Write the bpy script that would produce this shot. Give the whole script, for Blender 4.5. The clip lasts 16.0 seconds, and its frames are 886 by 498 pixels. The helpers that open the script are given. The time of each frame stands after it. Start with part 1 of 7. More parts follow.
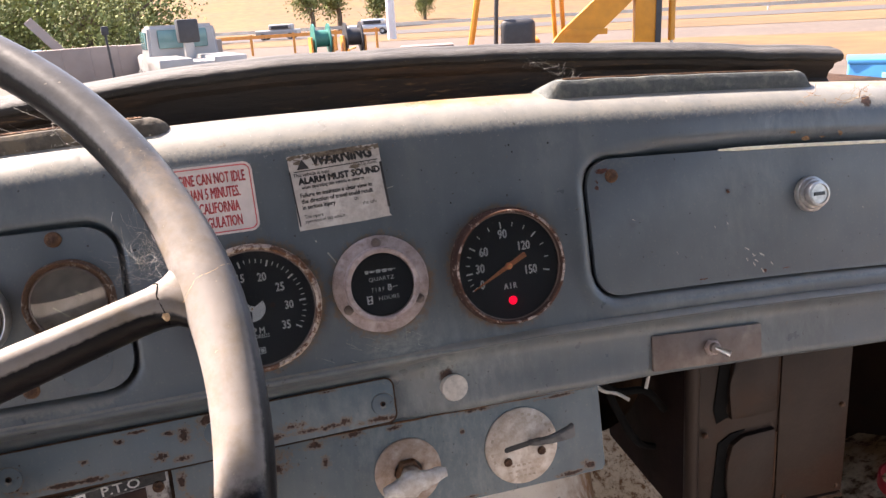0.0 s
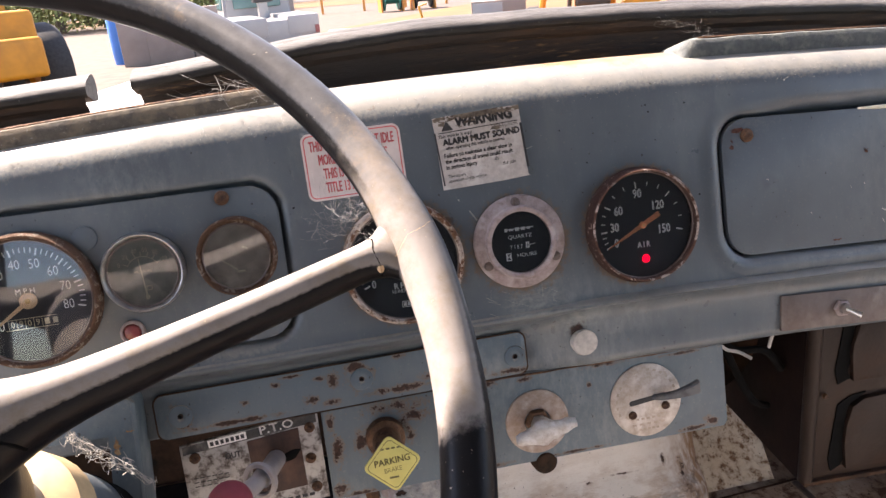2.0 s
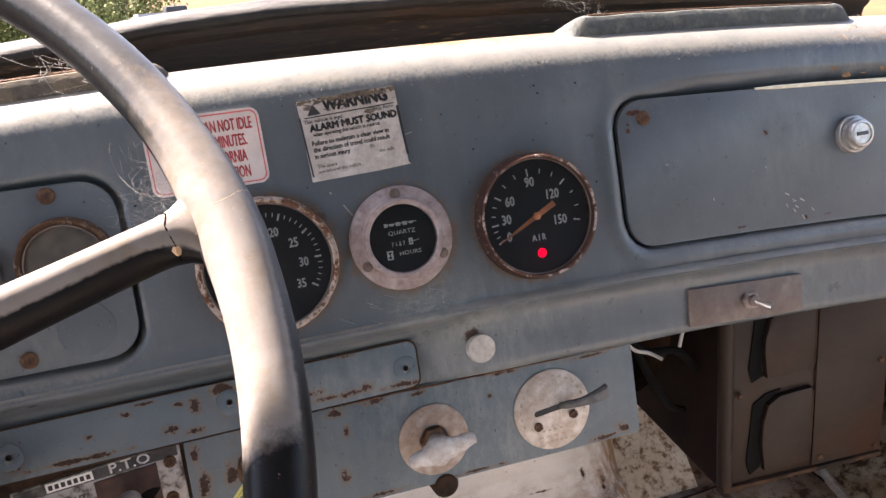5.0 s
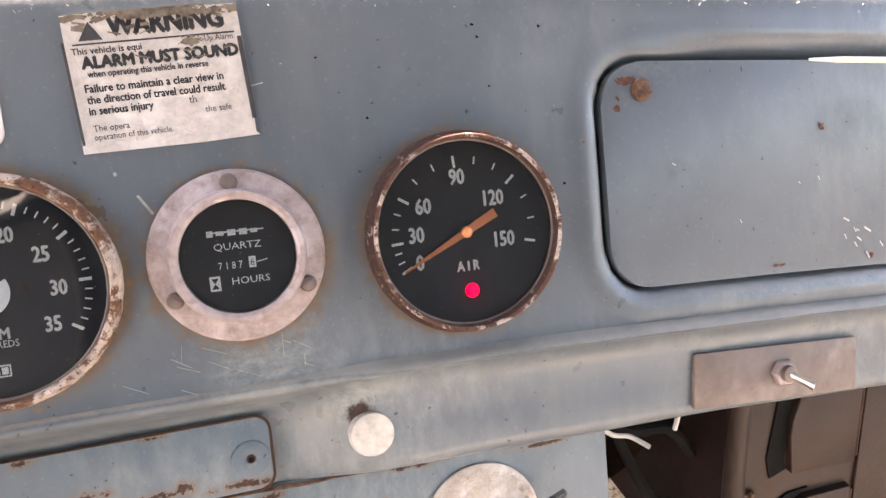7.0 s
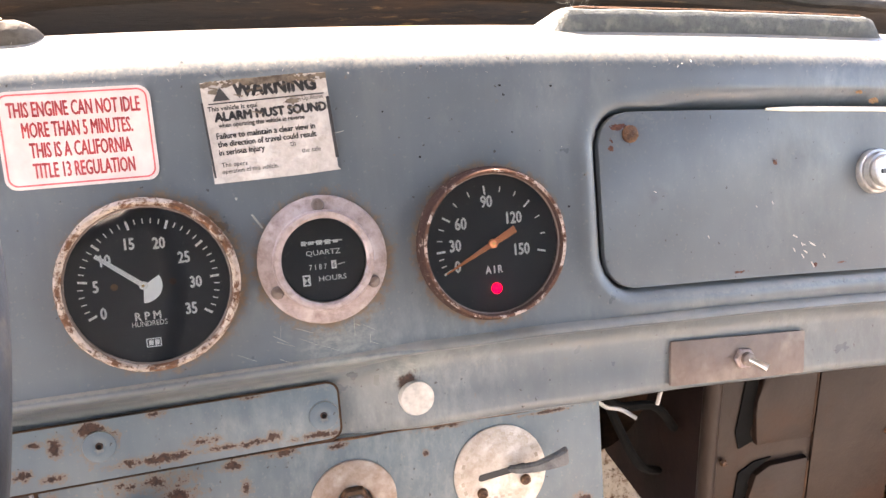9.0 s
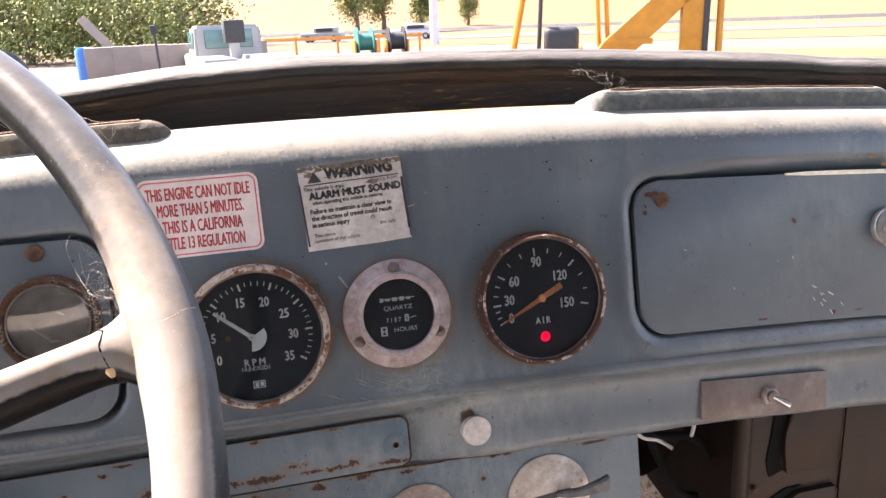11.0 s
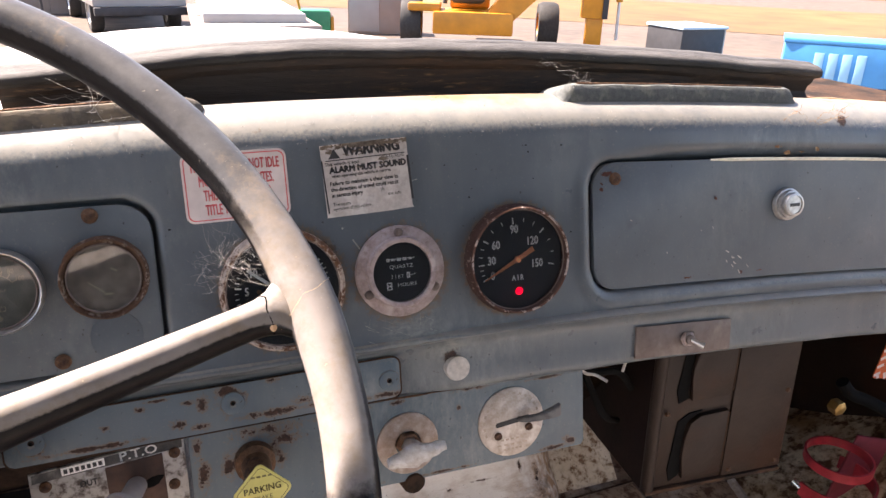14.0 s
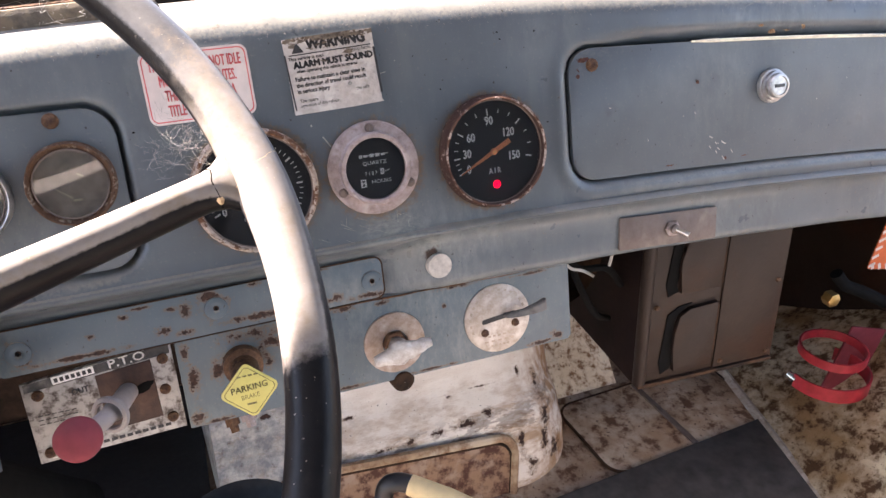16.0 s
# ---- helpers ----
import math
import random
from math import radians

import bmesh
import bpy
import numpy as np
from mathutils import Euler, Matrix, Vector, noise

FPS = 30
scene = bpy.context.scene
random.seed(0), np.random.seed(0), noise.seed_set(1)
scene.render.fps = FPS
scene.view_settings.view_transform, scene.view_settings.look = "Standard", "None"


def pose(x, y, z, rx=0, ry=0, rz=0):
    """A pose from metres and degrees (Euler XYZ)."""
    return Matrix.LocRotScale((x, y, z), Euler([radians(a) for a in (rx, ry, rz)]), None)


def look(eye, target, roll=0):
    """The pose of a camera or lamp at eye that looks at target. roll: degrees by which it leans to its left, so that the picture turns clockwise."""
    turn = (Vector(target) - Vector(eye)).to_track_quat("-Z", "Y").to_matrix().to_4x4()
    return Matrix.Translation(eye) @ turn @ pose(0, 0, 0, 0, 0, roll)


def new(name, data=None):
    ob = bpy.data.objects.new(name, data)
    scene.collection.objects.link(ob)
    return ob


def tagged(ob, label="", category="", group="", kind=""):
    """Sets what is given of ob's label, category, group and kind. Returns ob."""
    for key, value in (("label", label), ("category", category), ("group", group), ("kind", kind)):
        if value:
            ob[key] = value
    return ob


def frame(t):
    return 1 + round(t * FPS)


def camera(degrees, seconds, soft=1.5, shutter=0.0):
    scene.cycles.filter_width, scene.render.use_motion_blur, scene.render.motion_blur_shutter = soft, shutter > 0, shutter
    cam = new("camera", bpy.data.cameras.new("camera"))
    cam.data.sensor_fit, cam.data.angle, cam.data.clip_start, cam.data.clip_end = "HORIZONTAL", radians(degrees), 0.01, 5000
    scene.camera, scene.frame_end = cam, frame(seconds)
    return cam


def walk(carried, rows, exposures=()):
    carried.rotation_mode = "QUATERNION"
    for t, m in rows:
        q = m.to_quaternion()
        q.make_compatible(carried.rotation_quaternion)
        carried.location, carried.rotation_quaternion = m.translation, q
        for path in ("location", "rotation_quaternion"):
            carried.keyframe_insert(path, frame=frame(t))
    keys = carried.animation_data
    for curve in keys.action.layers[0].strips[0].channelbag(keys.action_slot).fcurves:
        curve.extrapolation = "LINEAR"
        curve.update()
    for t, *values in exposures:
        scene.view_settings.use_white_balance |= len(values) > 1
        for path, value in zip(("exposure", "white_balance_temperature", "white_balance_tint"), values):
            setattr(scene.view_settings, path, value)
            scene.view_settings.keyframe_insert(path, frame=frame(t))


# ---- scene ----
cam = camera(62.6, 16.0, soft=1.45)
PATH = [
    (0, (-0.1911, -0.5394, 0.0652), (0.3961, 1.7079, -0.1212), -7.00),
    (0.5, (-0.2167, -0.5487, 0.0781), (0.2959, 1.7137, -0.1456), -6.50),
    (1, (-0.2388, -0.5580, 0.0839), (0.1934, 1.7172, -0.1666), -6.10),
    (1.5, (-0.2563, -0.5580, 0.0874), (0.1188, 1.7254, -0.1876), -6.40),
    (2, (-0.2481, -0.5475, 0.0734), (0.1130, 1.7359, -0.2167), -7.20),
    (2.5, (-0.2144, -0.5475, 0.0571), (0.1573, 1.7335, -0.2412), -8.20),
    (3, (-0.2528, -0.5464, 0.0722), (0.1107, 1.7393, -0.2015), -9.20),
    (3.5, (-0.2656, -0.5557, 0.0734), (0.1130, 1.7289, -0.1841), -9.70),
    (4, (-0.2563, -0.5464, 0.0664), (0.1643, 1.7312, -0.1817), -9.50),
    (4.5, (-0.2260, -0.5266, 0.0606), (0.2714, 1.7370, -0.1829), -9.10),
    (5, (-0.2027, -0.4986, 0.0419), (0.3821, 1.7440, -0.1992), -8.60),
    (5.2, (-0.1782, -0.4613, 0.0408), (0.4509, 1.7696, -0.1946), -8.20),
    (7.3, (-0.1025, -0.3204, 0.0221), (0.5510, 1.9059, -0.1864), -4.90),
    (7.5, (-0.1048, -0.3215, 0.0210), (0.5650, 1.9013, -0.1771), -4.80),
    (8, (-0.1083, -0.3250, 0.0186), (0.5475, 1.9024, -0.1759), -4.70),
    (8.5, (-0.1153, -0.3518, 0.0280), (0.5149, 1.8815, -0.1794), -4.70),
    (9, (-0.1433, -0.4159, 0.0408), (0.4648, 1.8221, -0.1794), -4.60),
    (9.2, (-0.1584, -0.4509, 0.0466), (0.4264, 1.7964, -0.1468), -4.50),
    (11.5, (-0.1747, -0.4963, 0.0711), (0.2971, 1.7801, -0.0862), -5.20),
    (12, (-0.2004, -0.5149, 0.0664), (0.2656, 1.7591, -0.1247), -5.10),
    (12.5, (-0.2272, -0.5091, 0.0746), (0.2633, 1.7533, -0.1852), -4.60),
    (13, (-0.2528, -0.5417, 0.1060), (0.3891, 1.6753, -0.2167), -2.90),
    (13.5, (-0.2575, -0.5580, 0.1072), (0.4963, 1.6228, -0.2155), -3.10),
    (14, (-0.2586, -0.5464, 0.1083), (0.5126, 1.6205, -0.2621), -3.00),
    (14.5, (-0.2563, -0.5510, 0.0920), (0.4975, 1.6100, -0.3448), -4.20),
    (15, (-0.2272, -0.5441, 0.0850), (0.5242, 1.6065, -0.4031), -5.30),
    (15.5, (-0.2342, -0.5452, 0.0862), (0.5033, 1.5984, -0.4497), -5.90),
    (16, (-0.2377, -0.5545, 0.0769), (0.4811, 1.5844, -0.5056), -6.00),
]
# dash frame: x along the dash, y into it, z up its face, origin in the middle of the air gauge
LEAN, HEIGHT = -14.0, 1.78
DASH = pose(0, 0, HEIGHT, LEAN)
CAB = pose(0, 0, HEIGHT)
WARM = (7150, 22)
EXPOSURES = [(t, s, WARM[0] + (-100 if t > 14 else 600 if 7 < t < 9.2 else 0), WARM[1]) for t, s in ((0, 2.22), (1.5, 2.42), (2.5, 2.42), (3.5, 2.66), (5, 2.54), (7.3, 3.94), (8.9, 3.93), (9.4, 3.3), (11.3, 2.73), (12.5, 2.50), (13.5, 2.46), (14, 2.37), (16, 3.06))]
walk(cam, [(t, DASH @ look(eye, target, roll)) for t, eye, target, roll in PATH], EXPOSURES)

# ---- light ----
SUN = Vector((-0.48, 0.40, 0.78)).normalized()
world = bpy.data.worlds.new("sky")
scene.world = world
world.use_nodes = True
wn = world.node_tree
sky = wn.nodes.new("ShaderNodeTexSky")
sky.sky_type = "NISHITA"
sky.sun_disc = False
sky.sun_elevation = math.asin(SUN.z)
sky.sun_rotation = math.atan2(SUN.x, SUN.y)
wn.links.new(sky.outputs[0], wn.nodes["Background"].inputs[0])
wn.nodes["Background"].inputs[1].default_value = 0.10
lamp = bpy.data.lights.new("sun", "SUN")
lamp.energy, lamp.angle, lamp.color = 5.0, radians(0.55), (1.0, 0.95, 0.87)
sun = new("sun", lamp)
sun.matrix_world = look(SUN * 30, (0, 0, 0))


# ---- materials ----
class Mat:
    """A small node builder."""

    def __init__(self, name, rough=0.6, metal=0.0):
        self.m = bpy.data.materials.new(name)
        self.m.use_nodes = True
        self.t = self.m.node_tree
        self.b = self.t.nodes["Principled BSDF"]
        self.b.inputs["Roughness"].default_value = rough
        self.b.inputs["Metallic"].default_value = metal
        self.co = self.t.nodes.new("ShaderNodeTexCoord").outputs["Object"]

    def node(self, kind, **values):
        n = self.t.nodes.new(kind)
        for k, v in values.items():
            n.inputs[k].default_value = v
        return n

    def noise(self, scale, detail=4.0, rough=0.55, stretch=None, distort=0.0):
        n = self.node("ShaderNodeTexNoise", Scale=scale, Detail=detail, Roughness=rough, Distortion=distort)
        co = self.co
        if stretch:
            mp = self.node("ShaderNodeMapping", Scale=stretch)
            self.t.links.new(co, mp.inputs[0])
            co = mp.outputs[0]
        self.t.links.new(co, n.inputs["Vector"])
        return n.outputs["Fac"]

    def ramp(self, fac, lo, hi, a=0.0, b=1.0):
        n = self.node("ShaderNodeMapRange", **{"From Min": lo, "From Max": hi, "To Min": a, "To Max": b})
        self.t.links.new(fac, n.inputs["Value"])
        return n.outputs[0]

    def math(self, op, a, b):
        n = self.t.nodes.new("ShaderNodeMath")
        n.operation = op
        for i, v in enumerate((a, b)):
            if isinstance(v, (int, float)):
                n.inputs[i].default_value = v
            else:
                self.t.links.new(v, n.inputs[i])
        return n.outputs[0]

    def mix(self, fac, a, b):
        n = self.t.nodes.new("ShaderNodeMix")
        n.data_type = "RGBA"
        if isinstance(fac, (int, float)):
            n.inputs[0].default_value = fac
        else:
            self.t.links.new(fac, n.inputs[0])
        for i, v in ((6, a), (7, b)):
            if isinstance(v, tuple):
                n.inputs[i].default_value = (*v, 1)
            else:
                self.t.links.new(v, n.inputs[i])
        return n.outputs[2]

    def up(self):
        g = self.t.nodes.new("ShaderNodeNewGeometry")
        s = self.t.nodes.new("ShaderNodeSeparateXYZ")
        self.t.links.new(g.outputs["Normal"], s.inputs[0])
        return s.outputs["Z"]

    def facing(self, d):
        """How far a face turns towards d."""
        g = self.t.nodes.new("ShaderNodeNewGeometry")
        n = self.t.nodes.new("ShaderNodeVectorMath")
        n.operation = "DOT_PRODUCT"
        self.t.links.new(g.outputs["Normal"], n.inputs[0])
        n.inputs[1].default_value = d
        return n.outputs["Value"]

    def bump(self, fac, strength=0.3, dist=0.002):
        n = self.node("ShaderNodeBump", Strength=strength, Distance=dist)
        self.t.links.new(fac, n.inputs["Height"])
        self.t.links.new(n.outputs[0], self.b.inputs["Normal"])

    def colour(self, c):
        if isinstance(c, tuple):
            self.b.inputs["Base Color"].default_value = (*c, 1)
        else:
            self.t.links.new(c, self.b.inputs["Base Color"])

    def rough(self, r):
        self.t.links.new(r, self.b.inputs["Roughness"])


def plain(name, c, rough=0.6, metal=0.0, vary=0.25, scale=60.0, bump=0.1):
    """One colour with grain and slow stains."""
    m = Mat(name, rough, metal)
    n, s = m.noise(scale, 6), m.noise(scale * 0.12, 3)
    k = m.math("MULTIPLY", m.ramp(n, 0.3, 0.7, 1 - vary, 1 + vary), m.ramp(s, 0.3, 0.7, 1 - vary * 0.7, 1 + vary * 0.7))
    v = m.t.nodes.new("ShaderNodeVectorMath")
    v.operation = "SCALE"
    v.inputs[0].default_value = c
    m.t.links.new(k, v.inputs["Scale"])
    m.colour(v.outputs[0])
    m.rough(m.ramp(s, 0.3, 0.7, max(0.05, rough - 0.1), min(1, rough + 0.1)))
    if bump:
        m.bump(n, bump, 0.001)
    return m.m


def worn_paint(name, c, rust=0.6, dust=0.35, rough=0.42, ledge=False, seam=False, halos=(), clean=1.0, rings=(), scuffs=(), spots=()):
    """Old sheet-metal paint: faded, dusty, chipped and rusting."""
    m = Mat(name, rough)
    fade = m.mix(m.ramp(m.noise(9, 5), 0.35, 0.7), c, tuple(v * 1.28 + 0.01 for v in c))
    streak = m.ramp(m.noise(40, 6, 0.6, (1, 1, 0.15)), 0.5, 0.75, 0, 0.14 * clean)
    fade = m.mix(streak, fade, (0.26, 0.27, 0.25))
    fine = m.ramp(m.noise(420, 2), 0.62, 0.72, 0, dust)
    fade = m.mix(fine, fade, (0.36, 0.33, 0.27))
    wash = m.math("MULTIPLY", m.ramp(m.noise(7, 4, 0.6), 0.5, 0.66), m.ramp(m.noise(110, 7, 0.7, (1, 1, 0.45)), 0.42, 0.68, 0, 0.42 * clean))
    fade = m.mix(wash, fade, (0.28, 0.31, 0.30))
    # Dust on upturned faces, its onset matched to paint in the sunlit ledge's brightness.
    dust_and_light = m.math("MULTIPLY", m.ramp(m.math("ADD", m.up(), m.ramp(m.noise(330, 5, 0.7), 0.3, 0.7, -0.12, 0.12)), 0.44, 0.66), m.ramp(m.noise(55, 6, 0.7), 0.3, 0.65, 0.5 * clean, 0.9 * clean))
    patch = m.math("MULTIPLY", m.ramp(m.noise(14, 8, 0.65), 0.66 - 0.1 * rust, 0.72 - 0.1 * rust), m.ramp(m.noise(90, 6), 0.38, 0.55))
    pit = m.ramp(m.noise(230, 3), 0.70, 0.725, 0, 0.8)
    fade = m.mix(pit, fade, (0.022, 0.02, 0.018))
    spot = m.ramp(m.noise(160, 3), 0.74 - 0.05 * rust, 0.78 - 0.05 * rust)
    r = m.math("MINIMUM", m.math("ADD", m.math("MULTIPLY", patch, rust), m.math("MULTIPLY", spot, 0.8 * rust)), 1.0)
    brown = m.mix(m.ramp(m.noise(330, 8, 0.72), 0.38, 0.64), (0.017, 0.010, 0.009), (0.066, 0.031, 0.020))
    xyz = m.t.nodes.new("ShaderNodeSeparateXYZ")
    m.t.links.new(m.co, xyz.inputs[0])
    if ledge:
        # Second ramp paints a highlight along the bead crest below the gauges.
        dust_and_light = m.math("MULTIPLY", dust_and_light, m.math("MAXIMUM", m.ramp(xyz.outputs["Z"], 0.05, 0.09, 0.22, 1.0), m.ramp(xyz.outputs["Z"], -0.044, -0.052, 0.22, 0.9)))
    fade = m.mix(dust_and_light, fade, (0.285, 0.270, 0.235))
    for hx, hz, hr in halos:  # rust spreading from a screw, knob or edge
        d = m.math("ADD", m.math("POWER", m.math("ABSOLUTE", m.math("SUBTRACT", xyz.outputs["X"], hx), 0), 2), m.math("POWER", m.math("ABSOLUTE", m.math("SUBTRACT", xyz.outputs["Z"], hz), 0), 2))
        near = m.math("ADD", m.ramp(m.math("SQRT", d, 0), hr, 0.0, 0.0, 0.62), m.ramp(m.noise(75, 7, 0.65), 0.3, 0.7, -0.25, 0.42))
        r = m.math("MINIMUM", m.math("MAXIMUM", r, m.ramp(near, 0.42, 0.60)), 1.0)
    for hx, hz, hr in scuffs:  # chalky, scratched patches
        d = m.math("ADD", m.math("POWER", m.math("ABSOLUTE", m.math("SUBTRACT", xyz.outputs["X"], hx), 0), 2), m.math("POWER", m.math("ABSOLUTE", m.math("SUBTRACT", xyz.outputs["Z"], hz), 0), 2))
        near = m.ramp(m.math("ADD", m.math("SQRT", d, 0), m.ramp(m.noise(60, 5, 0.6), 0.3, 0.7, -0.4 * hr, 0.4 * hr)), hr, hr * 0.3)
        near = m.math("MULTIPLY", near, m.ramp(m.noise(170, 8, 0.75, (0.6, 1, 1)), 0.40, 0.66, 0.0, 0.6))
        fade = m.mix(near, fade, (0.32, 0.34, 0.31))
    for hx, hz, hr, hw in rings:  # brown bleeding out from under a bezel
        d = m.math("ADD", m.math("POWER", m.math("ABSOLUTE", m.math("SUBTRACT", xyz.outputs["X"], hx), 0), 2), m.math("POWER", m.math("ABSOLUTE", m.math("SUBTRACT", xyz.outputs["Z"], hz), 0), 2))
        near = m.math("ADD", m.ramp(m.math("SQRT", d, 0), hr + hw, hr, 0.0, 0.75), m.ramp(m.noise(150, 8, 0.7), 0.3, 0.7, -0.40, 0.40))
        fade = m.mix(m.ramp(near, 0.30, 0.80, 0, 0.9), fade, m.mix(m.noise(300, 5, 0.7), (0.055, 0.032, 0.020), (0.24, 0.165, 0.10)))
    if spots:  # scabs of rust with tan stain round them
        field = -1.0
        for sx, sz, rx, rz in spots:
            v = m.t.nodes.new("ShaderNodeVectorMath")
            v.operation = "MULTIPLY_ADD"
            m.t.links.new(m.co, v.inputs[0])
            v.inputs[1].default_value = (1 / rx, 0, 1 / rz)
            v.inputs[2].default_value = (-sx / rx, 0, -sz / rz)
            d = m.t.nodes.new("ShaderNodeVectorMath")
            d.operation = "LENGTH"
            m.t.links.new(v.outputs[0], d.inputs[0])
            field = m.math("MAXIMUM", field, m.math("SUBTRACT", 1.0, d.outputs["Value"]))
        rag = m.math("ADD", m.ramp(m.noise(85, 9, 0.72), 0.3, 0.7, -0.62, 0.62), m.ramp(m.noise(420, 5, 0.7), 0.3, 0.7, -0.22, 0.22))
        scab = m.math("ADD", field, rag)
        tint = m.mix(m.noise(260, 6, 0.7), (0.20, 0.145, 0.095), (0.115, 0.064, 0.038))
        fade = m.mix(m.ramp(scab, 0.10, 0.55, 0.0, 0.70), fade, tint)
        r = m.math("MAXIMUM", r, m.ramp(scab, 0.56, 0.68))
    if ledge:  # bare orange rust along the back of the ledge
        wash = m.math("MULTIPLY", m.math("MULTIPLY", m.ramp(m.math("ADD", xyz.outputs["Y"], m.ramp(m.noise(60, 6, 0.65), 0.3, 0.7, -0.008, 0.008)), 0.012, 0.026), m.ramp(m.math("ABSOLUTE", m.math("SUBTRACT", xyz.outputs["X"], 0.19), 0), 0.12, 0.17)), m.math("MULTIPLY", m.math("MULTIPLY", m.ramp(xyz.outputs["Z"], 0.095, 0.112), m.ramp(xyz.outputs["X"], -0.12, -0.04)), m.ramp(m.noise(22, 7, 0.65), 0.34, 0.56, 0, 0.85)))
        fade = m.mix(wash, fade, m.mix(m.noise(70, 5), (0.36, 0.25, 0.125), (0.26, 0.135, 0.05)))
    if seam:  # a rusted seam across the engine cover
        band = m.math("MULTIPLY", m.ramp(xyz.outputs["Z"], -0.525, -0.500), m.ramp(xyz.outputs["Z"], -0.470, -0.486))
        r = m.math("MINIMUM", m.math("ADD", r, m.math("MULTIPLY", m.math("MULTIPLY", band, 0.5), m.ramp(m.noise(55, 7, 0.65, (0.45, 1, 1.6)), 0.50, 0.55))), 1.0)
        streak = m.math("MULTIPLY", m.ramp(xyz.outputs["X"], 0.14, 0.22), m.ramp(m.noise(40, 7, 0.65, (1, 1, 0.35)), 0.40, 0.56, 0, 0.95))
        fade = m.mix(streak, fade, (0.31, 0.155, 0.055))
        low = m.math("MULTIPLY", m.ramp(xyz.outputs["Z"], -0.40, -0.50), m.ramp(m.noise(38, 8, 0.7, (0.45, 1, 1.3)), 0.46, 0.62, 0, 0.85))
        fade = m.mix(low, fade, m.mix(m.noise(90, 6, 0.65), (0.20, 0.10, 0.045), (0.50, 0.34, 0.19)))
        bare = m.math("MULTIPLY", m.ramp(m.math("ADD", xyz.outputs["X"], m.ramp(m.noise(18, 6, 0.65), 0.3, 0.7, -0.05, 0.05)), -0.10, -0.17), m.ramp(m.noise(60, 8, 0.7), 0.34, 0.60, 0.35, 0.9))
        fade = m.mix(bare, fade, m.mix(m.ramp(m.noise(95, 8, 0.7), 0.54, 0.66), (0.15, 0.17, 0.185), (0.065, 0.045, 0.034)))
    m.colour(m.mix(r, fade, brown))
    m.rough(m.math("MINIMUM", m.math("ADD", m.ramp(m.noise(30, 4), 0.3, 0.7, rough - 0.08, rough + 0.14), m.math("MULTIPLY", r, 0.4)), 1.0))
    m.bump(m.math("ADD", m.math("MULTIPLY", r, 0.7), m.math("MULTIPLY", m.noise(260, 4), 0.25)), 0.25, 0.0008)
    return m.m


def rusty(name, a, b, c, scale=120.0, rough=0.75, metal=0.0, lo=0.35, hi=0.65):
    """Three colours broken into one another, as on corroded trim."""
    m = Mat(name, rough, metal)
    n = m.noise(scale, 8, 0.65)
    k = m.mix(m.ramp(n, lo, hi), a, b)
    k = m.mix(m.ramp(m.noise(scale * 0.35, 6, 0.6), 0.52, 0.62), k, c)
    m.colour(k)
    m.bump(n, 0.7, 0.0025)
    return m.m


PAINT = worn_paint("blue_grey_paint", (0.083, 0.102, 0.117), rust=0.1, dust=0.12, rough=0.34, ledge=True, halos=((0.36, 0.098, 0.012), (-0.235, -0.002, 0.010), (-0.053, -0.084, 0.017)), rings=((-0.100, 0.0, 0.0355, 0.011), (0.0, 0.0, 0.0465, 0.007), (-0.1915, -0.002, 0.046, 0.008)), scuffs=((-0.095, -0.048, 0.032), (-0.055, -0.075, 0.018)))
PAINT_STRIP = worn_paint("rusted_blue_grey_strip_paint", (0.074, 0.106, 0.131), rust=0.22, dust=0.14, spots=((-0.240, -0.086, 0.013, 0.008), (-0.259, -0.094, 0.006, 0.011), (-0.270, -0.091, 0.008, 0.003), (-0.236, -0.097, 0.015, 0.011), (-0.206, -0.1100, 0.036, 0.0045), (-0.180, -0.1035, 0.014, 0.0055), (-0.160, -0.110, 0.030, 0.004), (-0.262, -0.112, 0.010, 0.004), (-0.278, -0.107, 0.008, 0.006), (-0.110, -0.112, 0.024, 0.004), (-0.104, -0.100, 0.009, 0.011), (-0.138, -0.108, 0.007, 0.006), (-0.305, -0.090, 0.006, 0.003), (-0.340, -0.114, 0.050, 0.003), (-0.380, -0.103, 0.014, 0.012), (-0.33, -0.100, 0.004, 0.003), (-0.204, -0.083, 0.008, 0.003), (-0.15, -0.0815, 0.012, 0.002), (-0.29, -0.085, 0.014, 0.002)))
PAINT_RUSTED = worn_paint("rusted_blue_grey_paint", (0.070, 0.101, 0.122), rust=0.25, dust=0.12, spots=((-0.212, -0.123, 0.034, 0.0095), (-0.196, -0.133, 0.016, 0.007), (-0.222, -0.142, 0.024, 0.012), (-0.243, -0.150, 0.007, 0.014), (-0.203, -0.150, 0.006, 0.010), (-0.165, -0.121, 0.010, 0.006), (-0.158, -0.136, 0.005, 0.007), (-0.134, -0.1185, 0.014, 0.004), (-0.103, -0.120, 0.010, 0.003), (-0.150, -0.116, 0.030, 0.003), (-0.266, -0.128, 0.006, 0.010), (-0.263, -0.150, 0.007, 0.018), (-0.264, -0.184, 0.008, 0.010), (-0.250, -0.191, 0.020, 0.003), (0.05, -0.191, 0.020, 0.003), (0.066, -0.187, 0.010, 0.005), (-0.14, -0.190, 0.030, 0.003), (-0.03, -0.119, 0.024, 0.003), (0.04, -0.121, 0.030, 0.002), (-0.045, -0.135, 0.003, 0.003), (-0.165, -0.170, 0.006, 0.012), (-0.060, -0.191, 0.030, 0.002)))
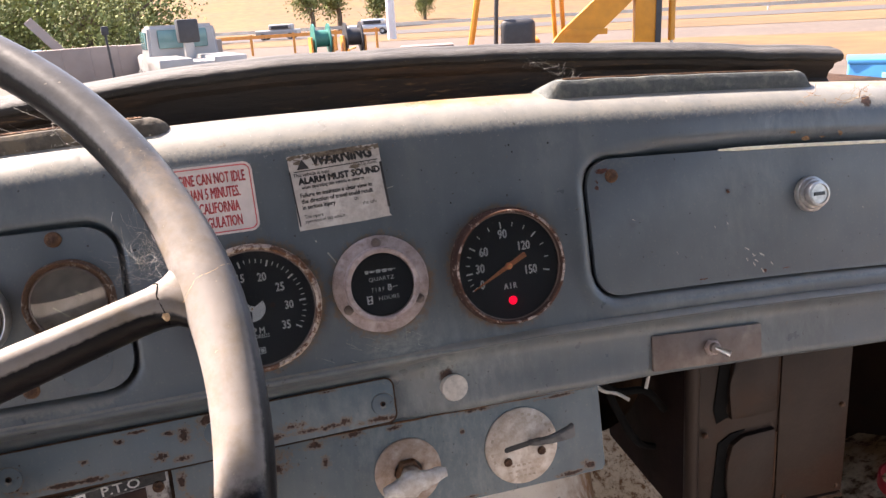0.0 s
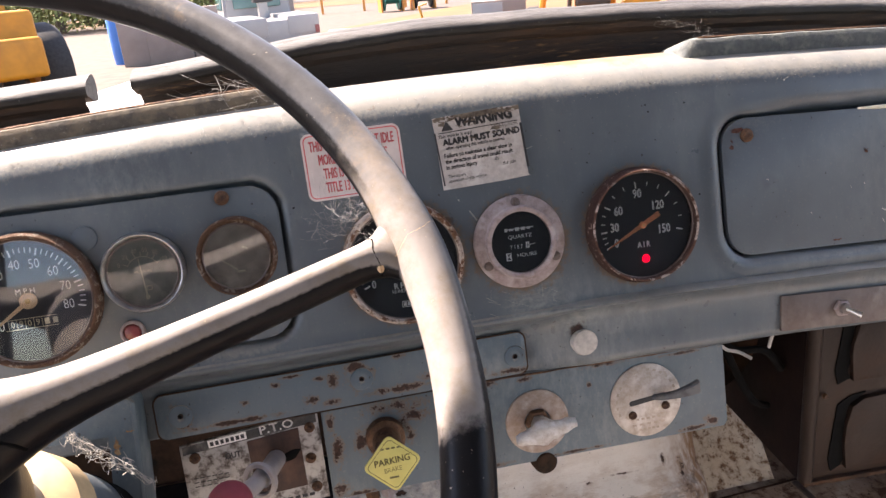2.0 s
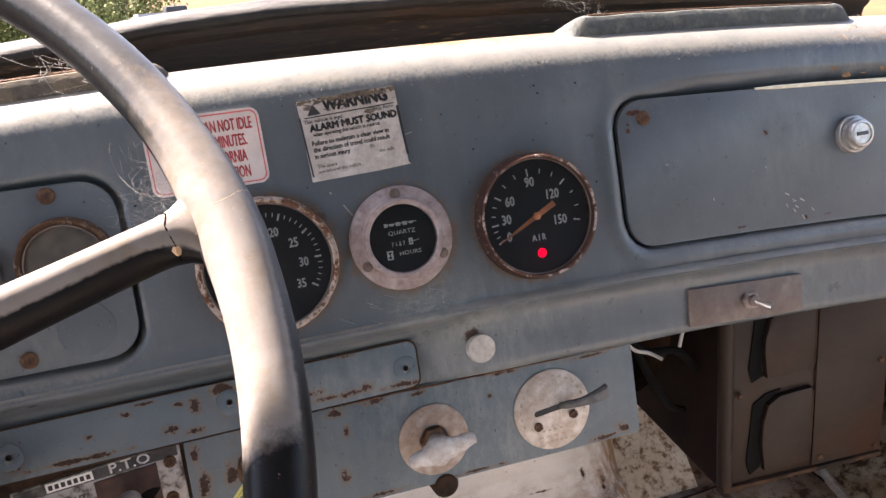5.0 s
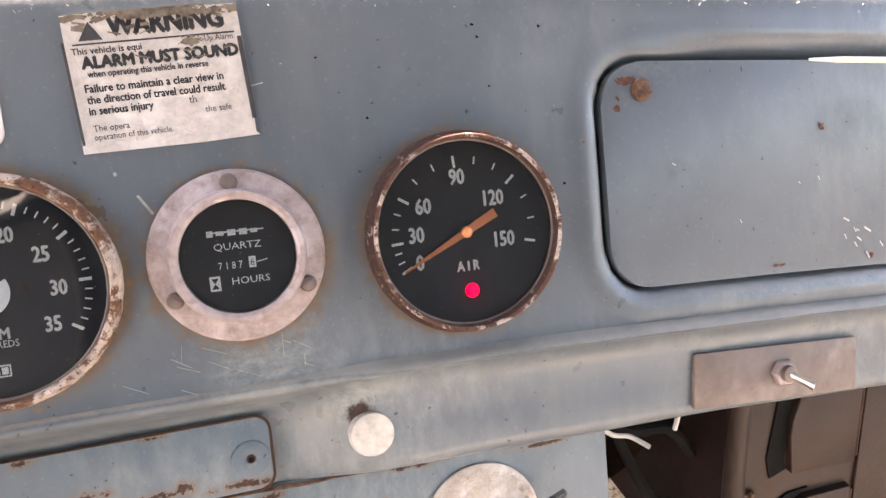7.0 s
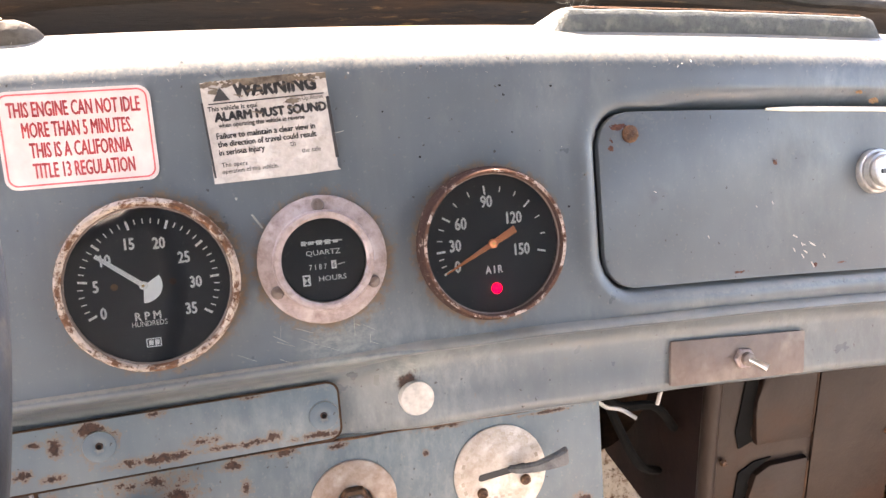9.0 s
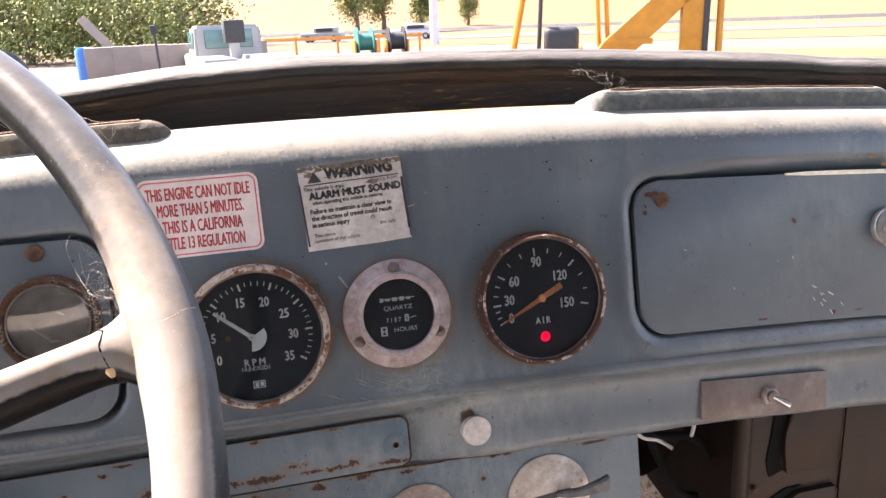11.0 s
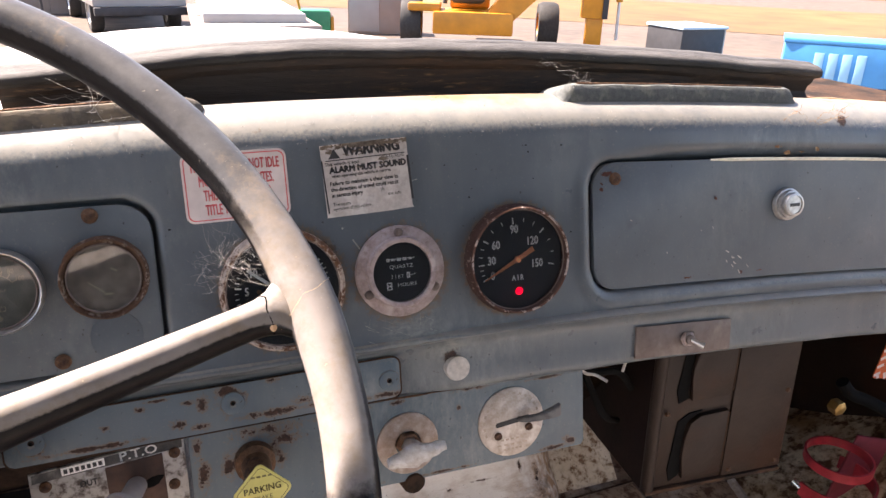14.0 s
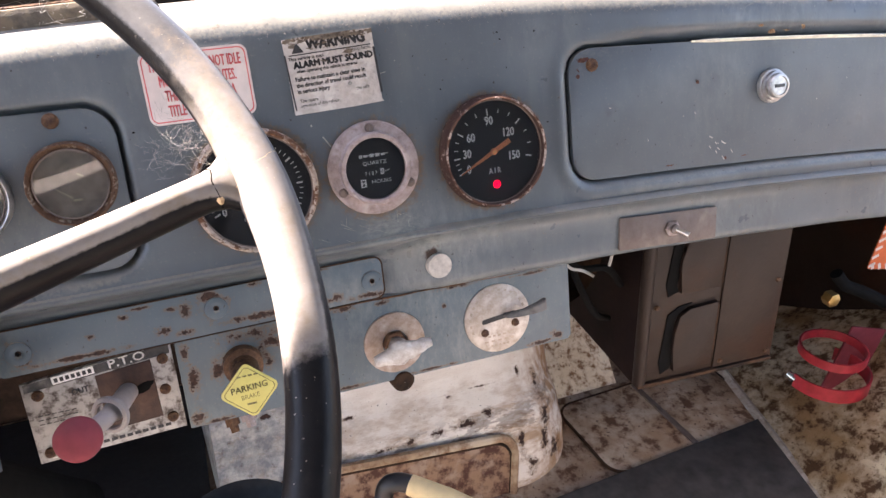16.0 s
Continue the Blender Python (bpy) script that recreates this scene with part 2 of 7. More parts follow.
PAINT_FLAT = worn_paint("blue_grey_panel_paint", (0.081, 0.101, 0.117), rust=0.12, dust=0.10, clean=0.4, halos=((0.098, 0.060, 0.006), (0.205, 0.0355, 0.004), (-0.318, 0.0640, 0.010)))
WHITE_RUST = worn_paint("white_floor_paint", (0.68, 0.645, 0.59), rust=0.10, dust=0.3, rough=0.5, seam=True, clean=0.1, spots=((0.192, -0.51, 0.012, 0.030), (0.205, -0.57, 0.016, 0.03), (0.09, -0.345, 0.003, 0.003), (-0.20, -0.42, 0.012, 0.005), (-0.10, -0.447, 0.016, 0.003), (0.05, -0.455, 0.006, 0.003), (0.10, -0.452, 0.020, 0.002), (0.16, -0.445, 0.005, 0.012), (0.02, -0.53, 0.08, 0.010), (0.064, -0.484, 0.030, 0.008), (0.022, -0.486, 0.016, 0.008), (-0.02, -0.487, 0.012, 0.007), (-0.06, -0.486, 0.020, 0.005), (0.10, -0.478, 0.012, 0.006), (0.145, -0.53, 0.010, 0.030), (0.160, -0.57, 0.012, 0.020), (0.185, -0.545, 0.010, 0.030), (0.19, -0.47, 0.010, 0.020)))


def speckled(name, base, other, spot, share=0.53, scale=30.0):
    """Pale paint broken by smears and small spots of rust."""
    m = Mat(name, 0.75)
    k = m.mix(m.ramp(m.noise(10, 6, 0.6), 0.38, 0.62), base, other)
    smear = m.noise(scale, 9, 0.68, (1, 0.8, 1), 0.15)
    k = m.mix(m.ramp(smear, share - 0.06, share + 0.04, 0, 0.55), k, tuple(0.5 * (a + b) for a, b in zip(other, spot)))
    k = m.mix(m.ramp(smear, share + 0.03, share + 0.10, 0, 0.95), k, spot)
    k = m.mix(m.ramp(m.noise(160, 5, 0.7), 0.60, 0.66, 0, 0.9), k, tuple(v * 0.4 for v in spot))
    m.colour(k)
    m.bump(m.noise(90, 6), 0.4, 0.002)
    return m.m


FLOOR_RUST = speckled("rusted_floor_paint", (0.52, 0.44, 0.35), (0.33, 0.22, 0.14), (0.105, 0.046, 0.022), 0.50)
SIDE_RUST = speckled("stained_side_steel", (0.80, 0.73, 0.60), (0.42, 0.28, 0.15), (0.11, 0.05, 0.02), 0.49, 46.0)
BROWN_STEEL = rusty("brown_heater_steel", (0.015, 0.0084, 0.0064), (0.025, 0.0145, 0.0108), (0.028, 0.0108, 0.0056), 26, 0.5)
BROWN_STEEL.node_tree.nodes["Principled BSDF"].inputs["Specular IOR Level"].default_value = 0.25
DARK_STEEL = rusty("dark_rusted_steel", (0.035, 0.022, 0.016), (0.075, 0.042, 0.026), (0.02, 0.015, 0.012), 35, 0.9)
DARK_STEEL.node_tree.nodes["Principled BSDF"].inputs["Specular IOR Level"].default_value = 0.12
# Darker copy of the heater brown, standing in for shade on its left side.
SHADED_STEEL = rusty("shaded_brown_steel", (0.011, 0.006, 0.006), (0.018, 0.010, 0.008), (0.008, 0.005, 0.004), 30, 0.9)
SHADED_STEEL.node_tree.nodes["Principled BSDF"].inputs["Specular IOR Level"].default_value = 0.12


def corroded(name, pale, brown, dark, share, scale=90.0):
    """Plated trim: flakes of pale plating on scabby rust with dark pits."""
    m = Mat(name, 0.8)
    n = m.noise(scale, 9, 0.72)
    k = m.mix(m.noise(scale * 4, 7, 0.7), dark, brown)
    k = m.mix(m.ramp(n, share - 0.03, share + 0.03), k, m.mix(m.ramp(m.noise(scale * 2.2, 6, 0.7), 0.35, 0.65), pale, tuple(0.62 * v for v in pale)))
    k = m.mix(m.ramp(m.noise(scale * 5, 5, 0.7), 0.56, 0.64, 0, 0.85), k, dark)
    m.colour(k)
    m.b.inputs["Specular IOR Level"].default_value = 0.25
    m.bump(m.math("ADD", n, m.math("MULTIPLY", m.noise(scale * 5, 5, 0.7), 0.4)), 0.9, 0.0035)
    return m.m


RUST_BEZEL = corroded("rusted_chrome", (0.36, 0.29, 0.23), (0.19, 0.105, 0.062), (0.030, 0.016, 0.012), 0.57, 140)
PALE_BEZEL = corroded("flaking_chrome", (0.60, 0.49, 0.41), (0.26, 0.12, 0.060), (0.030, 0.014, 0.010), 0.49, 70)
COPPER_BEZEL = corroded("brown_corroded_chrome", (0.40, 0.31, 0.26), (0.105, 0.055, 0.042), (0.018, 0.009, 0.008), 0.62, 190)
DULL_CHROME = plain("dulled_chrome", (0.44, 0.43, 0.41), 0.36, 0.8, 0.25, 160)
CHROME = plain("worn_chrome", (0.62, 0.60, 0.57), 0.25, 0.95, 0.15, 200)
POT_METAL = rusty("pitted_pink_grey_metal", (0.385, 0.315, 0.305), (0.22, 0.165, 0.15), (0.45, 0.385, 0.38), 170, 0.55, 0.2, 0.40, 0.72)
ALU = rusty("stained_aluminium", (0.56, 0.51, 0.46), (0.38, 0.31, 0.25), (0.66, 0.62, 0.58), 120, 0.45, 0.35)
STEEL_PLATE = rusty("stained_steel_plate", (0.17, 0.13, 0.115), (0.125, 0.09, 0.075), (0.21, 0.17, 0.15), 60, 0.5, 0.15)
RUST_FLAKE = rusty("flaking_rust", (0.040, 0.015, 0.012), (0.15, 0.058, 0.030), (0.075, 0.024, 0.020), 330, 0.85)
RUST_STAIN = rusty("tan_rust_stain", (0.33, 0.20, 0.095), (0.22, 0.105, 0.042), (0.38, 0.27, 0.15), 200, 0.8)
SCREW = rusty("rusted_screw", (0.10, 0.05, 0.028), (0.20, 0.11, 0.06), (0.06, 0.03, 0.02), 300, 0.6, 0.5)


def dial_paint():
    m = Mat("dial_black", 0.7)
    m.b.inputs["Specular IOR Level"].default_value = 0.12
    k = m.mix(m.ramp(m.noise(60, 6, 0.65), 0.45, 0.75, 0, 0.4), (0.036, 0.037, 0.041), (0.066, 0.064, 0.063))
    m.colour(m.mix(m.ramp(m.noise(620, 2), 0.70, 0.74, 0, 0.5), k, (0.30, 0.28, 0.26)))
    return m.m


DIAL_BLACK = dial_paint()
# Brown dial lightened to carry the milky reflection of its glass.
DIAL_BROWN = plain("lightened_brown_dial", (0.28, 0.235, 0.19), 0.6, 0, 0.3, 90)
DIAL_GREEN = plain("faded_dial", (0.20, 0.195, 0.16), 0.6, 0, 0.3, 90)
MARK = plain("dial_white", (0.93, 0.92, 0.88), 0.6, 0, 0.05, 200, 0)
MARK_DIM = plain("aged_dial_cream", (0.45, 0.40, 0.28), 0.6, 0, 0.1, 200, 0)
ORANGE = plain("faded_orange_needle", (0.75, 0.26, 0.11), 0.55, 0, 0.1, 200, 0)
TAN = plain("tan_needle", (0.68, 0.47, 0.28), 0.55, 0, 0.1, 200, 0)
STICKER = plain("sticker_white", (0.66, 0.58, 0.55), 0.5, 0, 0.1, 60)
STICKER_OLD = rusty("scuffed_sticker_white", (0.52, 0.48, 0.45), (0.40, 0.365, 0.335), (0.56, 0.53, 0.50), 150, 0.6)
STICKER_DIRT = rusty("dirt_on_sticker", (0.13, 0.10, 0.075), (0.22, 0.18, 0.14), (0.08, 0.062, 0.048), 260, 0.8)
RED_INK = plain("red_ink", (0.66, 0.12, 0.13), 0.55, 0, 0.12, 120, 0)
BLACK_INK = plain("black_ink", (0.035, 0.035, 0.038), 0.6, 0, 0.3, 150, 0)
RUBBER = plain("dark_rubber", (0.02, 0.02, 0.021), 0.65, 0, 0.3, 120)
CABLE = plain("grey_cable", (0.45, 0.44, 0.42), 0.5, 0, 0.1, 100)
RED_KNOB = plain("faded_red_plastic", (0.205, 0.030, 0.043), 0.75, 0, 0.12, 90)
RED_PAINT = plain("scuffed_red_paint", (0.34, 0.026, 0.036), 0.4, 0, 0.25, 60)
GREY_PLASTIC = plain("grey_plastic", (0.33, 0.30, 0.29), 0.5, 0, 0.12, 90)
PLATE_TAN = rusty("stained_tan_metal", (0.43, 0.35, 0.30), (0.28, 0.20, 0.15), (0.49, 0.42, 0.37), 130, 0.5, 0.2)
TOE_CREAM = speckled("rust_spotted_cream_paint", (0.70, 0.63, 0.50), (0.60, 0.50, 0.36), (0.17, 0.08, 0.03), 0.50, 60.0)
# Dead black; on flat slot and hole plates it stands in for inner shade.
MATT_BLACK = plain("dead_black", (0.006, 0.006, 0.006), 0.95, 0, 0.3, 90, 0)
MATT_BLACK.node_tree.nodes["Principled BSDF"].inputs["Specular IOR Level"].default_value = 0.1
BLACK_PLASTIC = plain("black_plastic", (0.02, 0.02, 0.022), 0.35, 0, 0.2, 90)
YELLOW_LABEL = plain("yellow_label", (0.62, 0.56, 0.17), 0.45, 0, 0.06, 90, 0)
CREAM = plain("cream_tape", (0.72, 0.55, 0.30), 0.6, 0, 0.12, 60)
LENS_RED = plain("dull_red_lens", (0.22, 0.05, 0.05), 0.2, 0, 0.2, 200)
BRASS = plain("dull_brass", (0.45, 0.28, 0.10), 0.4, 0.8, 0.2, 90)
WEB = plain("cobweb_grey", (0.40, 0.38, 0.345), 0.9, 0, 0.1, 90, 0)
MAT_RUBBER = plain("black_floor_mat", (0.075, 0.068, 0.063), 0.85, 0, 0.3, 50, 0.4)
# Unseen back wall, kept dark so the gauge glasses reflect little.
DARK_TRIM = plain("dark_unseen_back", (0.06, 0.057, 0.053), 0.7, 0, 0.2, 40)
# Unseen roof, kept dark to cut the light on the upper dash.
UNSEEN_ROOF = plain("dark_unseen_roof", (0.24, 0.235, 0.23), 0.9, 0, 0.2, 80)
# Unseen sides and bench, kept pale to bounce light.
UNSEEN_TRIM = plain("pale_unseen_trim", (0.49, 0.485, 0.475), 0.9, 0, 0.2, 80)


def seal_rubber():
    m = Mat("weathered_rubber", 0.7)
    base = m.mix(m.ramp(m.noise(60, 6), 0.35, 0.65), (0.011, 0.011, 0.012), (0.026, 0.024, 0.022))
    dust = m.math("MULTIPLY", m.ramp(m.up(), 0.30, 0.75), m.ramp(m.noise(90, 9, 0.75, (0.25, 1, 1)), 0.32, 0.68, 0.15, 0.9))
    base = m.mix(dust, base, (0.125, 0.117, 0.108))
    m.colour(m.mix(m.ramp(m.noise(500, 2), 0.70, 0.75, 0, 0.5), base, (0.3, 0.28, 0.25)))
    m.bump(m.noise(110, 8, 0.7, (0.3, 1, 1)), 0.7, 0.003)
    return m.m


def wheel_plastic(spokes):
    """Black plastic with chalk and tan dust; its sunlit and shaded stretches are put into the colour."""
    m = Mat("bleached_plastic_painted_light", 0.5)
    xyz = m.t.nodes.new("ShaderNodeSeparateXYZ")
    m.t.links.new(m.co, xyz.inputs[0])
    x, y = xyz.outputs["X"], xyz.outputs["Y"]
    r = m.math("SQRT", m.math("ADD", m.math("MULTIPLY", x, x), m.math("MULTIPLY", y, y)), 0)
    # Pale stretch round each spoke, painted where the sun falls.
    near = m.ramp(r, 0.225, 0.19)
    for s in spokes:
        c = m.math("DIVIDE", m.math("ADD", m.math("MULTIPLY", x, math.cos(radians(s - 8))), m.math("MULTIPLY", y, math.sin(radians(s - 8)))), r)
        near = m.math("MAXIMUM", near, m.ramp(m.math("ADD", c, m.ramp(m.noise(45, 6, 0.6), 0.3, 0.7, -0.02, 0.02)), 0.925, 0.985))
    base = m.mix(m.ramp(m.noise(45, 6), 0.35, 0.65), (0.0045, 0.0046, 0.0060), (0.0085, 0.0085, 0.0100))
    # Sides turned to the light are painted pale, the others left black.
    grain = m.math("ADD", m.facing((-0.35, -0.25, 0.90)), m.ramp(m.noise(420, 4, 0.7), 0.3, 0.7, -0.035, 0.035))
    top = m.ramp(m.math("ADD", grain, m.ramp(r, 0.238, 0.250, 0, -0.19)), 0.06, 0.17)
    lit_side = m.ramp(m.math("ADD", m.facing((0.60, -0.10, 0.79)), m.ramp(m.noise(420, 4, 0.7), 0.3, 0.7, -0.05, 0.05)), -0.24, -0.08)
    lit_film = m.math("MULTIPLY", m.math("MULTIPLY", lit_side, m.ramp(m.noise(38, 8, 0.7), 0.32, 0.66, 0.55, 1.0)), m.math("MULTIPLY", m.ramp(y, -0.02, 0.05, 0.06, 1.0), m.ramp(r, 0.238, 0.248)))
    base = m.mix(lit_film, base, (0.125, 0.125, 0.131))
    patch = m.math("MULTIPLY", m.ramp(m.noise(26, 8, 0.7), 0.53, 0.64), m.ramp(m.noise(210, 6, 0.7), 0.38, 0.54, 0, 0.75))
    base = m.mix(m.math("MULTIPLY", patch, lit_film), base, (0.23, 0.178, 0.132))
    # Painted cast-shadow edge: the rim turns black below it.
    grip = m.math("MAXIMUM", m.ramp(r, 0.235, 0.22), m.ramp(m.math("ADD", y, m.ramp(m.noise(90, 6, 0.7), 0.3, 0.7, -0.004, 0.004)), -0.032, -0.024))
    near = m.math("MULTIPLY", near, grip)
    lit_chalk = m.math("MULTIPLY", m.math("MULTIPLY", top, near), m.ramp(m.noise(28, 7, 0.65), 0.3, 0.62, 0.72, 1.0))
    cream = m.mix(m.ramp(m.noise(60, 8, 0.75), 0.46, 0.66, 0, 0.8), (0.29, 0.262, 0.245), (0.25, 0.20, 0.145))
    base = m.mix(lit_chalk, base, cream)
    speck = m.math("MULTIPLY", m.ramp(m.noise(480, 2), 0.715, 0.75, 0, 0.6), m.ramp(m.up(), 0.0, 0.4))
    m.colour(m.mix(speck, base, (0.40, 0.35, 0.29)))
    m.rough(m.math("ADD", m.ramp(m.noise(30, 4), 0.3, 0.7, 0.30, 0.42), m.math("MULTIPLY", lit_chalk, 0.22)))
    m.b.inputs["Specular IOR Level"].default_value = 0.14
    m.bump(m.noise(300, 5), 0.15, 0.001)
    return m.m


SEAL = seal_rubber()
JOIN = 12.6
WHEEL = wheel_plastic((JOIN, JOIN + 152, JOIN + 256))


def glass():
    """Thin pane: clear, with the gloss of glass over it."""
    m = bpy.data.materials.new("dusty_glass")
    m.use_nodes = True
    t = m.node_tree
    t.nodes.remove(t.nodes["Principled BSDF"])
    clear, gloss, mix, fres = (t.nodes.new("ShaderNode" + k) for k in ("BsdfTransparent", "BsdfGlossy", "MixShader", "Fresnel"))
    gloss.inputs["Roughness"].default_value = 0.03
    fres.inputs["IOR"].default_value = 1.58
    t.links.new(fres.outputs[0], mix.inputs[0])
    t.links.new(clear.outputs[0], mix.inputs[1])
    t.links.new(gloss.outputs[0], mix.inputs[2])
    t.links.new(mix.outputs[0], t.nodes["Material Output"].inputs[0])
    return m


GLASS = glass()
glow = bpy.data.materials.new("red_warning_light")
glow.use_nodes = True
glow.node_tree.nodes["Principled BSDF"].inputs["Base Color"].default_value = (0.7, 0.01, 0.03, 1)
glow.node_tree.nodes["Principled BSDF"].inputs["Emission Color"].default_value = (1.0, 0.0, 0.02, 1)
glow.node_tree.nodes["Principled BSDF"].inputs["Emission Strength"].default_value = 0.4


# ---- mesh helpers ----
def part(name, bm, material, parent=None, label="", smooth=True):
    """Link a bmesh as one mesh object under a thing or a part."""
    me = bpy.data.meshes.new(name)
    bm.to_mesh(me)
    bm.free()
    mats = material if isinstance(material, (list, tuple)) else [material]
    for k in mats:
        me.materials.append(k)
    if smooth:
        me.polygons.foreach_set("use_smooth", [True] * len(me.polygons))
        me.set_sharp_from_angle(angle=radians(38))
    ob = new(name, me)
    if parent:
        ob.parent = parent
    if label:
        tagged(ob, label)
    return ob


def thing(name, label, category, m, group="", kind=""):
    ob = new(name)
    ob.empty_display_size = 0.02
    ob.matrix_world = m
    return tagged(ob, label, category, group, kind)


def single(name, bm, material, label, category, m=None, group="", kind="", smooth=True):
    """A thing that is one mesh."""
    ob = part(name, bm, material, None, "", smooth)
    if m is not None:
        ob.matrix_world = m
    return tagged(ob, label, category, group, kind)


def at(x, y, z, rx=0, ry=0, rz=0):
    return DASH @ pose(x, y, z, rx, ry, rz)


def cab(x, y, z, rx=0, ry=0, rz=0):
    return CAB @ pose(x, y, z, rx, ry, rz)


def bm_new():
    return bmesh.new()


def box(bm, x0, x1, y0, y1, z0, z1, bevel=0.0, seg=2, mi=0, m=None):
    r = bmesh.ops.create_cube(bm, size=1.0)
    vs = r["verts"]
    bmesh.ops.scale(bm, vec=(x1 - x0, y1 - y0, z1 - z0), verts=vs)
    bmesh.ops.translate(bm, vec=((x0 + x1) / 2, (y0 + y1) / 2, (z0 + z1) / 2), verts=vs)
    if m is not None:
        bmesh.ops.transform(bm, matrix=m, verts=vs)
    faces = set(f for v in vs for f in v.link_faces)
    for f in faces:
        f.material_index = mi
    if bevel:
        edges = list(set(e for v in vs for e in v.link_edges))
        bmesh.ops.bevel(bm, geom=edges, offset=bevel, segments=seg, profile=0.6, affect="EDGES")
    return bm


def lathe(bm, profile, n=48, wobble=0.0, seed=0, m=None, close=False):
    """Turn (radius, y) points round the y axis."""
    rng = random.Random(seed)
    rings = []
    ph = [rng.uniform(0, 6.28) for _ in range(6)]
    for r, y in profile:
        ring = []
        for i in range(n):
            a = 2 * math.pi * i / n
            w = 1 + wobble * (math.sin(3 * a + ph[0]) + math.sin(7 * a + ph[1]) + 0.7 * math.sin(17 * a + ph[2]) + 0.6 * math.sin(29 * a + ph[3])) / 3
            p = Vector((r * w * math.cos(a), y, r * w * math.sin(a)))
            ring.append(bm.verts.new(m @ p if m is not None else p))
        rings.append(ring)
    for a, b in zip(rings, rings[1:]):
        for i in range(n):
            j = (i + 1) % n
            bm.faces.new((a[i], a[j], b[j], b[i]))
    if close:
        bm.faces.new(list(reversed(rings[0])))
        bm.faces.new(rings[-1])
    return bm


def disc(bm, r, y, n=48, x=0.0, z=0.0):
    vs = [bm.verts.new((x + r * math.cos(2 * math.pi * i / n), y, z + r * math.sin(2 * math.pi * i / n))) for i in range(n)]
    bm.faces.new(vs)
    return bm


def tube(bm, pts, radius, n=10, caps=True, flat=1.0):
    """A round bar along points; radius may be a list."""
    pts = [Vector(p) for p in pts]
    rad = radius if isinstance(radius, (list, tuple)) else [radius] * len(pts)
    rings, side = [], None
    for i, p in enumerate(pts):
        d = (pts[min(i + 1, len(pts) - 1)] - pts[max(i - 1, 0)]).normalized()
        if side is None:
            side = d.orthogonal().normalized()
        side = (side - d * side.dot(d)).normalized()
        up = d.cross(side)
        rings.append([bm.verts.new(p + (side * math.cos(2 * math.pi * k / n) + up * math.sin(2 * math.pi * k / n) * flat) * rad[i]) for k in range(n)])
    for a, b in zip(rings, rings[1:]):
        for i in range(n):
            j = (i + 1) % n
            bm.faces.new((a[i], a[j], b[j], b[i]))
    if caps:
        bm.faces.new(list(reversed(rings[0])))
        bm.faces.new(rings[-1])
    return bm


def smooth_path(pts, k=6):
    """Catmull-Rom through points."""
    pts = [Vector(p) for p in pts]
    out = []
    for i in range(len(pts) - 1):
        a, b, c, d = pts[max(i - 1, 0)], pts[i], pts[i + 1], pts[min(i + 2, len(pts) - 1)]
        for j in range(k):
            t = j / k
            out.append(0.5 * ((2 * b) + (c - a) * t + (2 * a - 5 * b + 4 * c - d) * t * t + (3 * b - a - 3 * c + d) * t ** 3))
    out.append(pts[-1])
    return out


def rounded(w, h, r, n=6):
    """Outline of a rounded rectangle round the origin, as (x, z)."""
    out = []
    for cx, cz, a0 in ((w / 2 - r, h / 2 - r, 0), (-w / 2 + r, h / 2 - r, 90), (-w / 2 + r, -h / 2 + r, 180), (w / 2 - r, -h / 2 + r, 270)):
        for i in range(n + 1):
            a = radians(a0 + 90 * i / n)
            out.append((cx + r * math.cos(a), cz + r * math.sin(a)))
    return out


def plate(bm, outline, y0, y1, bevel=0.0, m=None):
    """A flat plate with an (x, z) outline, from y0 (face, towards the cab) to y1."""
    vs = [bm.verts.new((x, y0, z)) for x, z in outline]
    f = bm.faces.new(vs)
    if abs(y1 - y0) > 1e-6:
        back = [bm.verts.new((x, y1, z)) for x, z in outline]
        n = len(vs)
        for i in range(n):
            j = (i + 1) % n
            bm.faces.new((vs[j], vs[i], back[i], back[j]))
        bm.faces.new(list(reversed(back)))
    if bevel:
        bmesh.ops.bevel(bm, geom=list(f.edges), offset=bevel, segments=2, profile=0.5, affect="EDGES")
    if m is not None:
        bmesh.ops.transform(bm, matrix=m, verts=bm.verts)
    bmesh.ops.recalc_face_normals(bm, faces=bm.faces)
    return bm


TEXTS = {}


def text_mesh(s):
    """The outlines of a line of writing as a mesh one unit high, centred."""
    if s not in TEXTS:
        cu = bpy.data.curves.new("writing", "FONT")
        cu.body, cu.align_x, cu.align_y, cu.resolution_u = s, "CENTER", "CENTER", 2
        ob = new("writing", cu)
        dg = bpy.context.evaluated_depsgraph_get()
        TEXTS[s] = bpy.data.meshes.new_from_object(ob.evaluated_get(dg))
        bpy.data.objects.remove(ob)
        bpy.data.curves.remove(cu)
    return TEXTS[s]


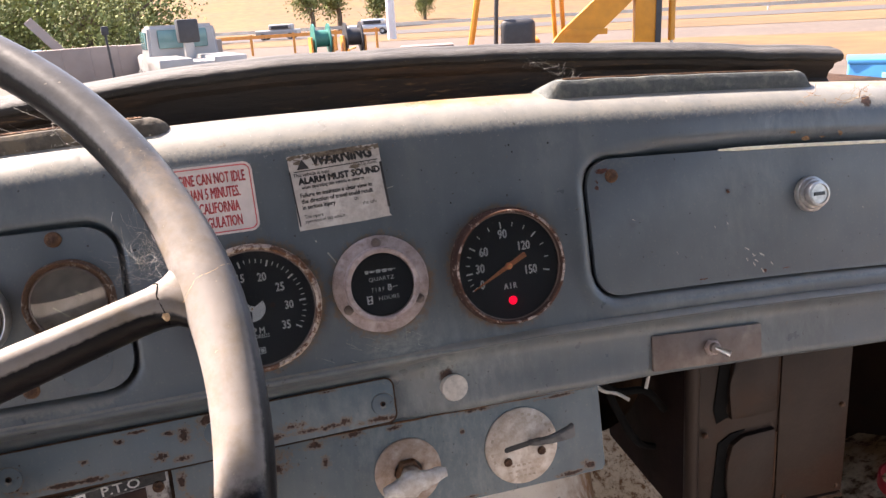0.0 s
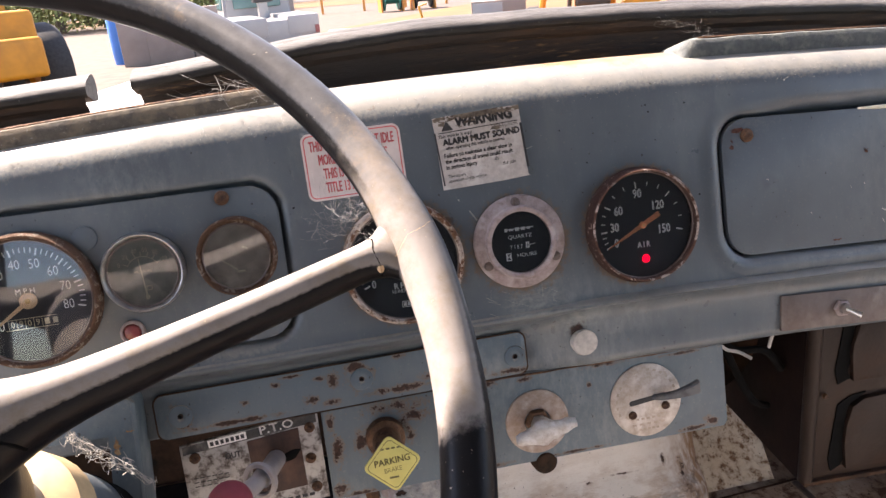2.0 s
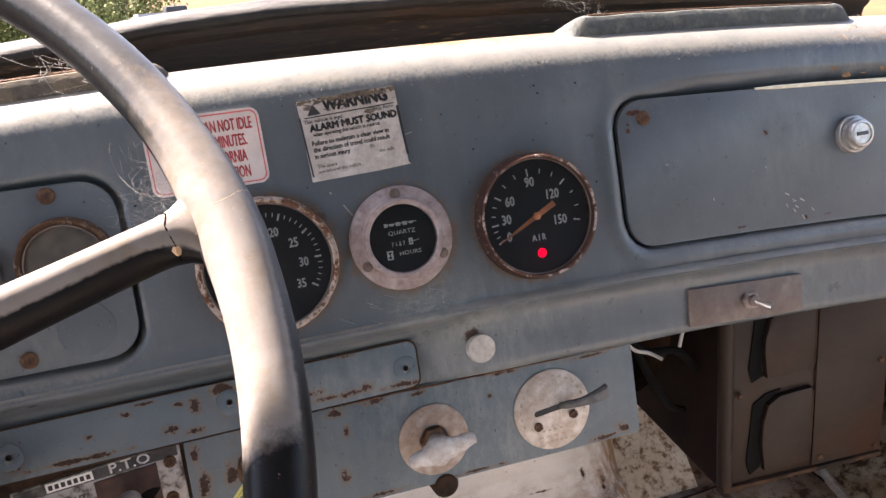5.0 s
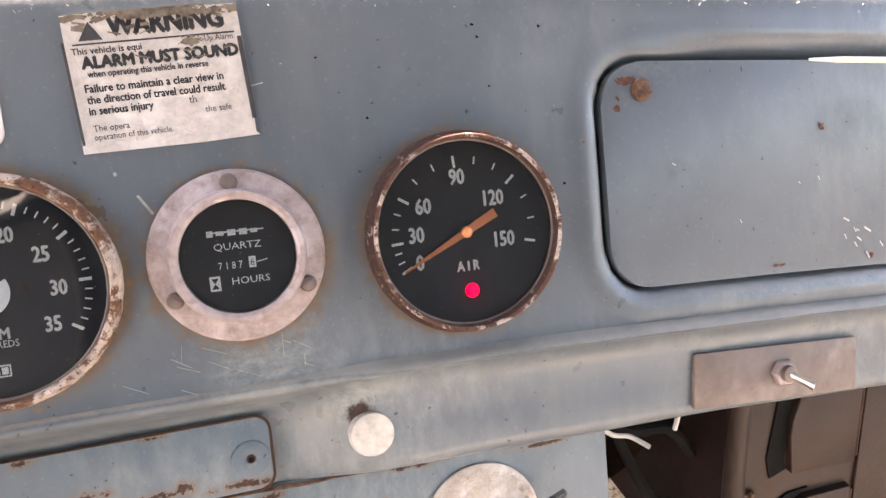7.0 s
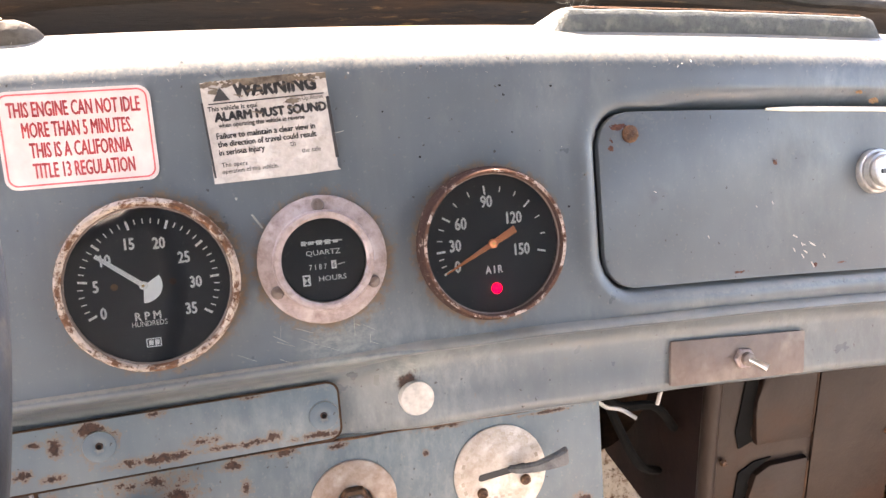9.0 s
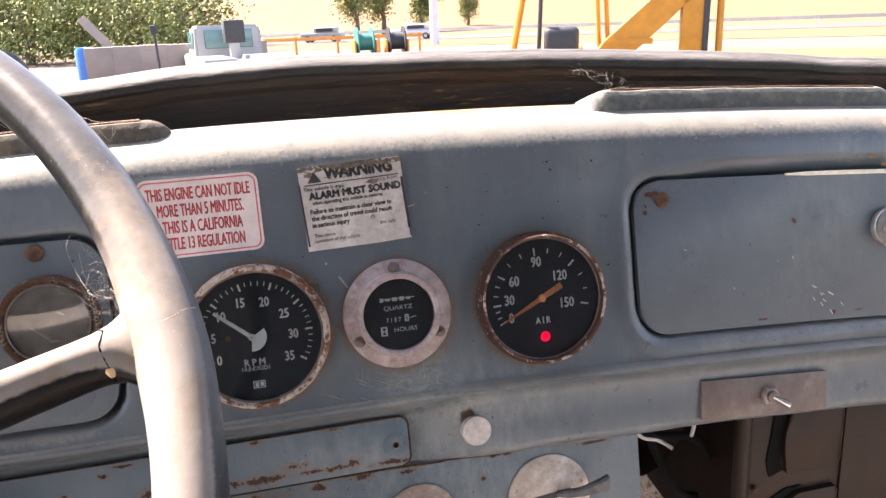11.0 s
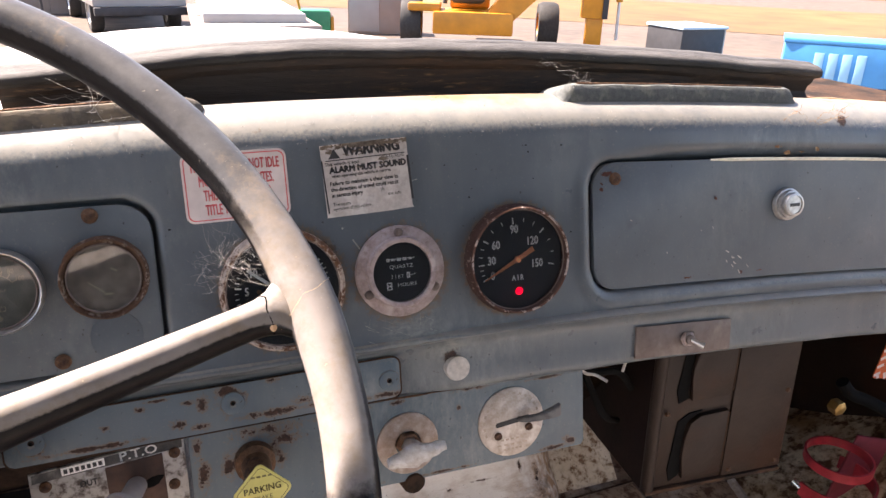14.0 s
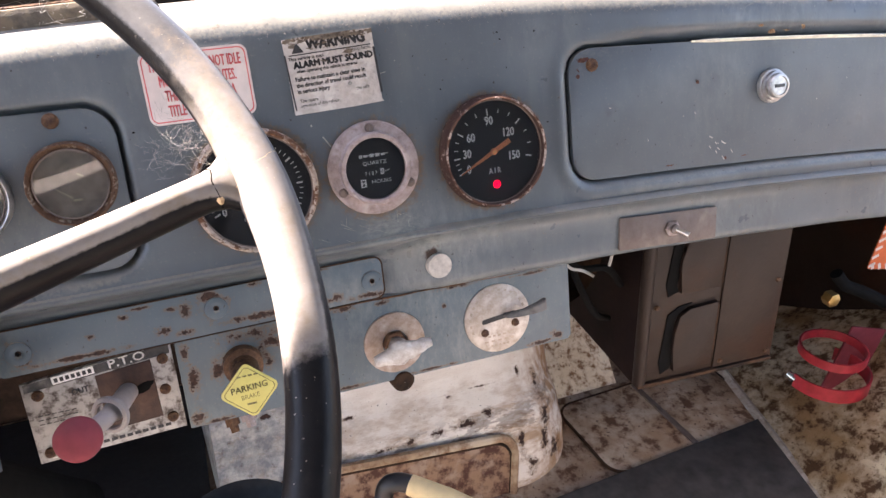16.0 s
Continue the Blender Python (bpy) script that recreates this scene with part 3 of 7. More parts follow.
def write(bm, s, x, z, size, y, wide=1.0, rot=0.0, align=0.0, bold=0.0):
    """Add writing in the xz plane, seen from -y. align: -1 starts at x."""
    me = text_mesh(s)
    xs = [v.co.x for v in me.vertices]
    if not xs:
        return bm
    shift = -min(xs) if align < 0 else (-max(xs) if align > 0 else -(min(xs) + max(xs)) / 2)
    for off in ((0, 0),) if not bold else ((-bold, 0), (bold, 0), (0, bold), (0, -bold)):
        m = Matrix.Translation((x + off[0], y, z + off[1])) @ Matrix.Rotation(radians(rot), 4, "Y").inverted() @ Matrix.Diagonal((size * wide, 1, size, 1)) @ Matrix.Rotation(radians(90), 4, "X") @ Matrix.Translation((shift, 0, 0))
        k = len(bm.verts)
        vs = [bm.verts.new(m @ v.co) for v in me.vertices]
        for p in me.polygons:
            try:
                bm.faces.new([vs[i] for i in p.vertices])
            except ValueError:
                pass
    return bm


def bar(bm, x, z, w, h, y, rot=0.0):
    c, s = math.cos(radians(rot)), math.sin(radians(rot))
    vs = [bm.verts.new((x + a * c - b * s, y, z + a * s + b * c)) for a, b in ((-w / 2, -h / 2), (w / 2, -h / 2), (w / 2, h / 2), (-w / 2, h / 2))]
    bm.faces.new(vs)
    return bm


# ---- dashboard sheet ----
def crown(x):
    """How far the dash drops towards its ends."""
    return -0.07 * (x + 0.12) ** 2 if x > -0.12 else -0.022 * (x + 0.12) ** 2


def crown_top(x):
    """The same along the ledge, which drops faster on the driver's side."""
    return crown(x) if x > -0.12 else -0.11 * (x + 0.12) ** 2


def step(a, b, v):
    t = min(1.0, max(0.0, (v - a) / (b - a)))
    return t * t * (3 - 2 * t)


def rect_distance(x, z, x0, x1, z0, z1, r):
    dx, dz = abs(x - (x0 + x1) / 2) - (x1 - x0) / 2 + r, abs(z - (z0 + z1) / 2) - (z1 - z0) / 2 + r
    return math.hypot(max(dx, 0), max(dz, 0)) + min(max(dx, dz), 0) - r


GLOVE = (0.073, 0.66, -0.038, 0.080, 0.024)
CLUSTER = (-0.72, -0.276, -0.047, 0.0742, 0.024)


def dash_profile():
    rows = [(0.095, 0.139), (0.08, 0.1395), (0.065, 0.1395), (0.05, 0.139)]
    rows += [(0.046 * (1 - math.sin(a)), 0.100 + 0.039 * math.cos(a)) for a in [math.pi / 2 * i / 12 for i in range(13)]]
    z = 0.097
    while z > -0.0505:
        rows.append((0.0, z))
        z -= 0.0026
    return rows


def dash_sheet():
    face = dash_profile()
    xs = [-0.80 + 0.0032 * i for i in range(int(1.50 / 0.0032) + 1)]
    verts, count = [], None
    for x in xs:
        c, ct, col = crown(x), crown_top(x), []
        for y, z in face:
            zz = z + c + (ct - c) * step(0.075, 0.10, z)
            if y == 0.0:
                g = rect_distance(x, z, *GLOVE)
                k = rect_distance(x, zz, *CLUSTER)
                y += 0.015 * (1 - step(-0.0035, 0.0010, g)) - (0.0022 - 0.0014 * step(0.05, 0.075, z)) * math.exp(-((g - 0.008) / 0.0055) ** 2)
                y += 0.007 * step(0.045, 0.070, z) * step(0.10, 0.16, x) * (1 - step(0.0, 0.013, g))
                y += 0.016 * (1 - step(-0.003, 0.001, k)) - 0.0005 * math.exp(-((k - 0.008) / 0.005) ** 2)
            wave = 0.0007 * noise.noise((x * 9, z * 11, y * 5))
            col.append((x, y + wave, zz + wave))
        left = 1 - step(-0.094, -0.040, x)
        for y0, z0, y1, z1 in ((-0.0002, -0.0528, -0.001, -0.055), (-0.0026, -0.0546, -0.003, -0.057), (-0.0052, -0.0560, -0.002, -0.060), (-0.0060, -0.0578, 0.003, -0.0625), (-0.0046, -0.0594, 0.012, -0.066), (0.0030, -0.0606, 0.022, -0.0695), (0.0130, -0.0635, 0.031, -0.073), (0.0182, -0.0760, 0.038, -0.078), (0.0190, -0.094, 0.041, -0.086), (0.0196, -0.106, 0.042, -0.104), (0.0208, -0.112, 0.042, -0.115), (0.0255, -0.1145, 0.044, -0.118), (0.032, -0.114, 0.048, -0.1185), (0.038, -0.110, 0.052, -0.115)):
            y, z = y0 + (y1 - y0) * left, z0 + (z1 - z0) * left
            wave = 0.0006 * noise.noise((x * 14, z * 20, 3))
            col.append((x, y + wave, z + c + wave))
        count = len(col)
        verts += col
    faces = [(i * count + j, i * count + j + 1, (i + 1) * count + j + 1, (i + 1) * count + j) for i in range(len(xs) - 1) for j in range(count - 1)]
    me = bpy.data.meshes.new("dashboard")
    me.from_pydata(verts, [], faces)
    me.materials.append(PAINT)
    me.polygons.foreach_set("use_smooth", [True] * len(me.polygons))
    me.update()
    crease = me.attributes.new("sharp_edge", "BOOLEAN", "EDGE")
    lip = (count - 14, count - 11, count - 9)
    crease.data.foreach_set("value", [a % count == b % count and a % count in lip for a, b in (e.vertices for e in me.edges)])
    ob = new("dashboard", me)
    ob.matrix_world = DASH
    return tagged(ob, "blue-grey painted steel truck dashboard, dusty and rust-spotted", "dashboard", kind="structure")


dash_sheet()


def crown_all(bm):
    for v in bm.verts:
        v.co.z += crown(v.co.x)
    return bm


def long_outline(x0, x1, z0, z1, r):
    pts = [(x + (x0 + x1) / 2, z + (z0 + z1) / 2) for x, z in rounded(x1 - x0, z1 - z0, r)]
    out = []
    for a, b in zip(pts, pts[1:] + pts[:1]):
        k = max(1, int(math.hypot(b[0] - a[0], b[1] - a[1]) / 0.02))
        out += [(a[0] + (b[0] - a[0]) * i / k, a[1] + (b[1] - a[1]) * i / k) for i in range(k)]
    return out


def screw(parent, x, y, z, r=0.0045, mat=None, slot=20):
    bm = lathe(bm_new(), [(r * 1.05, 0.0005), (r, -0.0012), (r * 0.75, -0.0022), (0.0001, -0.0026)], 16)
    box(bm, -r * 0.85, r * 0.85, -0.0030, -0.0020, -r * 0.13, r * 0.13, m=Matrix.Rotation(radians(slot), 4, "Y"))
    ob = part("screw", bm, mat or SCREW, parent)
    ob.location = (x, y, z)
    return ob


def blotches(bm, cx, cz, rx, rz, count, y, seed):
    """Ragged flakes of rust scattered round one spot."""
    rng = random.Random(seed)
    count = int(count * 2.2)
    for i in range(count):
        u = i / count
        a, d = rng.uniform(0, 6.28), rng.random() ** 0.7 * (0.25 + 0.75 * u)
        px, pz = cx + rx * d * math.cos(a), cz + rz * d * math.sin(a)
        s = min(rx, rz) * (0.52 * (1 - u) ** 1.4 + 0.07) * rng.uniform(0.5, 1.3)
        el = rng.uniform(1.0, 1.0 + min(1.5, 0.4 * rx / rz))
        n = 18
        ph = rng.uniform(0, 50)
        yy = y - 0.000006 * i
        vs = []
        for k in range(n):
            b = -2 * math.pi * k / n
            r = s * (1 + 0.55 * noise.noise((math.cos(b) * 1.6 + ph, math.sin(b) * 1.6, seed * 3.1)) + rng.uniform(-0.22, 0.22))
            vs.append(bm.verts.new((px + r * el * math.cos(b), yy, pz + r * math.sin(b))))
        bm.faces.new(vs)
    bmesh.ops.recalc_face_normals(bm, faces=bm.faces)
    return bm


# ---- glove box door ----
glove = thing("glove_box_door", "blue-grey steel glove box door with rusty edges and chipped paint, shut", "glove box", at(0, 0, 0))
bm = plate(bm_new(), long_outline(0.0757, 0.657, -0.0353, 0.0773, 0.0215), 0.0005, 0.006, 0.0012)
part("door_panel", crown_all(bm), PAINT_FLAT, glove)
# Near-white edge bar paints the sunlit stretch of the door's top lip.
bm = tube(bm_new(), [(x, 0.0, 0.0775 + crown(x)) for x in [0.20 + 0.02 * i for i in range(23)]], [0.0008] + [0.0017] * 21 + [0.0008], 6)
part("rolled_top_edge", bm, plain("sunlit_edge_white", (0.86, 0.80, 0.64), 0.5, 0, 0.15, 150), glove, "pale top edge with the sun's highlight painted in")
screw(glove, 0.098, 0.0005, 0.060, 0.0055)
bm = bm_new()
lathe(bm, [(0.0175, 0.0005), (0.0175, -0.0030), (0.0168, -0.0042), (0.0152, -0.0046), (0.0150, -0.0068), (0.0146, -0.0080), (0.0128, -0.0084), (0.0126, -0.0112), (0.0120, -0.0122), (0.0098, -0.0126), (0.0094, -0.0115), (0.0001, -0.0115)], 40)
lock = part("lock", bm, DULL_CHROME, glove, "chrome key lock")
lock.location = (0.2885, 0, 0.0225)
lock.scale = (0.9, 1.0, 0.9)
bm = box(bm_new(), -0.0060, 0.0060, -0.0123, -0.0113, -0.0017, 0.0017)
part("keyhole", bm, BLACK_PLASTIC, lock)
chips = bm_new()
rng = random.Random(4)
for i in range(16):
    x, z = rng.gauss(0.225, 0.010), rng.gauss(-0.018, 0.007)
    if i > 8:
        x, z = rng.uniform(0.10, 0.42), rng.uniform(-0.03, 0.05)
    s = rng.uniform(0.0006, 0.0014) if i > 8 else rng.uniform(0.0008, 0.0030)
    a = rng.uniform(-1.2, -0.4)
    bar(chips, x, z + crown(x), s * 1.8, s * 0.40, -0.0001 - 0.00001 * i, math.degrees(a))
tagged(part("paint_chip", chips, STICKER_OLD, glove, "pale chips and scratches in the paint"), kind="stuff")

bm = bm_new()
for i, (x, z, rx, rz, n) in enumerate(((0.175, -0.0305, 0.011, 0.0012, 12), (0.258, -0.029, 0.007, 0.001, 8), (0.236, -0.030, 0.003, 0.002, 6), (0.206, 0.042, 0.002, 0.003, 5), (0.084, 0.055, 0.002, 0.012, 10), (0.090, 0.068, 0.008, 0.003, 10))):
    blotches(bm, x, z + crown(x), rx, rz, n, -0.0001, 30 + i)
tagged(part("rust_spot", bm, RUST_FLAKE, glove, "small rust spots"), kind="stuff")

# ---- defroster outlets on the ledge ----


DEFROST_RUST = rusty("rust_stained_grey_paint", (0.125, 0.108, 0.085), (0.070, 0.060, 0.050), (0.17, 0.135, 0.095), 120, 0.85)
CHALKY = rusty("chalky_grey_paint", (0.125, 0.135, 0.128), (0.085, 0.095, 0.096), (0.17, 0.175, 0.155), 190, 0.85)


def defroster(x0, x1, label, zb, paint=CHALKY):
    t = thing("defroster_outlet", label, "vent", at(0, 0, 0), "defroster outlets")
    bm = bm_new()
    n = 40
    rings = []
    for i in range(n + 1):
        x = x0 + (x1 - x0) * (0.5 - 0.5 * math.cos(math.pi * i / n))
        e = min(1.0, min(x - x0, x1 - x) / 0.016)
        h = math.sqrt(max(0.0, 1 - (1 - e) ** 2))
        z = zb + crown_top(x)
        wob = 0.0006 * noise.noise((x * 40, 1, 2))
        prof = ((0.017, -0.006), (0.0155 + (1 - h) * 0.012, 0.003 * h + wob), (0.0180 + (1 - h) * 0.012, 0.0090 * h + wob), (0.0215 + (1 - h) * 0.01, 0.0108 * h + wob), (0.060, 0.0095 * h), (0.062, -0.006))
        rings.append([bm.verts.new((x, y, z + dz)) for y, dz in prof])
    for a, b in zip(rings, rings[1:]):
        for j in range(len(a) - 1):
            bm.faces.new((a[j], a[j + 1], b[j + 1], b[j]))
    bm.faces.new(rings[0])
    bm.faces.new(list(reversed(rings[-1])))
    bmesh.ops.recalc_face_normals(bm, faces=bm.faces)
    part("cover", bm, paint, t)
    bm = tube(bm_new(), [(x0 + 0.018 + (x1 - x0 - 0.036) * i / 20, 0.0205, zb + 0.0107 + crown_top(x0 + 0.018 + (x1 - x0 - 0.036) * i / 20)) for i in range(21)], 0.0009, 5)
    part("rusty_edge", bm, SCREW, t)
    return t


defroster(0.056, 0.318, "grey painted steel defroster outlet on the dash ledge, edge rusting", 0.1355)
defroster(-0.74, -0.235, "grey painted steel defroster outlet on the dash ledge, rust-stained and cobwebbed", 0.1335, DEFROST_RUST)


# ---- windscreen rubber and its channel ----
def seal_top(x):
    pts = ((-0.80, 0.128), (-0.60, 0.147), (-0.47, 0.158), (-0.39, 0.160), (-0.30, 0.1675), (-0.23, 0.1755), (-0.16, 0.1785), (-0.10, 0.179), (0.05, 0.175), (0.20, 0.167), (0.38, 0.1515), (0.66, 0.125))
    for a, b in zip(pts, pts[1:]):
        if x <= b[0]:
            return a[1] + (b[1] - a[1]) * (x - a[0]) / (b[0] - a[0])
    return pts[-1][1]


def streaked_lip():
    """Black rubber lip with rust washed along it."""
    m = Mat("rust_washed_rubber_lip", 0.75)
    k = m.mix(m.ramp(m.noise(130, 8, 0.7, (0.10, 1, 1)), 0.40, 0.66), (0.014, 0.012, 0.012), (0.060, 0.034, 0.020))
    k = m.mix(m.ramp(m.noise(240, 7, 0.7, (0.14, 1, 1)), 0.58, 0.68), k, (0.17, 0.10, 0.05))
    m.colour(m.mix(m.ramp(m.noise(9, 4, 0.6), 0.42, 0.60), k, (0.022, 0.017, 0.015)))
    m.bump(m.noise(120, 6, 0.65, (0.12, 1, 1)), 0.8, 0.003)
    return m.m


LIP = streaked_lip()


# section of the rubber: a dusty sloping top, a groove, a rolled front edge and a hollow underside
SEAL_SHAPE = ((0.017, 0.004), (0.0145, 0.0105), (0.010, 0.0128), (0.005, 0.0124), (0.0005, 0.0108), (-0.0030, 0.0088), (-0.0040, 0.0076), (-0.0052, 0.0080), (-0.0095, 0.0058), (-0.0130, 0.0030), (-0.0148, 0.0004), (-0.0152, -0.0026), (-0.0140, -0.0052), (-0.0105, -0.0066), (-0.0070, -0.0062), (-0.002, -0.0075), (0.008, -0.0080), (0.017, -0.006))


def seal_piece(x0, x1, label):
    t = thing("windscreen_rubber", label, "rubber seal", at(0, 0, 0), "windscreen rubbers")
    n = int((x1 - x0) / 0.012)
    bm = bm_new()
    rings = []
    for i in range(n + 1):
        x = x0 + (x1 - x0) * i / n
        z = sum(seal_top(x + d) for d in (-0.03, -0.015, 0, 0.015, 0.03)) / 5 + 0.0011 * noise.noise((x * 18, 0, 5))
        y = 0.075 + 0.0015 * noise.noise((x * 12, 3, 1))
        sag = 0.0012 * noise.noise((x * 35, 9, 4))
        rings.append([bm.verts.new((x, y + dy, z + dz + sag * (dz < 0))) for dy, dz in SEAL_SHAPE])
    m = len(SEAL_SHAPE)
    for a, b in zip(rings, rings[1:]):
        for k in range(m):
            bm.faces.new((a[k], a[(k + 1) % m], b[(k + 1) % m], b[k]))
    bm.faces.new(rings[0])
    bm.faces.new(list(reversed(rings[-1])))
    bmesh.ops.recalc_face_normals(bm, faces=bm.faces)
    part("bulb", bm, SEAL, t)
    bm = bm_new()
    rows = []
    for i in range(n + 1):
        x = x0 + 0.004 + (x1 - x0 - 0.008) * i / n
        z = seal_top(x) - 0.008
        foot = 0.130 + crown_top(x)
        k = 0.002 * noise.noise((x * 25, 7, 2))
        rows.append([bm.verts.new((x, y, zz)) for y, zz in ((0.0665 + k, z + 0.002), (0.0690 + k, z - 0.003), (0.0755, z - 0.006), (0.0785 + k, 0.62 * z + 0.38 * foot), (0.0760 - k, 0.40 * z + 0.60 * foot), (0.0720, 0.30 * z + 0.70 * foot), (0.0715 + k, 0.22 * z + 0.78 * foot), (0.0760, 0.15 * z + 0.85 * foot), (0.0790, foot))])
    for a, b in zip(rows, rows[1:]):
        for j in range(8):
            bm.faces.new((a[j], a[j + 1], b[j + 1], b[j]))
    part("lip", bm, LIP, t, "rust-stained dark lower lip")
    return t


seal_piece(-0.379, 0.395, "weathered black windscreen rubber, dusty on top, no glass in it")
seal_piece(-0.80, -0.412, "broken-off length of weathered black windscreen rubber")
bm = bm_new()
rows = []
for i in range(125):
    x = -0.80 + 0.012 * i
    z = min(seal_top(x) - 0.012, 0.146 + crown_top(x) - 0.002 * step(0.36, 0.42, x))
    k = 0.0015 * noise.noise((x * 30, 2, 9))
    rows.append([bm.verts.new((x, y, zz)) for y, zz in ((0.083, 0.128 + crown_top(x)), (0.084 + k, z - 0.008), (0.088, z + k), (0.098, z + 0.002 + k), (0.10, z - 0.01), (0.12, 0.10 + crown(x)))])
for a, b in zip(rows, rows[1:]):
    for j in range(5):
        bm.faces.new((a[j], a[j + 1], b[j + 1], b[j]))
single("windscreen_channel", bm, rusty("rusted_channel", (0.34, 0.18, 0.085), (0.13, 0.06, 0.03), (0.42, 0.30, 0.20), 60, 0.8), "bare rusted steel windscreen channel along the cowl", "channel", DASH, kind="structure")

# ---- gauges ----


def gauge_base(name, label, cx, cz, R, bezel, dial, inner=0.86, depth=0.011, wob=0.0, y=0.0, seed=1):
    g = thing(name, label, "gauge", at(cx, y, cz), "dashboard gauges")
    bm = lathe(bm_new(), [(R * 1.0, 0.002), (R * 1.005, -depth * 0.5), (R * 0.985, -depth * 0.85), (R * 0.955, -depth), (R * 0.93, -depth * 0.97), (R * 0.912, -depth * 0.80), (R * (inner + 0.05), -depth * 0.62), (R * (inner + 0.05), -0.001)], 96, wob, seed)
    part("bezel", bm, bezel, g)
    part("dial", disc(bm_new(), R * (inner + 0.055), -0.0016, 64), dial, g)
    loop = [(R * (inner + 0.045) * math.cos(2 * math.pi * k / 48), -depth * 0.72, R * (inner + 0.045) * math.sin(2 * math.pi * k / 48)) for k in range(49)]
    part("retaining_ring", tube(bm_new(), loop, 0.0006, 6, False), STEEL_PLATE, g)
    gl = part("glass", lathe(bm_new(), [(0.0001, -depth * 0.72), (R * (inner + 0.045), -depth * 0.72), (R * (inner + 0.045), -depth * 0.66), (0.0001, -depth * 0.66)], 64), GLASS, g)
    gl.visible_shadow = False
    return g


def ticks(bm, angles, r0, r1, w, y=-0.0020):
    for a in angles:
        c, s = math.cos(radians(a)), math.sin(radians(a))
        bar(bm, c * (r0 + r1) / 2, s * (r0 + r1) / 2, r1 - r0, w, y, a)


def needle(g, R, angle, length, tail, w0, w1, hub, mat, y=-0.0034):
    """A tapering pointer, wide end at the tail."""
    bm = bm_new()
    c, s = math.cos(radians(angle)), math.sin(radians(angle))
    top = [(-tail, w1), (-tail, -w1), (0, -w1 * 0.8), (length, -w0), (length, w0), (0, w1 * 0.8)]
    a = [bm.verts.new((x * c - z * s, y, x * s + z * c)) for x, z in top]
    b = [bm.verts.new((x * c - z * s, y + 0.0007, x * s + z * c)) for x, z in top]
    bm.faces.new(a)
    for i in range(6):
        j = (i + 1) % 6
        bm.faces.new((a[i], a[j], b[j], b[i]))
    lathe(bm, [(hub, y + 0.001), (hub, y - 0.0008), (hub * 0.8, y - 0.0012), (0.0001, y - 0.0013)], 20)
    part("needle", bm, mat, g)
    part("pin", lathe(bm_new(), [(hub * 0.35, y), (hub * 0.33, y - 0.0017), (0.0001, y - 0.0018)], 10), BRASS, g)


# air pressure
R = 0.0475
air = gauge_base("air_pressure_gauge", "round black air pressure gauge, corroded brown bezel, orange needle", -0.0008, 0.0005, R * 0.967, COPPER_BEZEL, DIAL_BLACK, 0.865, 0.011, 0.004, seed=3)
loop = [(R * 0.912 * math.cos(2 * math.pi * k / 64), -0.0106, R * 0.912 * math.sin(2 * math.pi * k / 64)) for k in range(65)]
part("bezel_lip", tube(bm_new(), loop, 0.0010, 6, False), corroded("worn_bezel_lip", (0.62, 0.50, 0.44), (0.20, 0.10, 0.07), (0.030, 0.014, 0.010), 0.54, 110), air, "worn bright lip of the bezel")
bm = bm_new()
marks = (207, 184, 149, 95, 43, -13)
ticks(bm, marks, R * 0.62, R * 0.735, R * 0.026)
ticks(bm, [a + (b - a) * k / 3 for a, b in zip(marks, marks[1:]) for k in (1, 2)], R * 0.655, R * 0.725, R * 0.016)
for s, x, z in (("0", -0.475, -0.255), ("30", -0.485, 0.01), ("60", -0.395, 0.275), ("90", -0.04, 0.525), ("120", 0.315, 0.295), ("150", 0.395, -0.115)):
    write(bm, s, R * x, R * z, R * 0.205, -0.0020, 0.76, bold=R * 0.007)
write(bm, "A I R", 0, -R * 0.335, R * 0.135, -0.0020, 0.8, bold=R * 0.006)
part("dial_markings", bm, MARK, air)
needle(air, R, 207, R * 0.71, R * 0.35, R * 0.006, R * 0.046, R * 0.060, ORANGE)
part("warning_light", lathe(bm_new(), [(R * 0.072, -0.0014), (R * 0.068, -0.0022), (0.0001, -0.0024)], 20, m=Matrix.Translation((R * 0.02, 0, -R * 0.575))), glow, air, "glowing red warning light")

# tachometer
R = 0.0470
tach = gauge_base("tachometer", "round black engine speed gauge with a flaking rusted bezel", -0.1934, -0.0020, R * 0.982, PALE_BEZEL, DIAL_BLACK, 0.855, 0.012, 0.006, seed=8)
bm = bm_new()
ticks(bm, [206 - 34 * i for i in range(8)], R * 0.65, R * 0.75, R * 0.028)
ticks(bm, [206 - 6.8 * i for i in range(36) if i % 5], R * 0.69, R * 0.75, R * 0.013)
for i, s in enumerate(("0", "5", "10", "15", "20", "25", "30", "35")):
    a = radians(206 - 34 * i)
    write(bm, s, R * (0.530 * math.cos(a) - 0.040), R * (0.530 * math.sin(a) - 0.045), R * 0.180, -0.0020, 0.75, bold=R * 0.006)
write(bm, "R P M", -R * 0.06, -R * 0.355, R * 0.13, -0.0020, 0.9, bold=R * 0.005)
write(bm, "HUNDREDS", -R * 0.05, -R * 0.44, R * 0.085, -0.0020, 0.85, bold=R * 0.001)
x0, z0 = -R * 0.03, -R * 0.66
for a, b, w, h in ((0, 0.045, 0.16, 0.012), (0, -0.045, 0.16, 0.012), (-0.075, 0, 0.012, 0.1), (0.075, 0, 0.012, 0.1), (-0.03, 0, 0.05, 0.06), (0.035, 0, 0.05, 0.06)):
    bar(bm, x0 + R * a, z0 + R * b, R * w, R * h, -0.0020)
part("dial_markings", bm, MARK, tach)
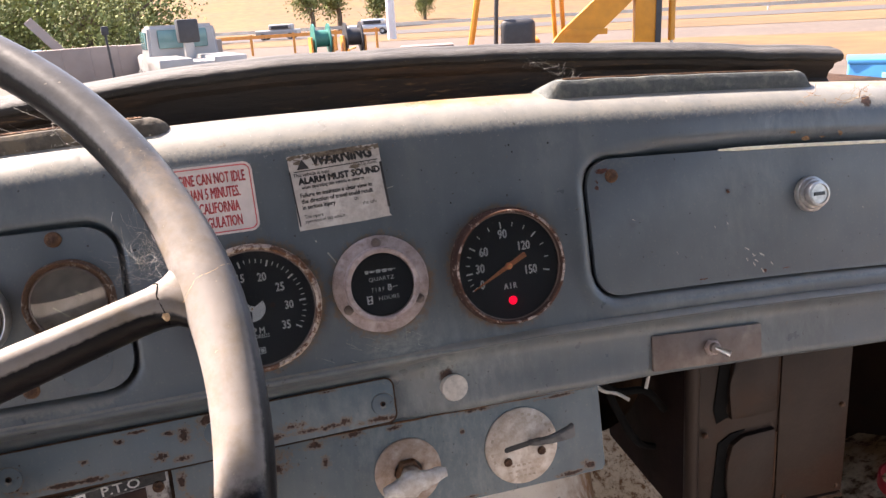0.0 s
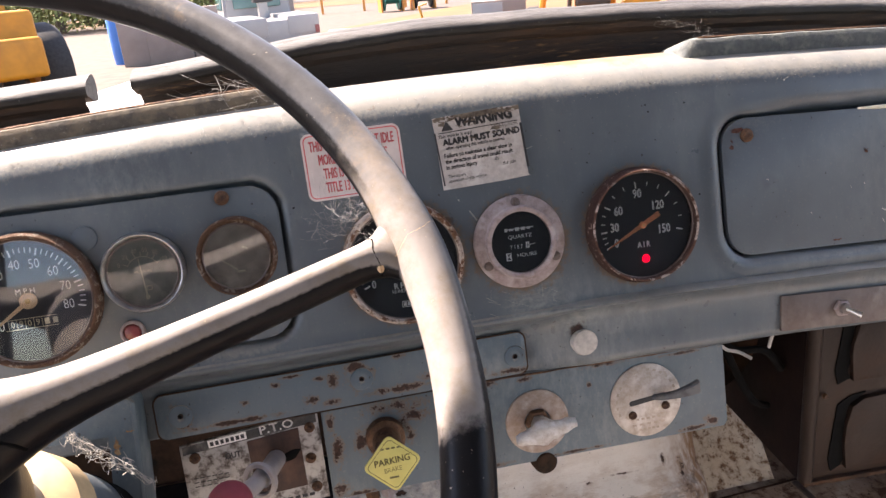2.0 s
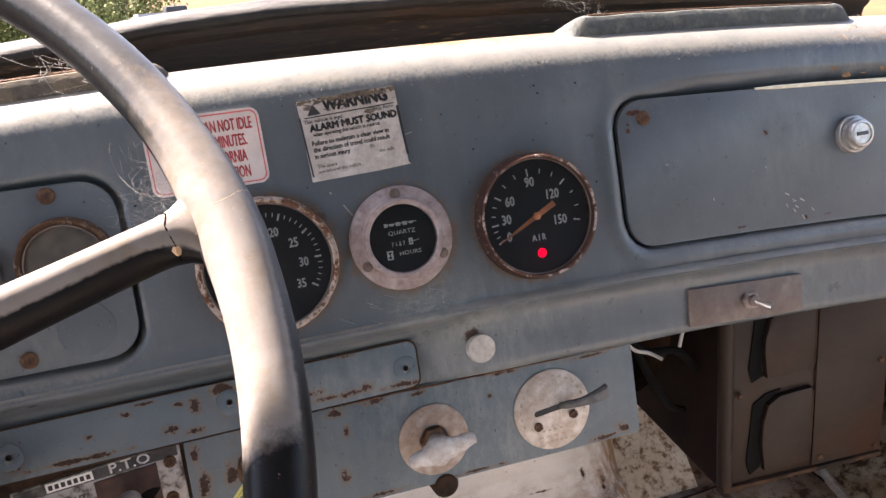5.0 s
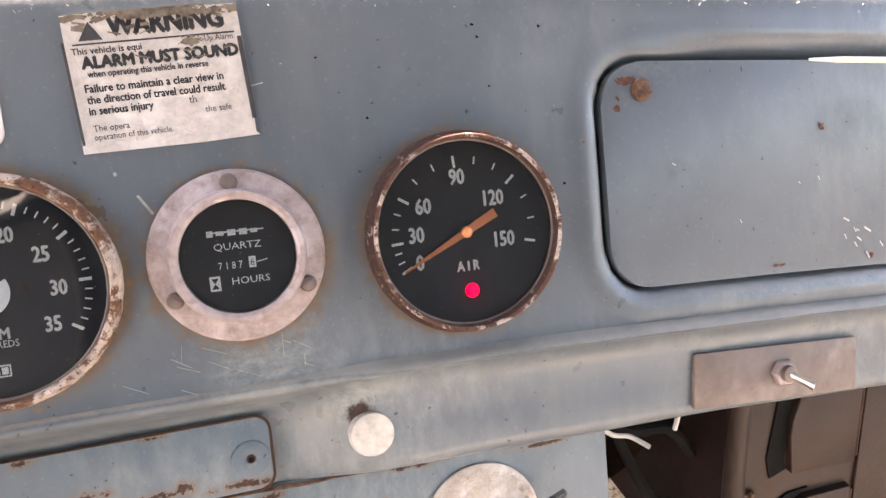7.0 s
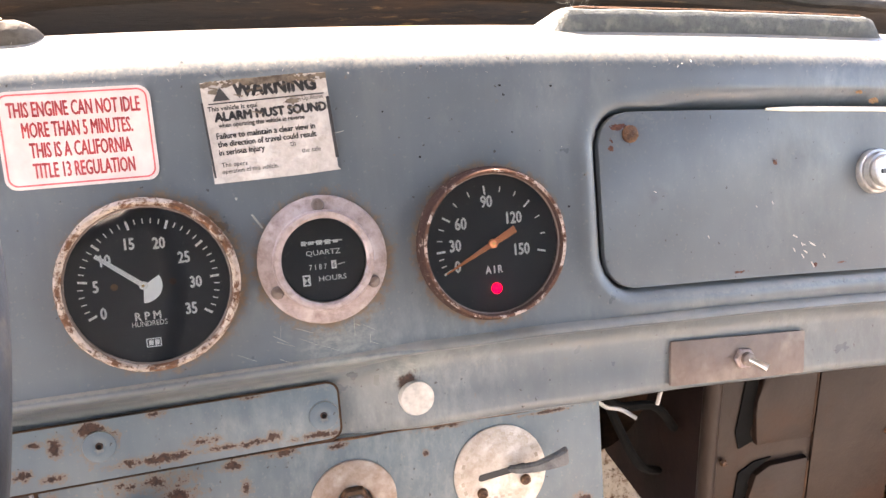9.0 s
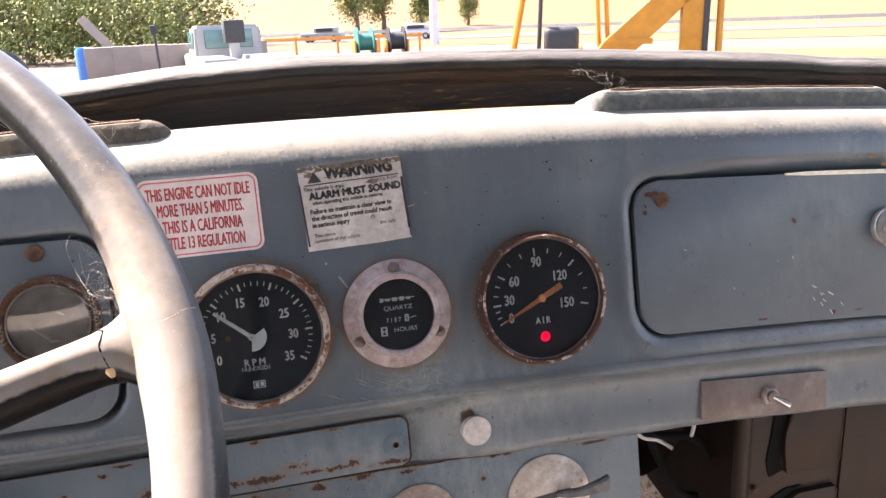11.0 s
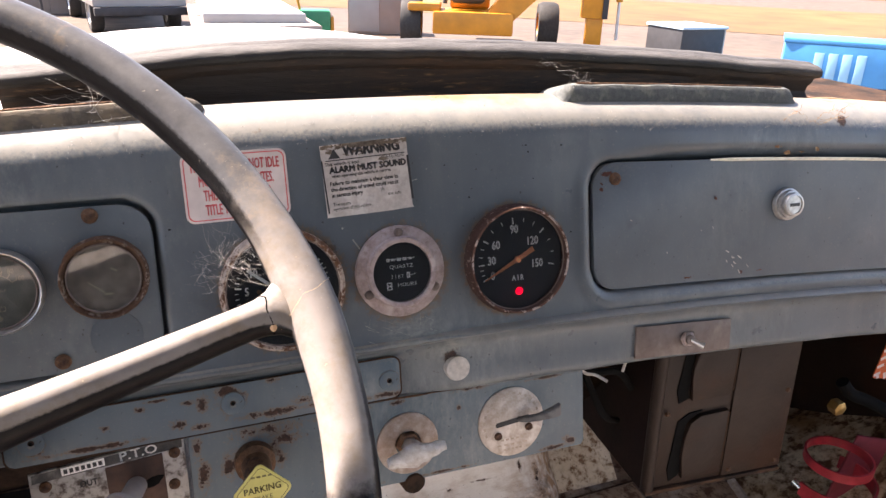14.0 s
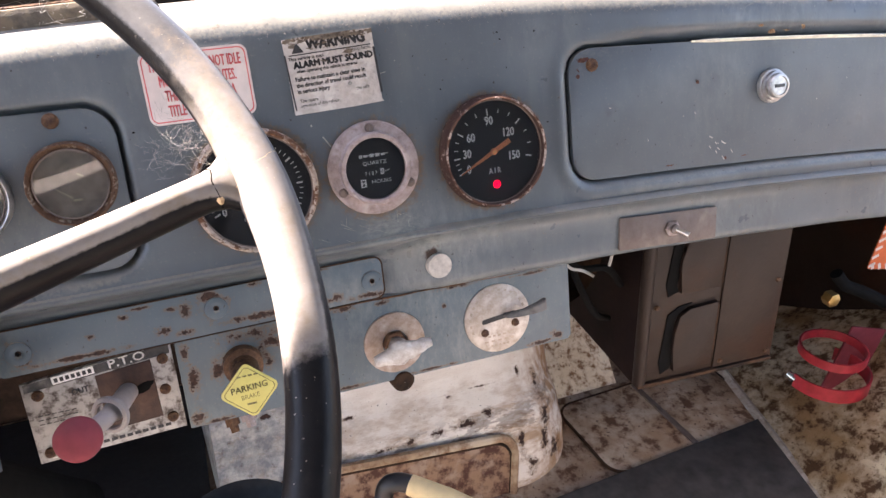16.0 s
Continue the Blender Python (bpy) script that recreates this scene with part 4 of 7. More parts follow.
needle(tach, R, 141, R * 0.60, R * 0.02, R * 0.022, R * 0.035, R * 0.045, MARK)
bm = bm_new()
vs = [bm.verts.new((0, -0.0032, 0))] + [bm.verts.new((R * 0.20 * math.cos(radians(a)), -0.0032, R * 0.20 * math.sin(radians(a)))) for a in range(-95, 32, 9)]
bm.faces.new(vs)
part("counterweight", bm, MARK, tach)
bm = bm_new()
for x in (-0.31, 0.31):
    disc(bm, R * 0.04, -0.0019, 14, R * x, R * 0.01)
tagged(part("rust_mark", bm, SCREW, tach), kind="stuff")

for ob in tach.children:
    if ob.name.split(".")[0] in ("needle", "pin", "counterweight", "rust_mark"):
        ob.location.x = -0.0031

# hour meter
R = 0.0365
hob = thing("hour_meter", "round hour meter with a pitted pinkish metal flange and black face", "gauge", at(-0.1012, 0, 0.0012), "dashboard gauges")
bm = lathe(bm_new(), [(R, 0.001), (R * 1.0, -0.0022), (R * 0.97, -0.0032), (R * 0.80, -0.0036), (R * 0.78, -0.0042), (R * 0.77, -0.0085), (R * 0.745, -0.0098), (R * 0.69, -0.0098), (R * 0.655, -0.0088), (R * 0.645, -0.004), (R * 0.645, -0.002)], 72, 0.004, 5)
part("flange", bm, POT_METAL, hob)
part("dial", disc(bm_new(), R * 0.66, -0.0045, 48), DIAL_BLACK, hob)
for a in (91, -29, 210):
    screw(hob, R * 0.855 * math.cos(radians(a)), -0.0034, R * 0.855 * math.sin(radians(a)), 0.0036, STEEL_PLATE, a)
bm = bm_new()
for x, w, h in ((-0.29, 0.07, 0.13), (-0.18, 0.09, 0.09), (-0.05, 0.09, 0.13), (0.08, 0.09, 0.13), (0.20, 0.08, 0.09)):
    bar(bm, R * x, R * 0.28, R * w, R * h * 0.55, -0.0048)
bar(bm, 0, R * 0.29, R * 0.62, R * 0.018, -0.0048)
write(bm, "QUARTZ", R * 0.0, R * 0.12, R * 0.115, -0.0048, 1.15)
write(bm, "7 1 8 7", -R * 0.10, -R * 0.10, R * 0.12, -0.0048, 0.8)
write(bm, "HOURS", R * 0.11, -R * 0.285, R * 0.115, -0.0048, 1.15)
bar(bm, R * 0.255, -R * 0.075, R * 0.13, R * 0.012, -0.0048, 10)
bar(bm, R * 0.145, -R * 0.08, R * 0.08, R * 0.13, -0.0048)
bar(bm, -R * 0.29, -R * 0.29, R * 0.12, R * 0.17, -0.0048)
part("dial_markings", bm, MARK, hob)
bm = bm_new()
write(bm, "6", R * 0.145, -R * 0.085, R * 0.12, -0.0050, 0.8)
for sgn in (1, -1):
    vs = [bm.verts.new((-R * 0.29 + a * R, -0.0050, -R * 0.29 + sgn * b * R)) for a, b in ((-0.04, 0.06), (0.04, 0.06), (0, 0.0))]
    bm.faces.new(vs if sgn < 0 else vs[::-1])
part("dark_digit", bm, DIAL_BLACK, hob)
gl = part("glass", lathe(bm_new(), [(0.0001, -0.0075), (R * 0.65, -0.0075), (R * 0.65, -0.0066), (0.0001, -0.0066)], 48), GLASS, hob)
gl.visible_shadow = False

# ---- instrument cluster on its own plate ----
cluster = single("instrument_plate", plate(bm_new(), long_outline(-0.70, -0.2795, -0.0435, 0.0702, 0.021), 0.0015, 0.005, 0.001), PAINT_FLAT, "blue-grey steel plate holding the driver's instruments", "instrument plate", DASH)
for x, z in ((-0.318, 0.0640), (-0.346, -0.035)):
    screw(cluster, x, 0.0012, z, 0.0052)
bm = lathe(bm_new(), [(0.0088, 0.002), (0.0085, -0.0012), (0.006, -0.002), (0.0001, -0.0021)], 24)
part("plug", bm, PAINT_FLAT, cluster).location = (-0.415, 0.0012, 0.048)
bm = lathe(bm_new(), [(0.0175, 0.0015), (0.0172, -0.0004), (0.0001, -0.0006)], 32)
part("blanking_disc", bm, PAINT_FLAT, cluster).location = (-0.310, 0.0014, -0.022)

R = 0.0480
spd = gauge_base("speedometer", "round speedometer with a rusted bezel and tan needle at zero", -0.457, 0.0105, R, RUST_BEZEL, DIAL_BLACK, 0.85, 0.012, 0.005, y=0.0015, seed=12)
bm = bm_new()
ticks(bm, [218 - 2.9 * i for i in range(81) if i % 2 == 0], R * 0.70, R * 0.78, R * 0.018)
ticks(bm, [218 - 29 * i for i in range(9)], R * 0.67, R * 0.78, R * 0.026)
for i in range(9):
    a = radians(218 - 29 * i)
    write(bm, str(i * 10), R * 0.545 * math.cos(a), R * 0.545 * math.sin(a), R * 0.205, -0.0020, 0.78)
write(bm, "M P H", -R * 0.03, R * 0.14, R * 0.12, -0.0020, 0.9)
part("dial_markings", bm, MARK, spd)
bm = bm_new()
for i, s in enumerate("0909"):
    write(bm, s, R * (-0.28 + 0.115 * i), -R * 0.33, R * 0.13, -0.0020, 0.9)
for i in range(5):
    bar(bm, R * (-0.335 + 0.115 * i), -R * 0.33, R * 0.008, R * 0.14, -0.0020)
for i in range(2):
    bar(bm, R * (0.19 + 0.115 * i), -R * 0.33, R * 0.07, R * 0.09, -0.0020)
bar(bm, -R * 0.02, -R * 0.255, R * 0.72, R * 0.010, -0.0020)
bar(bm, -R * 0.02, -R * 0.405, R * 0.72, R * 0.010, -0.0020)
part("odometer", bm, MARK_DIM, spd)
needle(spd, R, 214, R * 0.74, R * 0.02, R * 0.010, R * 0.045, R * 0.12, TAN)

R = 0.0287
g2 = gauge_base("oil_pressure_gauge", "small faded gauge with a dulled chrome bezel", -0.3788, 0.0188, R, DULL_CHROME, DIAL_GREEN, 0.80, 0.010, 0, y=0.0015)
bm = bm_new()
ticks(bm, [150 - 20 * i for i in range(7)], R * 0.40, R * 0.52, R * 0.022)
ticks(bm, range(30, 151, 3), R * 0.39, R * 0.41, R * 0.028)
for i, s in enumerate(("0", "20", "40", "60", "80", "100")):
    a = radians(152 - 24 * i)
    write(bm, s, R * 0.62 * math.cos(a), R * (0.60 * math.sin(a) - 0.04), R * 0.17, -0.0020, 0.8)
write(bm, "PRESSURE", 0, R * 0.02, R * 0.10, -0.0020, 1.0)
for a, b, w, h in ((0, 0.05, 0.12, 0.015), (0, -0.05, 0.12, 0.015), (-0.06, 0, 0.015, 0.1), (0.06, 0, 0.015, 0.1)):
    bar(bm, R * (0.08 + a), R * (-0.4 + b), R * w, R * h, -0.0020)
part("dial_markings", bm, MARK_DIM, g2)
bm = bm_new()
for pts in (((-0.012, -0.62), (0.035, -0.62), (-0.055, 0.36), (-0.075, 0.36)),):
    bm.faces.new([bm.verts.new((R * x, -0.0032, R * z)) for x, z in pts])
disc(bm, R * 0.06, -0.0033, 14, R * 0.012, -R * 0.62)
part("needle", bm, MARK_DIM, g2)

g3 = gauge_base("fuel_gauge", "small faded gauge with a heavily rusted bezel, glass reflection painted into its face", -0.313, 0.0212, R, RUST_BEZEL, DIAL_BROWN, 0.78, 0.011, 0.010, y=0.0015, seed=21)
bm = bm_new()
bm.faces.new([bm.verts.new((R * x, -0.0032, R * z)) for x, z in ((-0.05, -0.36), (-0.02, -0.33), (-0.36, -0.06), (-0.38, -0.08))])
bar(bm, R * 0.22, R * 0.18, R * 0.16, R * 0.05, -0.0021, -30)
bar(bm, R * 0.05, -R * 0.40, R * 0.2, R * 0.05, -0.0021)
part("needle", bm, MARK_DIM, g3)

lampg = thing("indicator_lamp", "small dull red indicator lamp in a metal ring", "indicator lamp", at(-0.394, 0.0015, -0.0235))
part("ring", lathe(bm_new(), [(0.0088, 0.001), (0.0086, -0.003), (0.0072, -0.004), (0.0064, -0.003), (0.0064, 0)], 28), POT_METAL, lampg)
part("lens", lathe(bm_new(), [(0.0066, -0.0015), (0.005, -0.0042), (0.0001, -0.0052)], 24), LENS_RED, lampg)

for g in (air, tach, spd, g2, g3):  # the dials sit close under their glass
    for ob in g.children:
        if ob.name.split(".")[0] not in ("bezel", "glass", "retaining_ring"):
            ob.location.y -= 0.0027

# ---- scratches in the dash paint ----
bm = bm_new()
rng = random.Random(17)
for i in range(24):
    x, z = rng.gauss(-0.105, 0.024), rng.gauss(-0.047, 0.009)
    if z < -0.0545 or math.hypot(x + 0.100, z) < 0.038 or math.hypot(x, z) < 0.05:
        continue
    bar(bm, x, z + crown(x), rng.uniform(0.002, 0.011), rng.uniform(0.00012, 0.0003), -0.0016 - 0.000004 * i, rng.choice((-32, -30, -28, 82)) + rng.gauss(0, 5))
blotches(bm, -0.145, 0.0394, 0.001, 0.0016, 2, -0.0016, 301)
bar(bm, -0.1352, 0.0261, 0.0095, 0.0011, -0.0016, -58)
bar(bm, -0.086, 0.072, 0.006, 0.0005, -0.0016, 12)
for i in range(16):
    blotches(bm, rng.uniform(-0.26, 0.06), rng.uniform(-0.05, 0.09), 0.0004, 0.0004, 1, -0.0016, 310 + i)
single("paint_scratch", bm, plain("pale_scratched_paint", (0.33, 0.345, 0.31), 0.6, 0, 0.3, 300, 0), "pale scratches and chips in the dash paint", "scratches", DASH, kind="stuff")
bm = bm_new()
for i, (x, z) in enumerate(((0.012, 0.094), (0.018, 0.066), (-0.06, 0.082), (0.014, 0.088), (-0.268, 0.05), (0.052, 0.018), (-0.04, 0.055), (0.045, 0.092))):
    blotches(bm, x, z, 0.0009, 0.0009, 2, -0.0016, 340 + i)
blotches(bm, 0.012, 0.094, 0.0012, 0.0012, 2, -0.0016, 350)
rs = bm_new()
for i, (x, z, rx, rz, n) in enumerate(((0.288, 0.083, 0.006, 0.003, 16), (0.276, 0.089, 0.008, 0.0016, 12), (0.305, 0.084, 0.010, 0.0012, 12), (0.325, 0.087, 0.003, 0.003, 8))):
    blotches(rs, x, z + crown(x), rx, rz, n, -0.0014, 360 + i)
single("rust_bloom", rs, RUST_STAIN, "yellow-brown rust bloom above the glove box", "rust", DASH, kind="stuff")
single("paint_chip_mark", bm, MATT_BLACK, "small dark chips in the dash paint", "paint chips", DASH, kind="stuff")

# ---- stickers ----
st = thing("idling_notice", "white notice sticker with red border and red capitals", "sticker", at(-0.2195, -0.0012, 0.0775, 0, -0.8))
part("paper", plate(bm_new(), rounded(0.0735, 0.0495, 0.006), -0.0003, 0.0012), STICKER, st)
bm = bm_new()
a, b = rounded(0.0705, 0.0465, 0.0048), rounded(0.0689, 0.0449, 0.0042)
va, vb = [bm.verts.new((x, -0.0005, z)) for x, z in a], [bm.verts.new((x, -0.0005, z)) for x, z in b]
for i in range(len(a)):
    j = (i + 1) % len(a)
    bm.faces.new((va[i], va[j], vb[j], vb[i]))
for i, s in enumerate(("THIS ENGINE CAN NOT IDLE", "MORE THAN 5 MINUTES.", "THIS IS A CALIFORNIA", "TITLE 13 REGULATION")):
    me = text_mesh(s)
    w = max(v.co.x for v in me.vertices) - min(v.co.x for v in me.vertices)
    size = 0.0108
    want = (0.0625, 0.0520, 0.0480, 0.0480)[i]
    write(bm, s, 0.0012 * i * 0.3, 0.0148 - 0.0103 * i, size, -0.0005, want / (w * size), bold=0.00020)
part("lettering", bm, RED_INK, st)

ws = thing("warning_notice", "torn and scuffed white warning sticker with black writing", "sticker", at(-0.1224, -0.0012, 0.0772, 0, -3.2))
out = [(-0.0338, 0.0268), (-0.022, 0.0272), (-0.010, 0.0266), (0.008, 0.0271), (0.0335, 0.0266), (0.0336, -0.004), (0.0330, -0.0262), (0.0345, -0.0278), (0.012, -0.0281), (-0.0345, -0.0272), (-0.0340, 0.0)]
part("paper", plate(bm_new(), out[::-1], -0.0003, 0.0012), STICKER_OLD, ws)
bm = bm_new()
for s, x, z, size, want, bold in (
        ("WARNING", 0.005, 0.0212, 0.0112, 0.044, 0.0006),
        ("This vehicle is equi", -0.0188, 0.0125, 0.0036, 0.026, 0.00008),
        ("ALARM MUST SOUND", 0.0012, 0.0078, 0.0066, 0.060, 0.00042),
        ("when operating this vehicle in reverse", -0.0045, 0.0034, 0.0036, 0.046, 0.00008),
        ("Failure to maintain a clear view in", -0.003, -0.0022, 0.0045, 0.053, 0.00012),
        ("the direction of travel could result", -0.003, -0.0066, 0.0045, 0.053, 0.00012),
        ("in serious injury", -0.0175, -0.0110, 0.0045, 0.024, 0.00012),
        ("th", 0.0100, -0.0105, 0.0043, 0.003, 0),
        ("the safe", 0.0195, -0.0150, 0.0036, 0.0105, 0),
        ("The opera", -0.0225, -0.0178, 0.0036, 0.0135, 0),
        ("operation of this vehicle.", -0.0145, -0.0213, 0.0036, 0.030, 0),
        ("Back-Up Alarm.", 0.0215, 0.0135, 0.0036, 0.0185, 0)):
    me = text_mesh(s)
    w = max(v.co.x for v in me.vertices) - min(v.co.x for v in me.vertices)
    write(bm, s, x, z, size, -0.0005, want / (w * size), bold=bold)
bm.faces.new([bm.verts.new((x, -0.0005, z)) for x, z in ((-0.0285, 0.0165), (-0.0195, 0.0165), (-0.024, 0.0238))])
bar(bm, 0, 0.0152, 0.062, 0.0007, -0.0005)
part("lettering", bm, BLACK_INK, ws)
bm = bm_new()
rng = random.Random(11)
for i in range(60):
    x = rng.uniform(-0.033, 0.033)
    z = 0.0265 - abs(rng.gauss(0, 0.0025)) if i < 46 else 0.0145 + rng.gauss(0, 0.006)
    if i >= 46:
        x = rng.gauss(0.012, 0.012)
    if abs(x) < 0.033 and z < 0.0268:
        bar(bm, x, z, rng.uniform(0.001, 0.006), rng.uniform(0.0006, 0.0022) if i < 46 else rng.uniform(0.0003, 0.0008), -0.0006 - 0.00001 * i, rng.uniform(-25, 25))
blotches(bm, 0.0, 0.0262, 0.034, 0.0034, 110, -0.0008, 71)
blotches(bm, 0.002, 0.0248, 0.020, 0.0022, 30, -0.0012, 74)
for v in bm.verts:
    v.co.z = min(v.co.z, 0.0271)
    v.co.x = max(-0.0338, min(0.0336, v.co.x))
blotches(bm, 0.013, 0.0125, 0.006, 0.002, 14, -0.0020, 73)
tagged(part("grime", bm, STICKER_DIRT, ws, "brown grime and torn paper"), kind="stuff")
bm = bm_new()
bar(bm, 0.0328, -0.004, 0.0018, 0.034, -0.0022, 1)
part("curled_edge", bm, BLACK_INK, ws)
part("torn_edge", bar(bm_new(), -0.0338, -0.004, 0.0011, 0.040, -0.0022, 1), BLACK_INK, ws)

# ---- lower strip, control panel and power take-off plate ----
STRIP = [(x, z + 0.012 * (x + 0.0965)) for x, z in long_outline(-0.3985, -0.0965, -0.1158, -0.0795, 0.007)]
strip = single("lower_strip", plate(bm_new(), STRIP, 0.0355, 0.0395, 0.0008), PAINT_STRIP, "rust-streaked blue-grey steel strip below the dash", "trim strip", DASH)
for x, z in ((-0.380, -0.1020), (-0.236, -0.0968), (-0.1065, -0.1000)):
    bm = lathe(bm_new(), [(0.0095, 0.0006), (0.009, -0.0006), (0.006, -0.0012), (0.003, -0.0006), (0.0018, 0.0005), (0.0001, 0.0008)], 24)
    ob = part("dimpled_washer", bm, PAINT_STRIP, strip)
    ob.location = (x, 0.0354, z)
    part("screw_hole", disc(bm_new(), 0.0014, -0.0012, 12), MATT_BLACK, ob)

rim = STRIP
part("rusty_edge", tube(bm_new(), [(x, 0.0362, z) for x, z in rim + rim[:1]], 0.0010, 5, False), DARK_STEEL, strip, "rusted edge of the strip")

panel = single("control_panel", plate(bm_new(), [(-0.272, -0.1135), (-0.272, -0.1925), (0.0775, -0.1945), (0.0805, -0.190), (0.0815, -0.1185), (0.0, -0.1145)][::-1], 0.0325, 0.0365, 0.001), PAINT_RUSTED, "blue-grey steel control panel under the dash, rust along its edges", "control panel", DASH)
part("rusty_top_edge", tube(bm_new(), [(-0.271 + 0.0135 * i, 0.0318, -0.1137 - 0.00018 * i + 0.0003 * math.sin(i * 1.7)) for i in range(27)], [0.0006 + 0.0005 * abs(math.sin(i * 2.3)) for i in range(27)], 5), SCREW, panel, "rusted top edge")

wiper = thing("wiper_knob", "corroded round plate with a whitened T-shaped knob", "control knob", at(-0.094, 0.0325, -0.158))
part("escutcheon", lathe(bm_new(), [(0.0278, 0.0005), (0.0275, -0.0015), (0.026, -0.0022), (0.0125, -0.0026), (0.0115, -0.002), (0.0115, 0)], 56, 0.004, 2), PLATE_TAN, wiper)
part("nut", lathe(bm_new(), [(0.0115, 0), (0.0118, -0.003), (0.0105, -0.006), (0.008, -0.0065), (0.008, -0.002)], 6), SCREW, wiper, "rusted nut")
part("shaft", lathe(bm_new(), [(0.0068, 0), (0.0066, -0.010), (0.0085, -0.014), (0.0085, -0.027), (0.006, -0.030), (0.0001, -0.030)], 28), ALU, wiper)
bm = bm_new()
rings = []
for i in range(13):
    u = -1 + 2 * i / 12
    w = 0.0070 * (1 - 0.45 * abs(u) ** 3) + 0.0046 * math.exp(-((u + 0.1) / 0.30) ** 2)
    rings.append([bm.verts.new((0.0255 * u, -0.026 + 0.0055 * math.cos(a) * (1 - 0.3 * abs(u)), w * math.sin(a) + 0.003 * u + 0.0022 * noise.noise((u * 5, 1, a)))) for a in [2 * math.pi * k / 12 for k in range(12)]])
for a, b in zip(rings, rings[1:]):
    for k in range(12):
        bm.faces.new((a[k], a[(k + 1) % 12], b[(k + 1) % 12], b[k]))
bm.faces.new(rings[0][::-1])
bm.faces.new(rings[-1])
part("handle", bm, rusty("whitened_metal", (0.62, 0.60, 0.57), (0.45, 0.40, 0.35), (0.70, 0.68, 0.66), 200, 0.6), wiper, "whitened T handle")
bm = lathe(bm_new(), [(0.011, 0.010), (0.0105, -0.004), (0.008, -0.008), (0.0001, -0.009)], 20)
part("lower_nut", bm, DARK_STEEL, wiper).location = (0.004, 0.006, -0.0385)

fan = thing("heater_switch", "round stained aluminium switch plate with a black lever", "switch", at(0.005, 0.0325, -0.157))
part("dial_plate", lathe(bm_new(), [(0.0325, 0.0005), (0.0325, -0.0012), (0.0315, -0.0018), (0.0001, -0.0018)], 64), ALU, fan)
bm = bm_new()
for i in range(17):
    a = radians(200 - 13 * i)
    bar(bm, 0.0272 * math.cos(a), 0.0272 * math.sin(a), 0.003, 0.0022, -0.0021, math.degrees(a) - 90)
write(bm, "IN", -0.0225, 0.0035, 0.006, -0.0021, 0.9)
for z, w in ((-0.016, 0.02), (-0.021, 0.026), (-0.0255, 0.016)):
    for i in range(5):
        bar(bm, -w / 2 + w * i / 4, z, w / 7, 0.0018, -0.0021)
part("engraving", bm, plain("worn_engraving", (0.40, 0.34, 0.28), 0.6, 0, 0.2, 150, 0), fan)
bm = plate(bm_new(), [(x, z + 0.10 * x) for x, z in rounded(0.034, 0.0045, 0.002)], -0.0022, -0.0010)
part("slot", bm, BLACK_PLASTIC, fan).location = (0.001, 0, 0.0005)
for x, z in ((-0.014, -0.0115), (0.017, -0.0075)):
    screw(fan, x, -0.0018, z, 0.0036)
bm = bm_new()
path = [(0.004, 0.002, 0.001), (0.010, -0.006, 0.002), (0.022, -0.012, 0.004), (0.034, -0.014, 0.0065), (0.043, -0.015, 0.009)]
rings = []
for i, p in enumerate(path):
    h = (0.0024, 0.0028, 0.0036, 0.0052, 0.0066)[i]
    rings.append([bm.verts.new((p[0], p[1] + dy, p[2] + dz * h)) for dy, dz in ((-0.0028, -0.8), (-0.0028, 0.8), (0.0022, 1), (0.0022, -1))])
for a, b in zip(rings, rings[1:]):
    for k in range(4):
        bm.faces.new((a[k], a[(k + 1) % 4], b[(k + 1) % 4], b[k]))
bm.faces.new(rings[0][::-1])
bm.faces.new(rings[-1])
bmesh.ops.recalc_face_normals(bm, faces=bm.faces)
bmesh.ops.bevel(bm, geom=bm.edges[:], offset=0.0009, segments=2, affect="EDGES")
part("lever", bm, rusty("scuffed_black_lever", (0.03, 0.032, 0.036), (0.06, 0.062, 0.066), (0.14, 0.14, 0.14), 90, 0.5), fan, "scuffed black lever")

choke = thing("pull_knob", "small grey round pull knob on a rusted collar", "control knob", at(-0.0492, 0.0395, -0.0935))
part("collar", lathe(bm_new(), [(0.0138, 0.004), (0.0138, -0.0085), (0.0122, -0.0110), (0.006, -0.0105)], 8), SCREW, choke, "rusted collar")
bm = lathe(bm_new(), [(0.0055, -0.002), (0.0065, -0.012), (0.0109, -0.013), (0.0113, -0.019), (0.0105, -0.0212), (0.0001, -0.0216)], 32, 0.006)
part("knob", bm, plain("grey_weathered_knob", (0.47, 0.44, 0.40), 0.6, 0, 0.2, 250), choke)

tog = thing("toggle_switch_plate", "brown stained steel plate with a toggle switch", "switch", at(0.1836, 0.0172, -0.1005, 1, 3.4))
part("mounting_plate", plate(bm_new(), rounded(0.1100, 0.0312, 0.0012, 2), -0.0012, 0.0012, 0.0004), STEEL_PLATE, tog)
part("nut", lathe(bm_new(), [(0.0078, -0.001), (0.0078, -0.004), (0.0068, -0.005), (0.0045, -0.005)], 6), POT_METAL, tog)
part("bushing", lathe(bm_new(), [(0.0048, -0.001), (0.0047, -0.008), (0.0035, -0.0085), (0.0001, -0.0085)], 20), STEEL_PLATE, tog)
part("toggle", tube(bm_new(), [(0, -0.007, 0), (0.0035, -0.011, -0.002), (0.0085, -0.016, -0.005)], [0.0018, 0.0022, 0.0030], 12), CHROME, tog)
for ob in tog.children:
    if ob.name.split(".")[0] != "mounting_plate":
        ob.location = (0.003, 0, 0.0)

pto = thing("power_take_off_plate", "worn aluminium power take-off plate with rusted screws and a lever slot", "control plate", at(0, 0, 0))
